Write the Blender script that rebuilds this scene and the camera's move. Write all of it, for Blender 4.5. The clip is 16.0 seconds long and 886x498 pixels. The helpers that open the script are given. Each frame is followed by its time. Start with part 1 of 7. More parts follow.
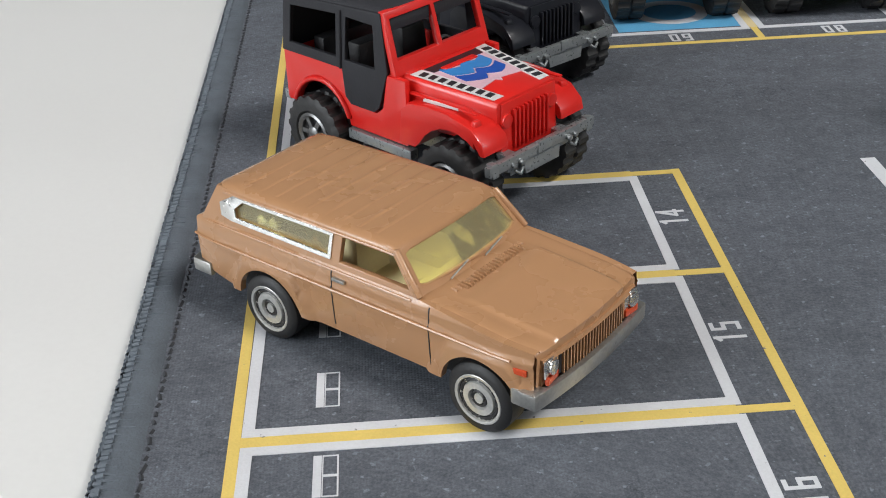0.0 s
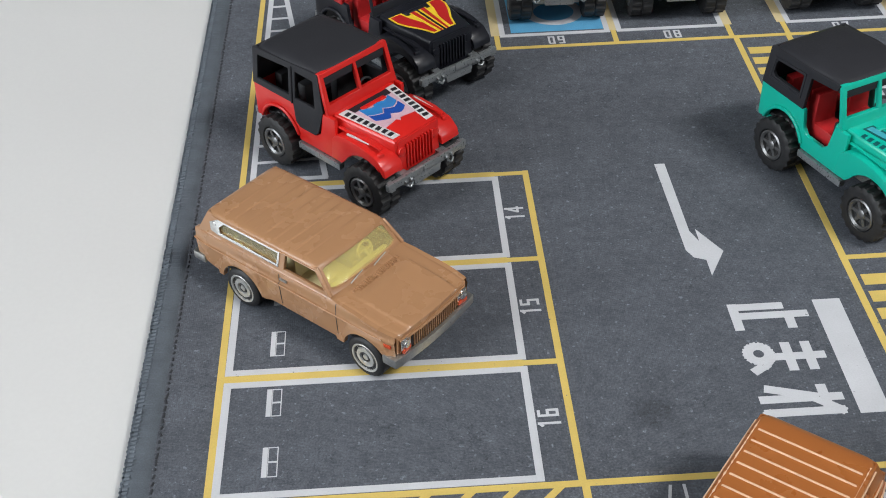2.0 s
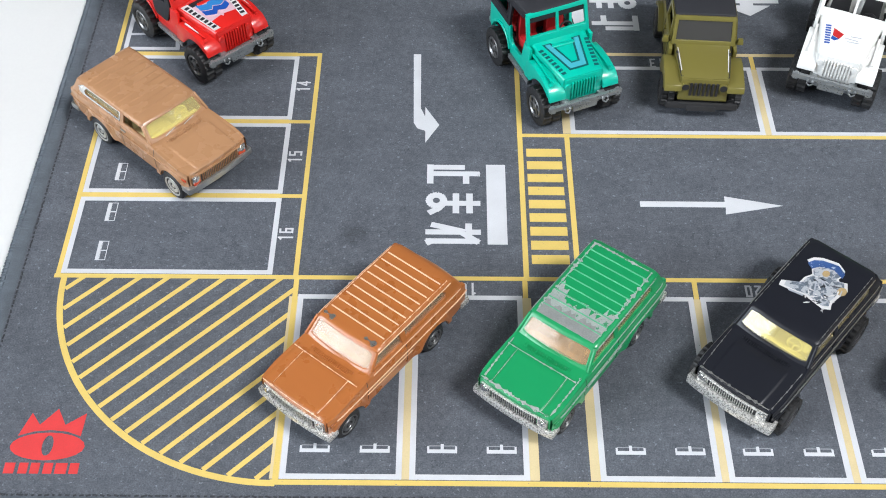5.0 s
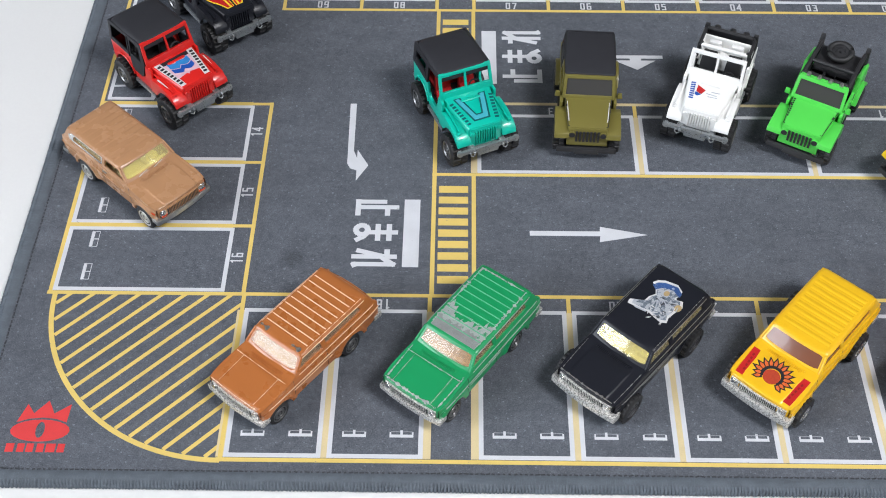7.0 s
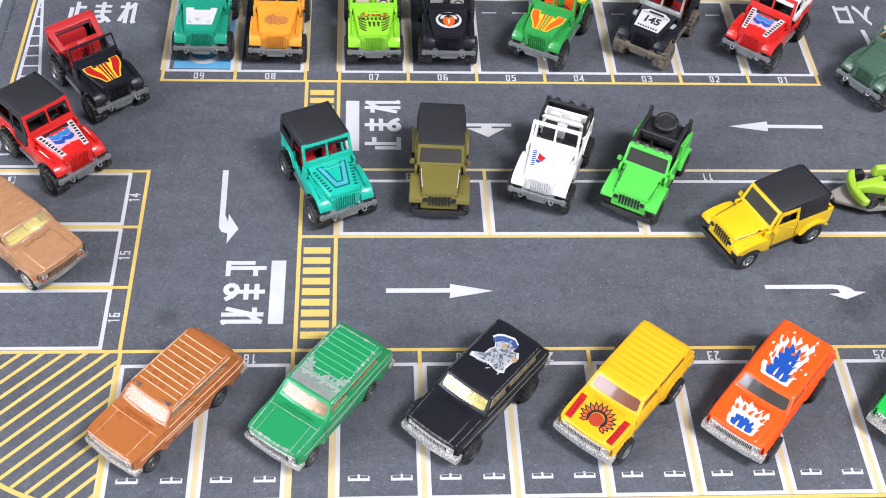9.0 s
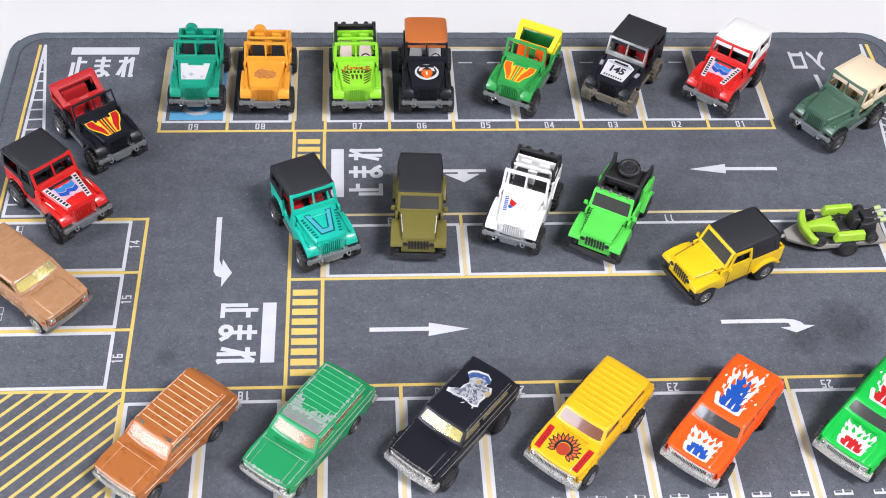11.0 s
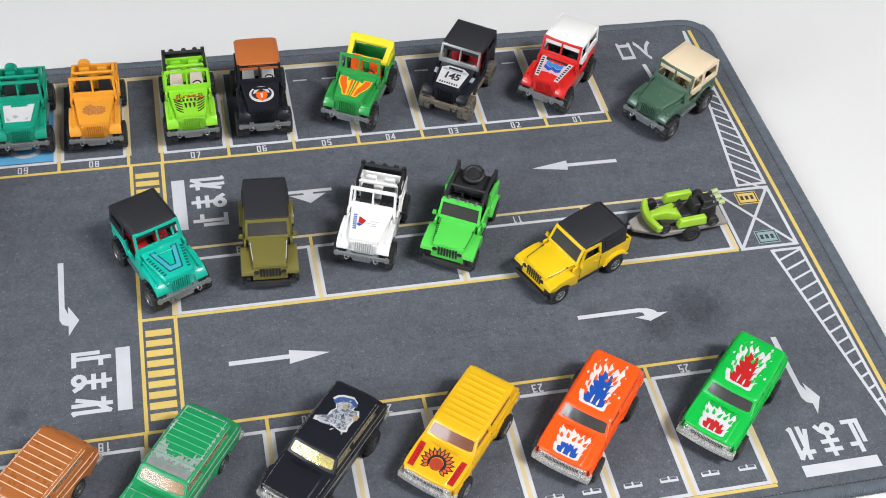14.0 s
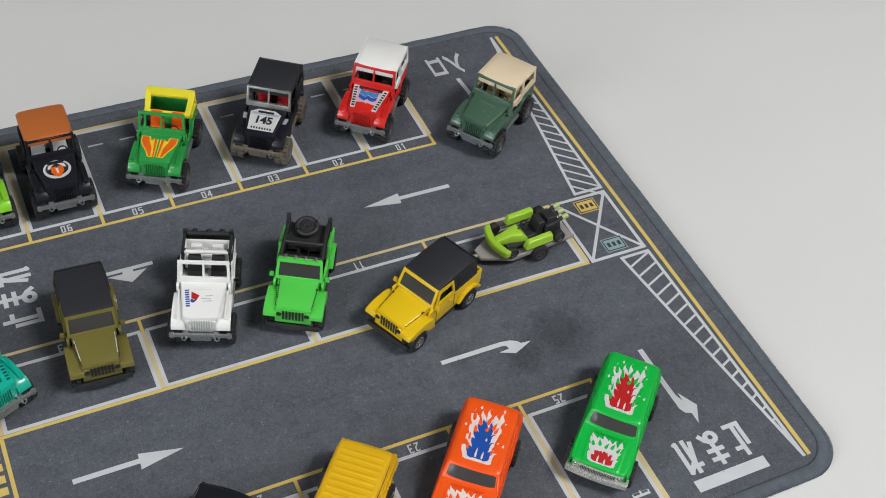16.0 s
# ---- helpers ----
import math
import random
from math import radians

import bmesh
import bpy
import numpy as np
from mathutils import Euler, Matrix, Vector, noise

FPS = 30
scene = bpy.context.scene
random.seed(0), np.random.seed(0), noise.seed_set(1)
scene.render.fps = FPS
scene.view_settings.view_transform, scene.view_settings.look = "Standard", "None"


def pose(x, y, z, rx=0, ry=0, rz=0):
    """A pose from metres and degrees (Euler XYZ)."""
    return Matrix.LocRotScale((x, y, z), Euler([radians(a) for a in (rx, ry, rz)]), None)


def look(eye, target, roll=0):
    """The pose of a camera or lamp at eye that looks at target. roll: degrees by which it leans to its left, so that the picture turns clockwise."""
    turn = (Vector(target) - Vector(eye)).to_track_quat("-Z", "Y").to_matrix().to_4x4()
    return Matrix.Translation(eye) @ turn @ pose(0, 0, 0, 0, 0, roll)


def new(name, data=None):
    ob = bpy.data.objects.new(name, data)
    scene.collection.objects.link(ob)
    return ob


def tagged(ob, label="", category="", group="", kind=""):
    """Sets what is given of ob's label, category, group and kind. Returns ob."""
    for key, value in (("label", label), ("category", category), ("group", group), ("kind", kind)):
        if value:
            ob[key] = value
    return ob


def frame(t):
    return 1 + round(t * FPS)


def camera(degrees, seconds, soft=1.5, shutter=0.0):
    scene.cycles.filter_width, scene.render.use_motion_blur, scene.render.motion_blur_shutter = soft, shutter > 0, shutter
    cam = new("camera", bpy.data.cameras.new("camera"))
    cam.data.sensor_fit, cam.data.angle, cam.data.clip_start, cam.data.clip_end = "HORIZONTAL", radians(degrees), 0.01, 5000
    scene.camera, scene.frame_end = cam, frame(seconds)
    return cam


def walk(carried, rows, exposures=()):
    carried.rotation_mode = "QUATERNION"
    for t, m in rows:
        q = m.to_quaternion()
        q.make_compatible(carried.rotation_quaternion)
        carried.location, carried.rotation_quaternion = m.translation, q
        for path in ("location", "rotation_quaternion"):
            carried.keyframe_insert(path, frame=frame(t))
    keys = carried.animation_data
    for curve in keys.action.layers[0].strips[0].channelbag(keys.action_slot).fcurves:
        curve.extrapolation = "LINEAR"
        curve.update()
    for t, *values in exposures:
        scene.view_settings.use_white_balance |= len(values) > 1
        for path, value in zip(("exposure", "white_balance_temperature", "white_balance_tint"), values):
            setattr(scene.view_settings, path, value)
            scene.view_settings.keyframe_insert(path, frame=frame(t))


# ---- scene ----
import itertools

cam = camera(39.97, 16.0, soft=1.0)
EXPOSURES = [(0, 0.05, 6600, 10), (0.5, -0.08, 6580, 10), (1.5, -0.06, 6500, 10), (2.5, -0.06, 6430, 10), (4, 0.24, 6350, 10), (4.5, 0.40, 6270, 10), (7, 0.18, 6260, 12), (7.5, 0.34, 6265, 13), (9, 0.60, 6290, 18), (9.7, 0.58, 6290, 18), (12, 0.44, 6320, 16), (13, 0.38, 6340, 14), (14, 0.24, 6420, 12), (15.5, -0.24, 6540, 10), (16, -0.30, 6540, 10)]
PATH = [
    (0, pose(-0.06109, -0.10796, 0.11646, 60.301, 2.053, -3.663)),
    (0.5, pose(-0.05867, -0.12586, 0.14256, 57.217, 2.243, -3.364)),
    (1, pose(-0.05562, -0.14441, 0.16537, 54.693, 1.33, -3.526)),
    (1.5, pose(-0.04717, -0.16572, 0.19332, 52.809, 1.29, -4.128)),
    (2, pose(-0.03772, -0.18209, 0.2215, 50.686, 1.456, -3.246)),
    (2.5, pose(-0.02376, -0.19843, 0.24247, 48.851, 1.26, -2.269)),
    (3, pose(-0.00599, -0.21534, 0.26332, 46.857, 1.23, -0.803)),
    (3.5, pose(0.01221, -0.23009, 0.28364, 45.079, 0.705, 0.23)),
    (4, pose(0.03703, -0.25631, 0.30376, 42.397, 0.418, 0.632)),
    (4.5, pose(0.05086, -0.27363, 0.32604, 40.859, -0.313, 0.229)),
    (4.7, pose(0.05148, -0.2762, 0.33387, 40.664, -0.269, 0.281)),
    (6.8, pose(0.09347, -0.32667, 0.42451, 38.489, -0.021, 1.122)),
    (7, pose(0.09479, -0.33404, 0.43137, 39.969, 0.12, 0.829)),
    (7.5, pose(0.10178, -0.34368, 0.44431, 40.5, -0.302, -0.117)),
    (8, pose(0.10815, -0.34953, 0.45655, 40.433, -1.381, -0.948)),
    (8.5, pose(0.11173, -0.35218, 0.47109, 41.517, -2.028, -1.827)),
    (9, pose(0.11837, -0.35853, 0.48262, 41.393, -2.684, -2.486)),
    (9.5, pose(0.11688, -0.36157, 0.49803, 42.626, -2.959, -2.282)),
    (9.7, pose(0.12113, -0.36452, 0.50346, 42.914, -2.523, -2.271)),
    (12, pose(0.12338, -0.3825, 0.53841, 41.361, -2.846, -3.537)),
    (12.5, pose(0.12385, -0.38192, 0.53718, 41.597, -3.022, -4.014)),
    (13, pose(0.12437, -0.37759, 0.53542, 41.934, -3.36, -6.283)),
    (13.5, pose(0.12349, -0.37242, 0.53428, 41.904, -3.996, -9.394)),
    (14, pose(0.12409, -0.36727, 0.53555, 42.288, -3.902, -12.021)),
    (14.5, pose(0.12324, -0.35395, 0.5345, 41.932, -4.08, -14.748)),
    (15, pose(0.12657, -0.33375, 0.53166, 41.554, -4.35, -17.636)),
    (15.5, pose(0.12419, -0.31592, 0.52996, 41.277, -4.818, -21.29)),
    (16, pose(0.11542, -0.30443, 0.52418, 42.631, -5.277, -24.871)),
]
walk(cam, PATH, EXPOSURES)

# ---------------------------------------------------------------- world, lights
# The toy scene stands on a white table in an unseen plain room, lit by a ceiling light and an added fill.
U = 0.0845          # one printed bay length on the mat, in metres
MM = 0.001

world = bpy.data.worlds.new("world")
scene.world = world
world.use_nodes = True
world.node_tree.nodes["Background"].inputs[0].default_value = (0.9, 0.95, 1.0, 1)
world.node_tree.nodes["Background"].inputs[1].default_value = 0.03


def area(name, eye, target, sx, sy, watts, colour):
    data = bpy.data.lights.new(name, "AREA")
    data.shape, data.size, data.size_y = "RECTANGLE", sx, sy
    data.energy, data.color = watts, colour
    ob = new(name, data)
    ob.matrix_world = look(eye, target)
    return ob


KEY = (1.36, -0.90, 2.16)
# added fill overhead, there only to brighten the left of the table
FILL_LAMP = (-1.40, -0.30, 2.16)
area("ceiling_lamp", KEY, (KEY[0], KEY[1], 0), 0.90, 0.50, 59.0, (1.0, 0.995, 0.985))
area("ceiling_lamp", FILL_LAMP, (FILL_LAMP[0], FILL_LAMP[1], 0), 0.90, 0.50, 5.0, (1.0, 0.995, 0.985))
# daylight through the windows in the west and east walls
area("window_daylight", (-1.99, -0.80, 0.95), (0.0, -0.80, 0.95), 1.4, 1.2, 54.0, (0.88, 0.945, 1.0))
area("window_daylight", (2.59, -0.95, 1.20), (0.0, -0.95, 1.20), 0.6, 0.8, 9.0, (0.90, 0.95, 1.0))

# ---------------------------------------------------------------- materials


def material(name, colour, rough=0.5, metal=0.0, dark=0.0, scale=60.0, fine=900.0, bump=0.0, coat=0.0,
             chips=None, chip_amount=0.0, chip_scale=500.0, rough_var=0.1, transmission=0.0, spec=0.5, alpha=1.0):
    """A surface whose colour and gloss vary at two scales, with fine relief and, where asked, paint chips."""
    m = bpy.data.materials.new(name)
    m.use_nodes = True
    nt = m.node_tree
    b = nt.nodes["Principled BSDF"]
    b.inputs["Roughness"].default_value = rough
    b.inputs["Metallic"].default_value = metal
    b.inputs["Coat Weight"].default_value = coat
    b.inputs["Coat Roughness"].default_value = 0.12
    b.inputs["Transmission Weight"].default_value = transmission
    b.inputs["Specular IOR Level"].default_value = spec
    b.inputs["Alpha"].default_value = alpha
    geo = nt.nodes.new("ShaderNodeNewGeometry")
    big, small = (nt.nodes.new("ShaderNodeTexNoise") for _ in range(2))
    for n, s in ((big, scale), (small, fine)):
        n.inputs["Scale"].default_value = s
        n.inputs["Detail"].default_value = 4
        nt.links.new(geo.outputs["Position"], n.inputs["Vector"])
    add = nt.nodes.new("ShaderNodeMath")
    add.operation = "ADD"
    nt.links.new(big.outputs["Fac"], add.inputs[0])
    nt.links.new(small.outputs["Fac"], add.inputs[1])
    ramp = nt.nodes.new("ShaderNodeMapRange")
    ramp.inputs["From Min"].default_value, ramp.inputs["From Max"].default_value = 0.6, 1.4
    ramp.inputs["To Min"].default_value, ramp.inputs["To Max"].default_value = 1 - dark, 1 + dark * 0.5
    nt.links.new(add.outputs[0], ramp.inputs["Value"])
    mul = nt.nodes.new("ShaderNodeVectorMath")
    mul.operation = "SCALE"
    mul.inputs[0].default_value = colour
    nt.links.new(ramp.outputs["Result"], mul.inputs["Scale"])
    out = mul.outputs["Vector"]
    if chips:
        cn = nt.nodes.new("ShaderNodeTexNoise")
        cn.inputs["Scale"].default_value, cn.inputs["Detail"].default_value = chip_scale, 6
        cn.inputs["Roughness"].default_value = 0.65
        nt.links.new(geo.outputs["Position"], cn.inputs["Vector"])
        cr = nt.nodes.new("ShaderNodeMapRange")
        cr.inputs["From Min"].default_value = 1.0 - chip_amount
        cr.inputs["From Max"].default_value = 1.02 - chip_amount
        edge = nt.nodes.new("ShaderNodeMapRange")
        edge.inputs["From Min"].default_value, edge.inputs["From Max"].default_value = 0.5, 0.62
        edge.inputs["To Min"].default_value, edge.inputs["To Max"].default_value = 0.0, 0.14
        nt.links.new(geo.outputs["Pointiness"], edge.inputs["Value"])
        plus = nt.nodes.new("ShaderNodeMath")
        plus.operation = "ADD"
        nt.links.new(cn.outputs["Fac"], plus.inputs[0])
        nt.links.new(edge.outputs["Result"], plus.inputs[1])
        nt.links.new(plus.outputs[0], cr.inputs["Value"])
        mix = nt.nodes.new("ShaderNodeMix")
        mix.data_type = "RGBA"
        nt.links.new(cr.outputs["Result"], mix.inputs["Factor"])
        nt.links.new(out, mix.inputs["A"])
        mix.inputs["B"].default_value = (*chips, 1)
        out = mix.outputs["Result"]
    nt.links.new(out, b.inputs["Base Color"])
    rr = nt.nodes.new("ShaderNodeMapRange")
    rr.inputs["To Min"].default_value, rr.inputs["To Max"].default_value = max(0.02, rough - rough_var), min(1, rough + rough_var)
    nt.links.new(small.outputs["Fac"], rr.inputs["Value"])
    nt.links.new(rr.outputs["Result"], b.inputs["Roughness"])
    if bump:
        bp = nt.nodes.new("ShaderNodeBump")
        bp.inputs["Strength"].default_value, bp.inputs["Distance"].default_value = bump, 0.0004
        nt.links.new(small.outputs["Fac"], bp.inputs["Height"])
        nt.links.new(bp.outputs["Normal"], b.inputs["Normal"])
    return m


def paint(name, colour, chips=(0.45, 0.46, 0.47), amount=0.13, rough=0.3, scale=420.0):
    return material(name, colour, rough, 0, 0.02, 25, 130, 0.0, 0.25, chips, amount, scale, 0.04)


def cloth_mat():
    """Printed asphalt on woven cloth: blotches, pale flecks, and a fine weave."""
    m = bpy.data.materials.new("printed_cloth")
    m.use_nodes = True
    nt = m.node_tree
    N, L = nt.nodes, nt.links
    b = N["Principled BSDF"]
    b.inputs["Roughness"].default_value = 0.85
    b.inputs["Specular IOR Level"].default_value = 0.3
    geo = N.new("ShaderNodeNewGeometry")

    def noise_of(scale, detail=4, rough=0.55):
        n = N.new("ShaderNodeTexNoise")
        n.inputs["Scale"].default_value, n.inputs["Detail"].default_value, n.inputs["Roughness"].default_value = scale, detail, rough
        L.new(geo.outputs["Position"], n.inputs["Vector"])
        return n.outputs["Fac"]

    def span(value, a, bb, lo, hi):
        r = N.new("ShaderNodeMapRange")
        for key, v in (("From Min", a), ("From Max", bb), ("To Min", lo), ("To Max", hi)):
            r.inputs[key].default_value = v
        L.new(value, r.inputs["Value"])
        return r.outputs["Result"]

    def times(a, c):
        t = N.new("ShaderNodeMath")
        t.operation = "MULTIPLY"
        L.new(a, t.inputs[0])
        L.new(c, t.inputs[1])
        return t.outputs[0]

    value = span(noise_of(16, 5), 0.3, 0.7, 0.91, 1.08)
    value = times(value, span(noise_of(110, 6, 0.7), 0.3, 0.7, 0.85, 1.15))
    value = times(value, span(noise_of(420, 4, 0.7), 0.3, 0.7, 0.80, 1.20))
    value = times(value, span(noise_of(1700, 3, 0.7), 0.25, 0.75, 0.58, 1.42))
    value = times(value, span(noise_of(700, 2, 0.5), 0.65, 0.70, 1.0, 1.75))
    value = times(value, span(noise_of(300, 3, 0.6), 0.66, 0.72, 1.0, 0.78))
    value = times(value, span(noise_of(40, 6, 0.75), 0.62, 0.72, 1.0, 0.82))
    # short dark cracks
    ridge = N.new("ShaderNodeMath")
    ridge.operation = "COMPARE"
    ridge.inputs[1].default_value, ridge.inputs[2].default_value = 0.5, 0.012
    L.new(noise_of(130, 4, 0.6), ridge.inputs[0])
    value = times(value, span(times(ridge.outputs[0], span(noise_of(34, 3), 0.54, 0.60, 0.0, 1.0)), 0.0, 1.0, 1.0, 0.76))
    # streaks along the lanes
    long = N.new("ShaderNodeVectorMath")
    long.operation = "MULTIPLY"
    long.inputs[1].default_value = (10, 75, 1)
    L.new(geo.outputs["Position"], long.inputs[0])
    streak = N.new("ShaderNodeTexNoise")
    streak.inputs["Scale"].default_value, streak.inputs["Detail"].default_value = 1.0, 5
    L.new(long.outputs["Vector"], streak.inputs["Vector"])
    value = times(value, span(streak.outputs["Fac"], 0.35, 0.65, 0.93, 1.05))
    # old dark stains
    ragged = noise_of(240, 6, 0.75)
    for cx, cy, r, deep in ((0.0194, 0.0206, 0.010, 0.70), (0.398, 0.036, 0.030, 0.60), (0.372, 0.026, 0.018, 0.62), (0.338, 0.040, 0.016, 0.74)):
        d = N.new("ShaderNodeVectorMath")
        d.operation = "DISTANCE"
        d.inputs[1].default_value = (cx, cy, 0)
        L.new(geo.outputs["Position"], d.inputs[0])
        near = span(d.outputs["Value"], 0.0, r, 1.0, 0.0)
        value = times(value, span(times(near, ragged), 0.12, 0.36, 1.0, deep))
    col = N.new("ShaderNodeVectorMath")
    col.operation = "SCALE"
    col.inputs[0].default_value = MAT_GREY
    L.new(value, col.inputs["Scale"])
    L.new(col.outputs["Vector"], b.inputs["Base Color"])
    waves = []
    for axis in ("X", "Y"):
        w = N.new("ShaderNodeTexWave")
        w.bands_direction = axis
        w.inputs["Scale"].default_value, w.inputs["Distortion"].default_value = 620, 1.2
        L.new(geo.outputs["Position"], w.inputs["Vector"])
        waves.append(w.outputs["Fac"])
    bp = N.new("ShaderNodeBump")
    bp.inputs["Strength"].default_value, bp.inputs["Distance"].default_value = 0.22, 0.0003
    L.new(times(*waves), bp.inputs["Height"])
    L.new(bp.outputs["Normal"], b.inputs["Normal"])
    return m


MAT_GREY = (0.092, 0.101, 0.119)
CLOTH = cloth_mat()
HEM_DARK = material("hem_band", (0.100, 0.118, 0.140), 0.85, 0, 0.3, 200, 2500, 0.4)
HEM = material("hem_thread", (0.115, 0.136, 0.160), 0.8, 0, 0.3, 200, 2500, 0.4)
PRINT_WHITE = material("white_print", (0.56, 0.57, 0.60), 0.75, 0, 0.10, 120, 2200, 0.2, 0, (0.16, 0.16, 0.17), 0.19, 560)
PRINT_YELLOW = material("yellow_print", (0.66, 0.485, 0.13), 0.75, 0, 0.12, 120, 2200, 0.2, 0, (0.16, 0.16, 0.17), 0.19, 560)
PRINT_CREAM = material("cream_print", (0.61, 0.50, 0.28), 0.75, 0, 0.12, 120, 2200, 0.2)
PRINT_GREY = material("faint_grey_print", (0.27, 0.28, 0.30), 0.8, 0, 0.2, 120, 2200, 0.2)
PRINT_BLUE = material("blue_print", (0.10, 0.36, 0.60), 0.75, 0, 0.15, 120, 2200, 0.25)
PRINT_RED = material("red_print", (0.62, 0.04, 0.04), 0.75, 0, 0.15, 120, 2200, 0.25)
PRINT_TEAL = material("teal_print", (0.24, 0.35, 0.36), 0.75, 0, 0.15, 120, 2200, 0.25)
PRINT_DARK = material("dark_print", (0.035, 0.038, 0.045), 0.8, 0, 0.2, 120, 2200, 0.25)
TABLE = material("white_laminate", (0.67, 0.67, 0.66), 0.42, 0, 0.03, 8, 700, 0.04, 0, (0.36, 0.35, 0.33), 0.162, 60)
WALL = material("wall_paint", (0.18, 0.18, 0.18), 0.8, 0, 0.04, 4, 120, 0.1)
FLOOR = material("floor_vinyl", (0.22, 0.20, 0.18), 0.6, 0, 0.1, 4, 120, 0.1)
STEEL = material("table_steel", (0.5, 0.5, 0.5), 0.4, 1.0, 0.05, 30, 300)

# ---------------------------------------------------------------- mesh helpers


def finish(bm, name, mat, parent=None, label="", smooth=40, bevel=0.0, kind=""):
    bmesh.ops.recalc_face_normals(bm, faces=bm.faces)
    me = bpy.data.meshes.new(name)
    bm.to_mesh(me)
    bm.free()
    me.materials.append(mat)
    for p in me.polygons:
        p.use_smooth = True
    me.set_sharp_from_angle(angle=radians(smooth))
    ob = new(name, me)
    if parent:
        ob.parent = parent
    if bevel:
        mod = ob.modifiers.new("bevel", "BEVEL")
        mod.width, mod.segments, mod.limit_method, mod.angle_limit = bevel * MM, 2, "ANGLE", radians(35)
        mod.harden_normals = False
    return tagged(ob, label, kind=kind)


def part(name, bm, mat, parent, label="", smooth=40, bevel=0.0):
    return finish(bm, name, mat, parent, label, smooth, bevel)


def thing(name, m, label, category, group=""):
    ob = new(name)
    ob.empty_display_size = 0.01
    ob.matrix_world = m
    return tagged(ob, label, category, group)


def box(bm, x0, x1, y0, y1, z0, z1, top=None, s=MM):
    """A box; top: (dx0, dx1, dy) by which its upper face is drawn in."""
    a, c, d = top or (0, 0, 0)
    v = [bm.verts.new((x * s, y * s, z * s)) for x, y, z in (
        (x0, y0, z0), (x1, y0, z0), (x1, y1, z0), (x0, y1, z0),
        (x0 + a, y0 + d, z1), (x1 - c, y0 + d, z1), (x1 - c, y1 - d, z1), (x0 + a, y1 - d, z1))]
    for f in ((3, 2, 1, 0), (4, 5, 6, 7), (0, 1, 5, 4), (1, 2, 6, 5), (2, 3, 7, 6), (3, 0, 4, 7)):
        bm.faces.new([v[i] for i in f])


def plate(bm, loops, h0, h1, place, s=MM):
    """A slab from flat outlines (the first is the rim, the rest are holes); place(a, b, h) puts it in space."""
    rings = []
    for h in (h0, h1):
        edges, ring = [], []
        for loop in loops:
            vs = [bm.verts.new([c * s for c in place(a, b, h)]) for a, b in loop]
            edges += [bm.edges.new((vs[i - 1], vs[i])) for i in range(len(vs))]
            ring.append(vs)
        if len(loops) == 1 and len(loops[0]) <= 4:
            bm.faces.new(ring[0])
        else:
            bmesh.ops.triangle_fill(bm, use_beauty=True, edges=edges)
        rings.append(ring)
    for lo, hi in zip(*rings):
        for i in range(len(lo)):
            bm.faces.new((lo[i - 1], lo[i], hi[i], hi[i - 1]))


def flat(a, b, h):
    return (a, b, h)


def side(a, b, h):
    return (a, h, b)


def tube(bm, pts, r, seg=8, closed=False, s=MM):
    """A round bar along points."""
    pts = [Vector(p) for p in pts]
    rings = []
    for i, p in enumerate(pts):
        before = pts[i - 1] if i or closed else p
        after = pts[(i + 1) % len(pts)] if i < len(pts) - 1 or closed else p
        d = (after - before).normalized()
        up = Vector((0, 0, 1)) if abs(d.z) < 0.9 else Vector((1, 0, 0))
        e = d.cross(up).normalized()
        f = e.cross(d)
        rings.append([bm.verts.new((p + r * (math.cos(t) * e + math.sin(t) * f)) * s)
                      for t in (2 * math.pi * k / seg for k in range(seg))])
    for i in range(len(rings) if closed else len(rings) - 1):
        a, c = rings[i], rings[(i + 1) % len(rings)]
        for k in range(seg):
            bm.faces.new((a[k - 1], a[k], c[k], c[k - 1]))
    if not closed:
        bm.faces.new(rings[0])
        bm.faces.new(rings[-1])


def lathe(bm, profile, centre=(0, 0, 0), seg=28, s=MM):
    """A turned solid on an axis along y: profile of (radius, y) from one pole to the other."""
    rings = []
    for r, y in profile:
        rings.append([bm.verts.new(((centre[0] + r * math.cos(t)) * s, (centre[1] + y) * s, (centre[2] + r * math.sin(t)) * s))
                      for t in (2 * math.pi * k / seg for k in range(seg))])
    for a, c in zip(rings, rings[1:]):
        for k in range(seg):
            bm.faces.new((a[k - 1], a[k], c[k], c[k - 1]))
    bm.faces.new(rings[0])
    bm.faces.new(rings[-1])


def lettering(text, size, mat, parent, m, name="lettering", bold=0.02, spread=1.0, stretch=1.0, depth=0.05, label=""):
    """Raised print of a text, centred, lying in the plane of the matrix m."""
    c = bpy.data.curves.new(name, "FONT")
    c.body, c.size, c.align_x, c.align_y = text, size, "CENTER", "CENTER"
    c.offset, c.space_character, c.extrude = bold * size, spread, depth * MM
    c.resolution_u = 3
    tmp = bpy.data.objects.new(name, c)
    me = bpy.data.meshes.new_from_object(tmp)
    bpy.data.objects.remove(tmp)
    me.materials.clear()
    me.materials.append(mat)
    me.transform(Matrix.Diagonal((stretch, 1, 1, 1)))
    ob = new(name, me)
    ob.parent = parent
    ob.matrix_basis = m
    return tagged(ob, label)

# ---------------------------------------------------------------- room and table
TABLE_Z = -3.2  # mm, the table's top under the mat


def slab(name, x0, x1, y0, y1, z0, z1, mat, label, category):
    bm = bmesh.new()
    box(bm, x0, x1, y0, y1, z0, z1, s=1)
    return tagged(finish(bm, name, mat), label, category, kind="structure")


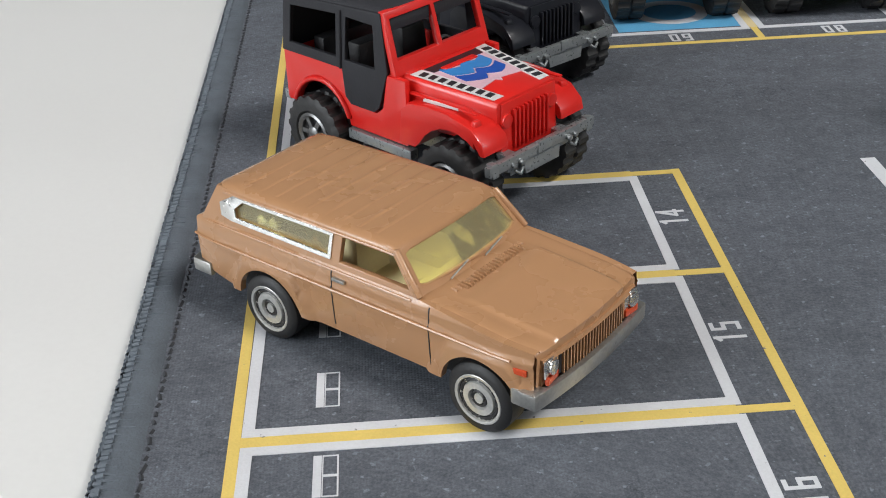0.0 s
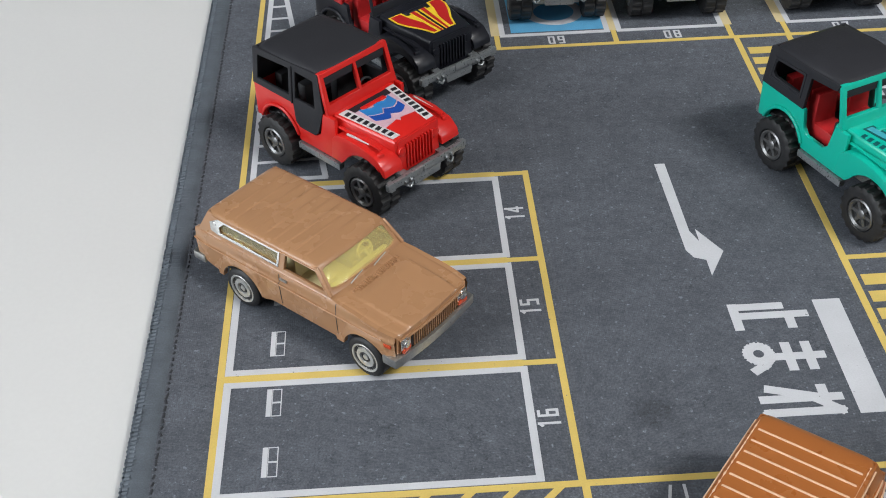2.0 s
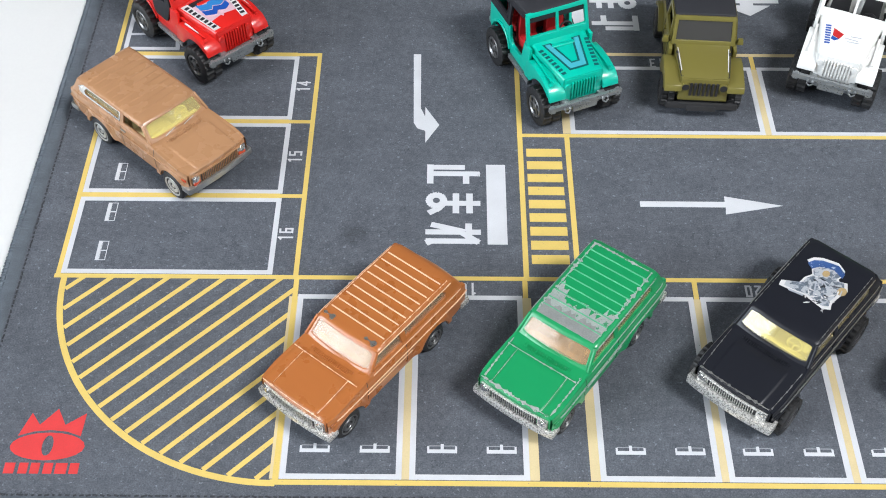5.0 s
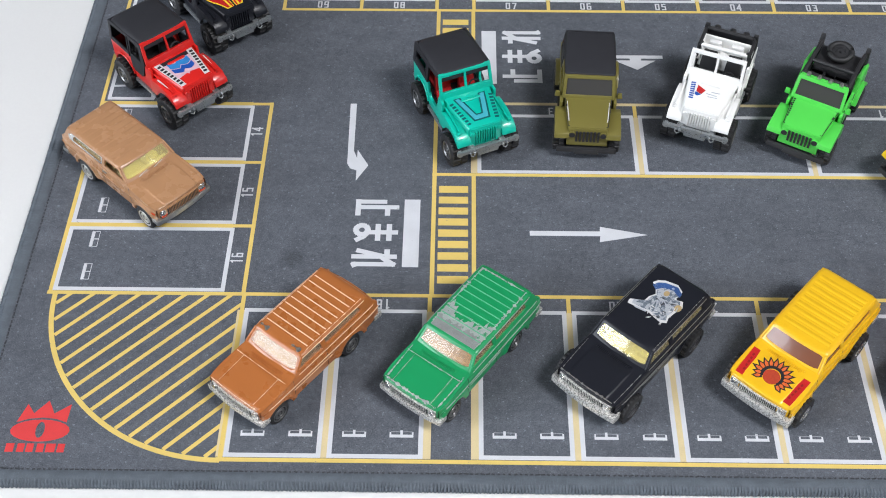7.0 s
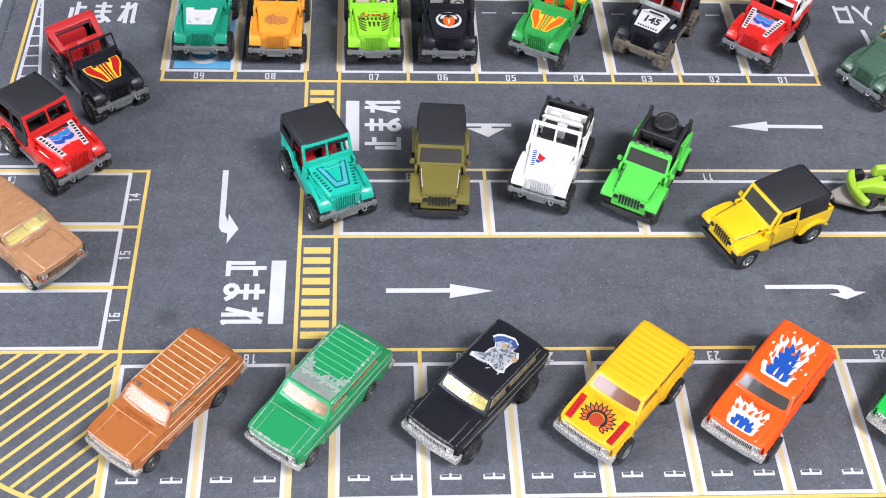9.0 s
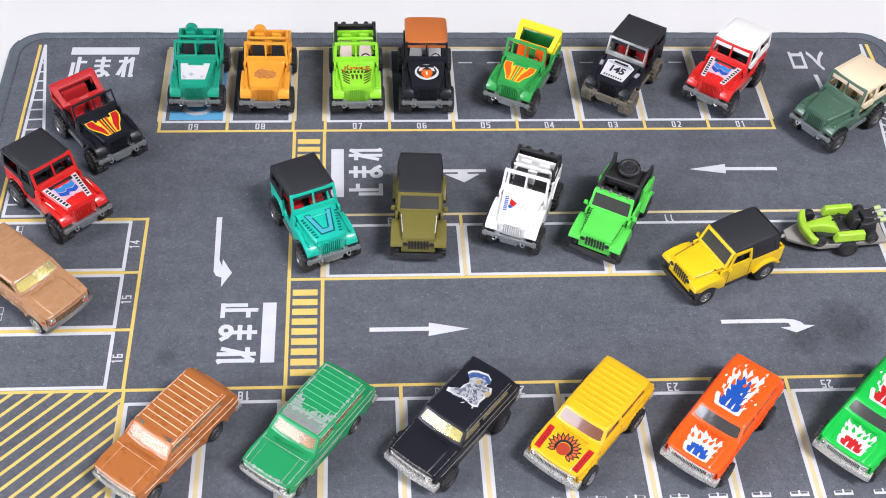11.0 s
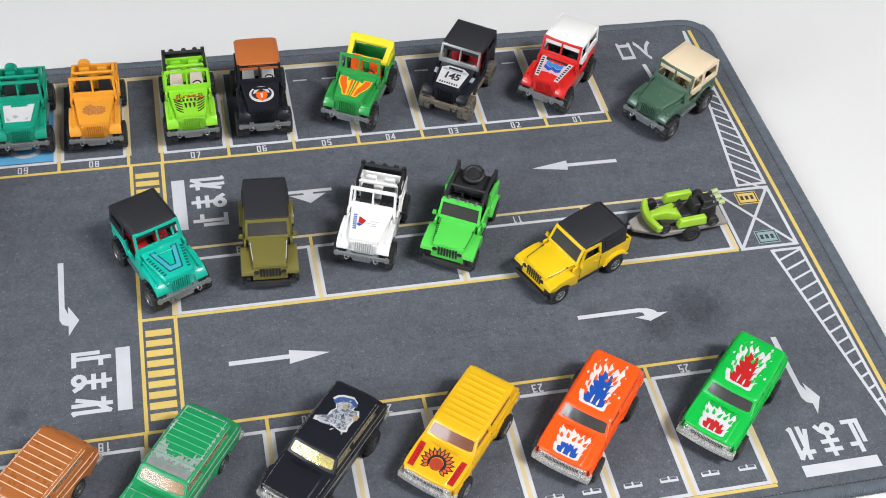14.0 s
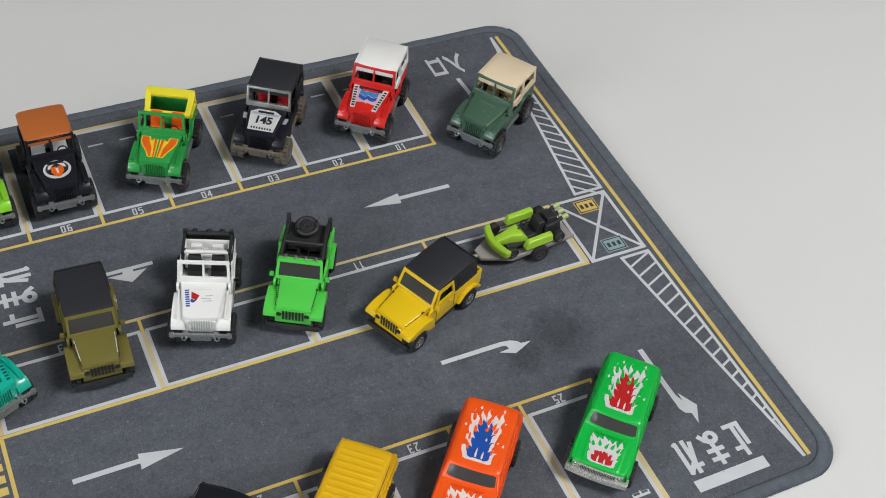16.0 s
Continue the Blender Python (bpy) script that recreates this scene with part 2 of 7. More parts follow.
slab("floor", -2.0, 2.6, -2.2, 2.4, -0.80, -0.7532, FLOOR, "plain brown vinyl floor of the room", "floor")
slab("ceiling", -2.0, 2.6, -2.2, 2.4, 2.24, 2.30, WALL, "pale grey painted ceiling of the room", "ceiling")
slab("wall_north", -2.0, 2.6, 2.4, 2.5, -0.80, 2.30, WALL, "plain grey painted room wall", "wall")
slab("wall_south", -2.0, 2.6, -2.3, -2.2, -0.80, 2.30, WALL, "plain grey painted room wall", "wall")
for name, x0, x1, yc, zc, hw, hh in (("wall_west", -2.1, -2.0, -0.80, 0.95, 0.75, 0.65), ("wall_east", 2.6, 2.7, -0.95, 1.20, 0.35, 0.45)):
    for y0, y1, z0, z1 in ((-2.3, yc - hw, -0.80, 2.30), (yc + hw, 2.5, -0.80, 2.30), (yc - hw, yc + hw, -0.80, zc - hh), (yc - hw, yc + hw, zc + hh, 2.30)):
        slab(name, x0, x1, y0, y1, z0, z1, WALL, "plain grey painted room wall round a window", "wall")
for name, x, yc, zc, a, b in (("window_1", -2.05, -0.80, 0.95, 750, 650), ("window_2", 2.65, -0.95, 1.20, 350, 450)):
    window = tagged(thing(name, pose(x, yc, zc), "white framed window letting daylight into the room", "window"), kind="structure")
    for y0, y1, z0, z1 in ((-a, 40 - a, -b, b), (a - 40, a, -b, b), (40 - a, a - 40, b - 50, b), (40 - a, a - 40, -b, 50 - b)):
        bm = bmesh.new()
        box(bm, -30, 30, y0, y1, z0, z1)
        part("window_frame", bm, WALL, window, bevel=3)

table = thing("table", pose(0, 0, 0), "large white laminate table under the play mat", "table")
bm = bmesh.new()
box(bm, -700, 1150, -620, 900, TABLE_Z - 28, TABLE_Z)
part("tabletop", bm, TABLE, table, bevel=3)
for lx in (-640, 1090):
    for ly in (-560, 840):
        bm = bmesh.new()
        box(bm, lx - 22, lx + 22, ly - 22, ly + 22, -753, TABLE_Z - 28)
        part("leg", bm, STEEL, table, bevel=2)

LAMP = bpy.data.materials.new("lamp_diffuser")
LAMP.use_nodes = True
LAMP.node_tree.nodes["Principled BSDF"].inputs["Emission Color"].default_value = (1.0, 0.97, 0.93, 1)
LAMP.node_tree.nodes["Principled BSDF"].inputs["Emission Strength"].default_value = 6.0
# fixtures out of view: the main ceiling light, and one invented for the fill
for at in (KEY, FILL_LAMP):
    lamp = thing("ceiling_light", pose(at[0], at[1], at[2] + 0.02), "long white ceiling or fill light with a glowing diffuser, out of view", "light", "ceiling lights")
    bm = bmesh.new()
    box(bm, -490, 490, -290, 290, 20, 60)
    part("housing", bm, WALL, lamp, bevel=3)
    bm = bmesh.new()
    box(bm, -450, 450, -250, 250, 4, 18)
    part("diffuser", bm, LAMP, lamp)

# ---------------------------------------------------------------- play mat
X0, X1, Y0, Y1 = -1.275, 5.925, -1.143, 3.55
play_mat = thing("play_mat", pose(0, 0, 0), "dark grey cloth play mat printed as a car park", "mat")


def rounded(x0, x1, y0, y1, r, n=10):
    pts = []
    for cx, cy, a in ((x1 - r, y1 - r, 0), (x0 + r, y1 - r, 90), (x0 + r, y0 + r, 180), (x1 - r, y0 + r, 270)):
        pts += [(cx + r * math.cos(radians(a + 90 * k / n)), cy + r * math.sin(radians(a + 90 * k / n))) for k in range(n + 1)]
    return pts


bm = bmesh.new()
plate(bm, [rounded(X0, X1, Y0, Y1, 0.25)], TABLE_Z * MM / U + 0.001, 0, flat, U)
part("cloth", bm, CLOTH, play_mat, "printed grey woven cloth", bevel=0.8)

# overlocked edge: a dark band with fine threads across it and a row of loops round the rim
rim = rounded(X0, X1, Y0, Y1, 0.25, 24)
bm = bmesh.new()
rows = []
for d, h in ((-0.002, -0.030), (-0.004, -0.006), (0.008, 0.006), (0.030, 0.0095), (0.055, 0.008), (0.070, 0.003), (0.078, -0.002)):
    ring = []
    for x, y in rounded(X0 + d, X1 - d, Y0 + d, Y1 - d, 0.25 - d * 0.6, 24):
        ring.append((x, y))
    dense = []
    for (ax, ay), (bx, by) in zip(ring, ring[1:] + ring[:1]):
        n = 200 if math.hypot(bx - ax, by - ay) > 0.3 else 1
        dense += [(ax + (bx - ax) * k / n, ay + (by - ay) * k / n) for k in range(n)]
    rows.append([bm.verts.new(((x + 0.006 * noise.noise((x * 6, y * 6, 0)) * (d < 0.06)) * U, (y + 0.006 * noise.noise((x * 6, y * 6, 9)) * (d < 0.06)) * U, (h + (0.003 * noise.noise((x * 14, y * 14, 4)) if h > 0 else 0)) * U)) for x, y in dense])
count = len(rows[0])
for a, c in zip(rows, rows[1:]):
    for k in range(count):
        bm.faces.new((a[k - 1], a[k], c[k], c[k - 1]))
part("edge_band", bm, HEM_DARK, play_mat, "blue-grey rolled hem band", 70)


def edging(name, mat, step, r, paths, label):
    """Threads at even steps round the rim; paths(rng) gives (distance outwards, along, height) for each."""
    bm = bmesh.new()
    rng = random.Random(4)
    carry = 0.0
    for i in range(len(rim)):
        a, c = Vector((*rim[i - 1], 0)), Vector((*rim[i], 0))
        length = (c - a).length
        if length < 1e-6:
            continue
        d = (c - a) / length
        out = Vector((d.y, -d.x, 0))
        while carry < length:
            p = a + d * carry
            carry += step * rng.uniform(0.85, 1.15)
            if p.y > Y1 - 0.1:
                continue    # the far edge is pressed flat
            tube(bm, [p + out * o + d * e + Vector((0, 0, h)) for o, e, h in paths(rng)], r * rng.uniform(0.8, 1.15), 5, s=U)
        carry -= length
    tagged(part(name, bm, mat, play_mat, label, 60), kind="stuff")


def loop_path(rng):
    lean = rng.uniform(-0.003, 0.003)
    return [(-0.020, lean, 0.008), (-0.006, lean, 0.0065), (0.003, -lean, -0.002), (0.004, -lean, -0.028)]


def thread_path(rng):
    lean = rng.uniform(-0.006, 0.006)
    long = rng.uniform(0.02, 0.05)
    return [(-long - 0.010, lean * 0.6, 0.0080), (-long * 0.5 - 0.006, 0, 0.0088), (-0.010, -lean * 0.6, 0.0062)]


edging("edge_looping", HEM, 0.0165, 0.0058, loop_path, "blue-grey overlock looping")
edging("edge_stitching", HEM, 0.0220, 0.0012, thread_path, "blue-grey overlock threads")
bm = bmesh.new()
rng = random.Random(8)
seam_line = rounded(X0 + 0.083, X1 - 0.083, Y0 + 0.080, Y1 - 0.080, 0.2, 24)
for (ax, ay), (bx, by) in zip(seam_line, seam_line[1:] + seam_line[:1]):
    a, c = Vector((ax, ay, 0.0004)), Vector((bx, by, 0.0004))
    n = max(1, round((c - a).length / 0.026))
    for k in range(n):
        w = Vector((rng.uniform(-0.003, 0.003), rng.uniform(-0.003, 0.003), 0))
        tube(bm, [a.lerp(c, (k + 0.12) / n) + w, a.lerp(c, (k + rng.uniform(0.55, 0.85)) / n) - w], 0.0042, 4, s=U)
seam = part("seam_stitching", bm, PRINT_DARK, play_mat, "dark seam stitches along the hem", 60)
tagged(seam, kind="stuff")

LOW, MID, HIGH = 0.0006, 0.0012, 0.0018   # print layers, in mat units


order = itertools.count()


def printed(name, loops, mat, h=LOW, label=""):
    h += 0.00004 * (next(order) % 13)    # no two prints share a plane
    bm = bmesh.new()
    plate(bm, loops, -0.0006, h, flat, U)
    return part(name, bm, mat, play_mat, label)


def stripe(x0, y0, x1, y1, w, mat, h=LOW, name="printed_line"):
    d = Vector((x1 - x0, y1 - y0))
    n = Vector((-d.y, d.x)).normalized() * w / 2
    return printed(name, [[(x0 + n.x, y0 + n.y), (x0 - n.x, y0 - n.y), (x1 - n.x, y1 - n.y), (x1 + n.x, y1 + n.y)]], mat, h)


def rect(x0, x1, y0, y1):
    return [(x0, y0), (x1, y0), (x1, y1), (x0, y1)]


def glyph(name, paths, x, y, turn, w, h, thick):
    """A printed character: bars along paths given in its own box, from (0, 0) at the foot to (1, 1)."""
    c, sn = math.cos(radians(turn)), math.sin(radians(turn))
    bm = bmesh.new()
    lift = itertools.count()
    for path in paths:
        pts = [Vector(((u - 0.5) * w, (v - 0.5) * h)) for u, v in path]
        for i, (a, b) in enumerate(zip(pts, pts[1:])):
            d = (b - a).normalized()
            a, b = (a - d * thick * 0.42 if i else a), (b + d * thick * 0.42 if i < len(pts) - 2 else b)
            n = Vector((-d.y, d.x)) * thick / 2
            quad = [(x + p.x * c - p.y * sn, y + p.x * sn + p.y * c) for p in (a + n, a - n, b - n, b + n)]
            plate(bm, [quad], -0.0006, 0.0007 + 0.00004 * next(lift), flat, U)
    return part(name, bm, PRINT_WHITE, play_mat)


DIGITS = {"0": [[(.2, .1), (.2, .9), (.8, .9), (.8, .1), (.2, .1)]], "1": [[(.2, .78), (.5, .9)], [(.55, 1), (.55, 0)]],
          "2": [[(.12, .9), (.82, .9), (.82, .55), (.2, .12)], [(.08, .1), (.95, .1)]], "3": [[(.1, .9), (.82, .9), (.82, .1), (.1, .1)], [(.3, .52), (.8, .52)]],
          "4": [[(.7, 0), (.7, .95), (.12, .32), (1, .32)]], "5": [[(.9, .9), (.2, .9), (.2, .55), (.8, .55), (.8, .1), (.1, .1)]],
          "6": [[(.85, .9), (.2, .9), (.2, .1), (.82, .1), (.82, .52), (.2, .52)]], "7": [[(.08, .9), (.82, .9), (.4, 0)]],
          "8": [[(.2, .1), (.2, .9), (.8, .9), (.8, .1), (.2, .1)], [(.2, .52), (.8, .52)]], "9": [[(.15, .1), (.8, .1), (.8, .9), (.18, .9), (.18, .48), (.8, .48)]]}


def number(text, x, y, turn):
    d = Vector((math.cos(radians(turn)), math.sin(radians(turn))))
    for k, ch in enumerate(text):
        p = Vector((x, y)) + d * 0.042 * (k - 0.5)
        glyph("bay_digit", DIGITS[ch], p.x, p.y, turn, 0.034, 0.068, 0.0088)


YW, WW = 0.022, 0.023


def bay(x0, x1, y0, y1, strip, text, turn, nx, ny):
    """A white bay frame inside a yellow grid, with a strip for the number on one side."""
    g = 0.026
    a, b, c, d = x0 + g, x1 - g, y0 + g, y1 - g
    if strip == "top":
        d = y1 - 0.105
    elif strip == "bottom":
        c = y0 + 0.105
    else:
        b = x1 - 0.115
    printed("bay_frame", [rect(a - WW / 2, b + WW / 2, c - WW / 2, d + WW / 2), rect(a + WW / 2, b - WW / 2, c + WW / 2, d - WW / 2)], PRINT_WHITE, MID)
    number(text, nx, ny, turn)


# bays along the near edge, numbers read from the lane
GRID = [0.0, 0.495, 0.985, 1.225, 1.715, 2.215, 2.705, 3.2, 3.695, 4.19, 4.71]
near = [(0, 1, "17"), (1, 2, "18"), (3, 4, "19"), (4, 5, "20"), (5, 6, "21"), (6, 7, "22"), (7, 8, "23"), (8, 9, "24"), (9, 10, "25")]
for i, j, text in near:
    bay(GRID[i], GRID[j], -1.0, 0.0, "top", text, 180, (GRID[i] + GRID[j]) / 2, -0.058)
for x in GRID:
    stripe(x, -0.985, x, -0.105, 0.046, PRINT_CREAM, LOW, "bay_divider")
    stripe(x, -0.105, x, 0.0, YW, PRINT_YELLOW)
stripe(-0.02, -1.0, GRID[-1] + 0.013, -1.0, YW, PRINT_YELLOW, MID)
stripe(-1.05, 0.0, GRID[-1] + 0.013, 0.0, YW, PRINT_YELLOW, MID)

# wheel stops: a base line with a tick
for i, j, _ in near:
    for f in (0.285, 0.755):
        x = GRID[i] + (GRID[j] - GRID[i]) * f
        stripe(x - 0.052, -0.836, x + 0.052, -0.836, 0.0035, PRINT_GREY, LOW, "wheel_stop_outline")
        printed("wheel_stop", [[(x - 0.058, -0.868), (x + 0.058, -0.868), (x + 0.058, -0.838), (x + 0.05, -0.838), (x + 0.05, -0.852), (x + 0.006, -0.852),
                                (x + 0.006, -0.828), (x - 0.006, -0.828), (x - 0.006, -0.852), (x - 0.05, -0.852), (x - 0.05, -0.838), (x - 0.058, -0.838)]], PRINT_WHITE)

# bays along the far edge
FAR = [-0.02, 0.485, 0.98, 1.222, 1.71, 2.2, 2.69, 3.185, 3.68, 4.18, 4.692]
for i, j, text in [(0, 1, "09"), (1, 2, "08"), (3, 4, "07"), (4, 5, "06"), (5, 6, "05"), (6, 7, "04"), (7, 8, "03"), (8, 9, "02"), (9, 10, "01")]:
    bay(FAR[i], FAR[j], 2.362, 3.345, "bottom", text, 0, (FAR[i] + FAR[j]) / 2, 2.413)
    for f in (0.285, 0.755):
        x = FAR[i] + (FAR[j] - FAR[i]) * f
        stripe(x - 0.055, 3.16, x + 0.055, 3.16, 0.014, PRINT_WHITE, LOW, "wheel_stop")
for x in FAR:
    stripe(x, 2.47, x, 3.33, 0.046, PRINT_CREAM, LOW, "bay_divider")
    stripe(x, 2.362, x, 2.47, YW, PRINT_YELLOW)
stripe(FAR[0] - 0.013, 2.362, FAR[-1] + 0.013, 2.362, YW, PRINT_YELLOW, MID)
stripe(FAR[0] - 0.013, 3.34, FAR[-1] + 0.013, 3.34, 0.04, PRINT_CREAM, MID)
printed("bay_symbol", [rect(0.045, 0.455, 2.49, 3.28)], PRINT_BLUE, LOW, "pale blue printed accessible bay")
ring = [(0.25 + 0.13 * math.cos(t), 2.66 + 0.12 * math.sin(t)) for t in (2 * math.pi * k / 24 for k in range(24))]
hole = [(0.25 + 0.09 * math.cos(t), 2.66 + 0.08 * math.sin(t)) for t in (2 * math.pi * k / 24 for k in range(24))]
printed("bay_symbol", [ring, hole], PRINT_WHITE, MID)

# bays on the left edge
ROWS = [0.0, 0.478, 0.968, 1.46]
for i, text in ((0, "16"), (1, "15"), (2, "14")):
    bay(-1.04, -0.005, ROWS[i], ROWS[i + 1], "right", text, 90, -0.070, (ROWS[i] + ROWS[i + 1]) / 2 + 0.008)
    for f in (0.30, 0.78):
        y = ROWS[i] + (ROWS[i + 1] - ROWS[i]) * f
        printed("wheel_stop", [rect(-0.893, -0.878, y - 0.055, y + 0.055)], PRINT_WHITE)
        printed("wheel_stop_outline", [rect(-0.877, -0.848, y - 0.055, y + 0.055), rect(-0.875, -0.851, y + 0.003, y + 0.052), rect(-0.875, -0.851, y - 0.052, y - 0.003)], PRINT_WHITE)
for y in ROWS[1:]:
    stripe(-1.03, y, -0.12, y, 0.030, PRINT_YELLOW, LOW, "bay_divider")
    stripe(-0.12, y, 0, y, YW, PRINT_YELLOW)
stripe(-0.006, 0.0, -0.006, 1.473, YW, PRINT_YELLOW, MID)
stripe(-1.035, 0.0, -1.05, 3.39, YW, PRINT_YELLOW, MID)

# hatched quarter disc at the near left corner
arc = [(1.005 + 0.013) * Vector((-math.cos(radians(a)), -math.sin(radians(a)))) for a in range(0, 91, 3)]
arc += [(1.005 - 0.013) * Vector((-math.cos(radians(a)), -math.sin(radians(a)))) for a in range(90, -1, -3)]
printed("curved_line", [[tuple(p) for p in arc]], PRINT_YELLOW, MID)
stripe(0.0, -1.0, 0.0, 0.0, YW, PRINT_YELLOW, MID)
for k in range(16):
    c = 0.914 - 0.1218 * k
    # the line y = x + c inside the quarter disc
    disc = 2 * 0.99 ** 2 - c * c
    if disc <= 0:
        continue
    xa = (-c - math.sqrt(disc)) / 2
    xb = min(0.0, -c - 0.0)
    if xb - xa > 0.02:
        stripe(xa, xa + c, xb, xb + c, 0.0208, PRINT_YELLOW, LOW, "hatch_line")

# pedestrian crossings
for y0, y1 in ((0.0, 0.885), (1.48, 2.362)):
    for x in (0.993, 1.218):
        stripe(x, y0, x, y1, 0.024, PRINT_YELLOW, LOW)
for k in range(9):
    y = 0.769 - 0.0823 * k
    printed("crossing_bar", [rect(1.02, 1.186, y - 0.026, y + 0.026)], PRINT_YELLOW)
    y = 2.242 - 0.0823 * k
    printed("crossing_bar", [rect(1.02, 1.186, y - 0.026, y + 0.026)], PRINT_YELLOW)

# the middle island
ISLAND = [1.225, 2.19, 3.19, 4.19, 5.195]
for i, text in enumerate(("13", "12", "11", "10")):
    bay(ISLAND[i], ISLAND[i + 1], 0.885, 1.48, "top", text, 180, (ISLAND[i] + ISLAND[i + 1]) / 2, 1.417)
for x in ISLAND:
    stripe(x, 0.9, x, 1.37, 0.046, PRINT_CREAM, LOW, "bay_divider")
    stripe(x, 1.37, x, 1.48, YW, PRINT_YELLOW)
stripe(0.98, 0.885, 5.21, 0.89, YW, PRINT_YELLOW, MID)
stripe(0.98, 1.48, 5.21, 1.478, YW, PRINT_CREAM, MID)
stripe(0.993, 0.885, 0.993, 1.48, 0.024, PRINT_YELLOW, MID)

# crossed box at the end of the island, with two small signs
printed("box_outline", [rect(5.228, 5.676, 0.878, 1.488), rect(5.252, 5.652, 0.902, 1.464)], PRINT_WHITE, MID)
stripe(5.24, 1.476, 5.664, 0.89, 0.022, PRINT_WHITE)
stripe(5.24, 0.89, 5.664, 1.476, 0.022, PRINT_WHITE)
for y, mat in ((1.385, PRINT_YELLOW), (0.985, PRINT_TEAL)):
    printed("sign_panel", [rect(5.385, 5.552, y - 0.062, y + 0.062)], mat, HIGH)
    printed("sign_border", [rect(5.392, 5.545, y - 0.055, y + 0.055), rect(5.40, 5.537, y - 0.047, y + 0.047)], PRINT_DARK, HIGH + 0.0006)
    for dx in (-0.04, 0.0, 0.04):
        printed("sign_mark", [rect(5.468 + dx - 0.012, 5.468 + dx + 0.012, y - 0.02, y + 0.02)], PRINT_DARK, HIGH + 0.0006)

# tapering hatched strips at both ends
stripe(5.727, -1.0, 5.727, 3.39, 0.028, PRINT_YELLOW, MID)


def wedge(ax, ay, bx0, bx1, by, n, lean):
    """A long hatched triangle: apex, base and slanted rungs."""
    stripe(ax, ay, bx0, by, 0.022, PRINT_WHITE, MID, "wedge_line")
    stripe(ax, ay, bx1, by, 0.022, PRINT_WHITE, MID, "wedge_line")
    stripe(bx0 - 0.01, by, bx1 + 0.01, by, 0.022, PRINT_WHITE, MID, "wedge_line")
    for k in range(1, n):
        f = k / n
        y = by + (ay - by) * f
        xa, xb = bx0 + (ax - bx0) * f, bx1 + (ax - bx1) * f
        stripe(xa, y, xb, y + lean * abs(xb - xa), 0.016, PRINT_WHITE, LOW, "wedge_rung")


wedge(5.678, 3.39, 5.446, 5.668, 1.52, 21, -0.85)
wedge(5.69, -1.0, 5.45, 5.668, 0.845, 19, 0.42)
wedge(-1.012, 3.39, -1.005, -0.738, 1.5, 17, 0.05)

# arrows and stop bars
ARROW_A = [(.472, 1.47), (.510, 1.47), (.516, 1.07), (.538, 1.01), (.538, 1.078), (.607, .953), (.541, .831), (.540, .912), (.502, .928), (.483, .968)]
printed("lane_arrow", [ARROW_A], PRINT_WHITE)
printed("lane_arrow", [[(x + 4.655, y - 1.375) for x, y in ARROW_A]], PRINT_WHITE)
printed("lane_arrow", [[(1.527, .428), (1.915, .428), (1.910, .385), (2.177, .440), (1.917, .496), (1.915, .462), (1.527, .462)]], PRINT_WHITE)
printed("lane_arrow", [[(4.603, 1.932), (4.213, 1.934), (4.216, 1.968), (3.936, 1.916), (4.203, 1.868), (4.209, 1.902), (4.603, 1.898)]], PRINT_WHITE)
printed("lane_arrow", [[(3.87, .478), (4.30, .480), (4.37, .470), (4.41, .45), (4.43, .425), (4.50, .420), (4.36, .362), (4.262, .405), (4.335, .412), (4.325, .440), (4.30, .446), (3.87, .446)]], PRINT_WHITE)
printed("lane_arrow", [[(2.408, 1.932), (1.80, 1.932), (1.80, 1.903), (2.408, 1.903)]], PRINT_WHITE)
printed("lane_arrow", [[(2.36, 1.884), (2.27, 1.884), (2.27, 1.904), (2.20, 1.904), (2.20, 1.884), (2.10, 1.884), (2.24, 1.797)]], PRINT_WHITE)
printed("lane_arrow", [[(5.172, 3.0), (5.205, 3.0), (5.225, 2.72), (5.28, 2.72), (5.21, 2.55), (5.14, 2.72), (5.19, 2.72)]], PRINT_WHITE)
for x0, x1, y0, y1 in ((0.828, 0.917, 0.195, 0.687), (1.27, 1.362, 1.659, 2.157), (-0.795, -0.265, 3.267, 3.357), (4.927, 5.442, -0.980, -0.899)):
    printed("stop_bar", [rect(x0, x1, y0, y1)], PRINT_WHITE)


LOOP = [(0.36 - 0.27 * math.sin(radians(a)), 0.19 + 0.13 * math.cos(radians(a))) for a in range(-20, 341, 30)]
STOP_SIGNS = ([[(0, .07), (1, .07)], [(.14, .05), (.14, .72)], [(.48, .05), (.48, 1)], [(.55, .74), (1, .74)]],
              [[(0, .80), (1, .80)], [(0, .55), (1, .55)], [(.50, 1), (.50, .30)], LOOP, [(.50, .34), (.78, .22), (1, .05)]],
              [[(.42, 1), (.42, 0)], [(0, .78), (.95, .78)], [(.40, .70), (.05, .10)], [(.45, .66), (.86, .92), (.86, .06), (1.02, .10)]])


def stop_words(x, y, turn):
    """The stop sign written on the lane in three tall characters."""
    d = Vector((math.cos(radians(turn)), math.sin(radians(turn))))
    for k, paths in enumerate(STOP_SIGNS):
        p = Vector((x, y)) + d * 0.184 * (k - 1)
        glyph("lane_letter", paths, p.x, p.y, turn, 0.122, 0.248, 0.030)


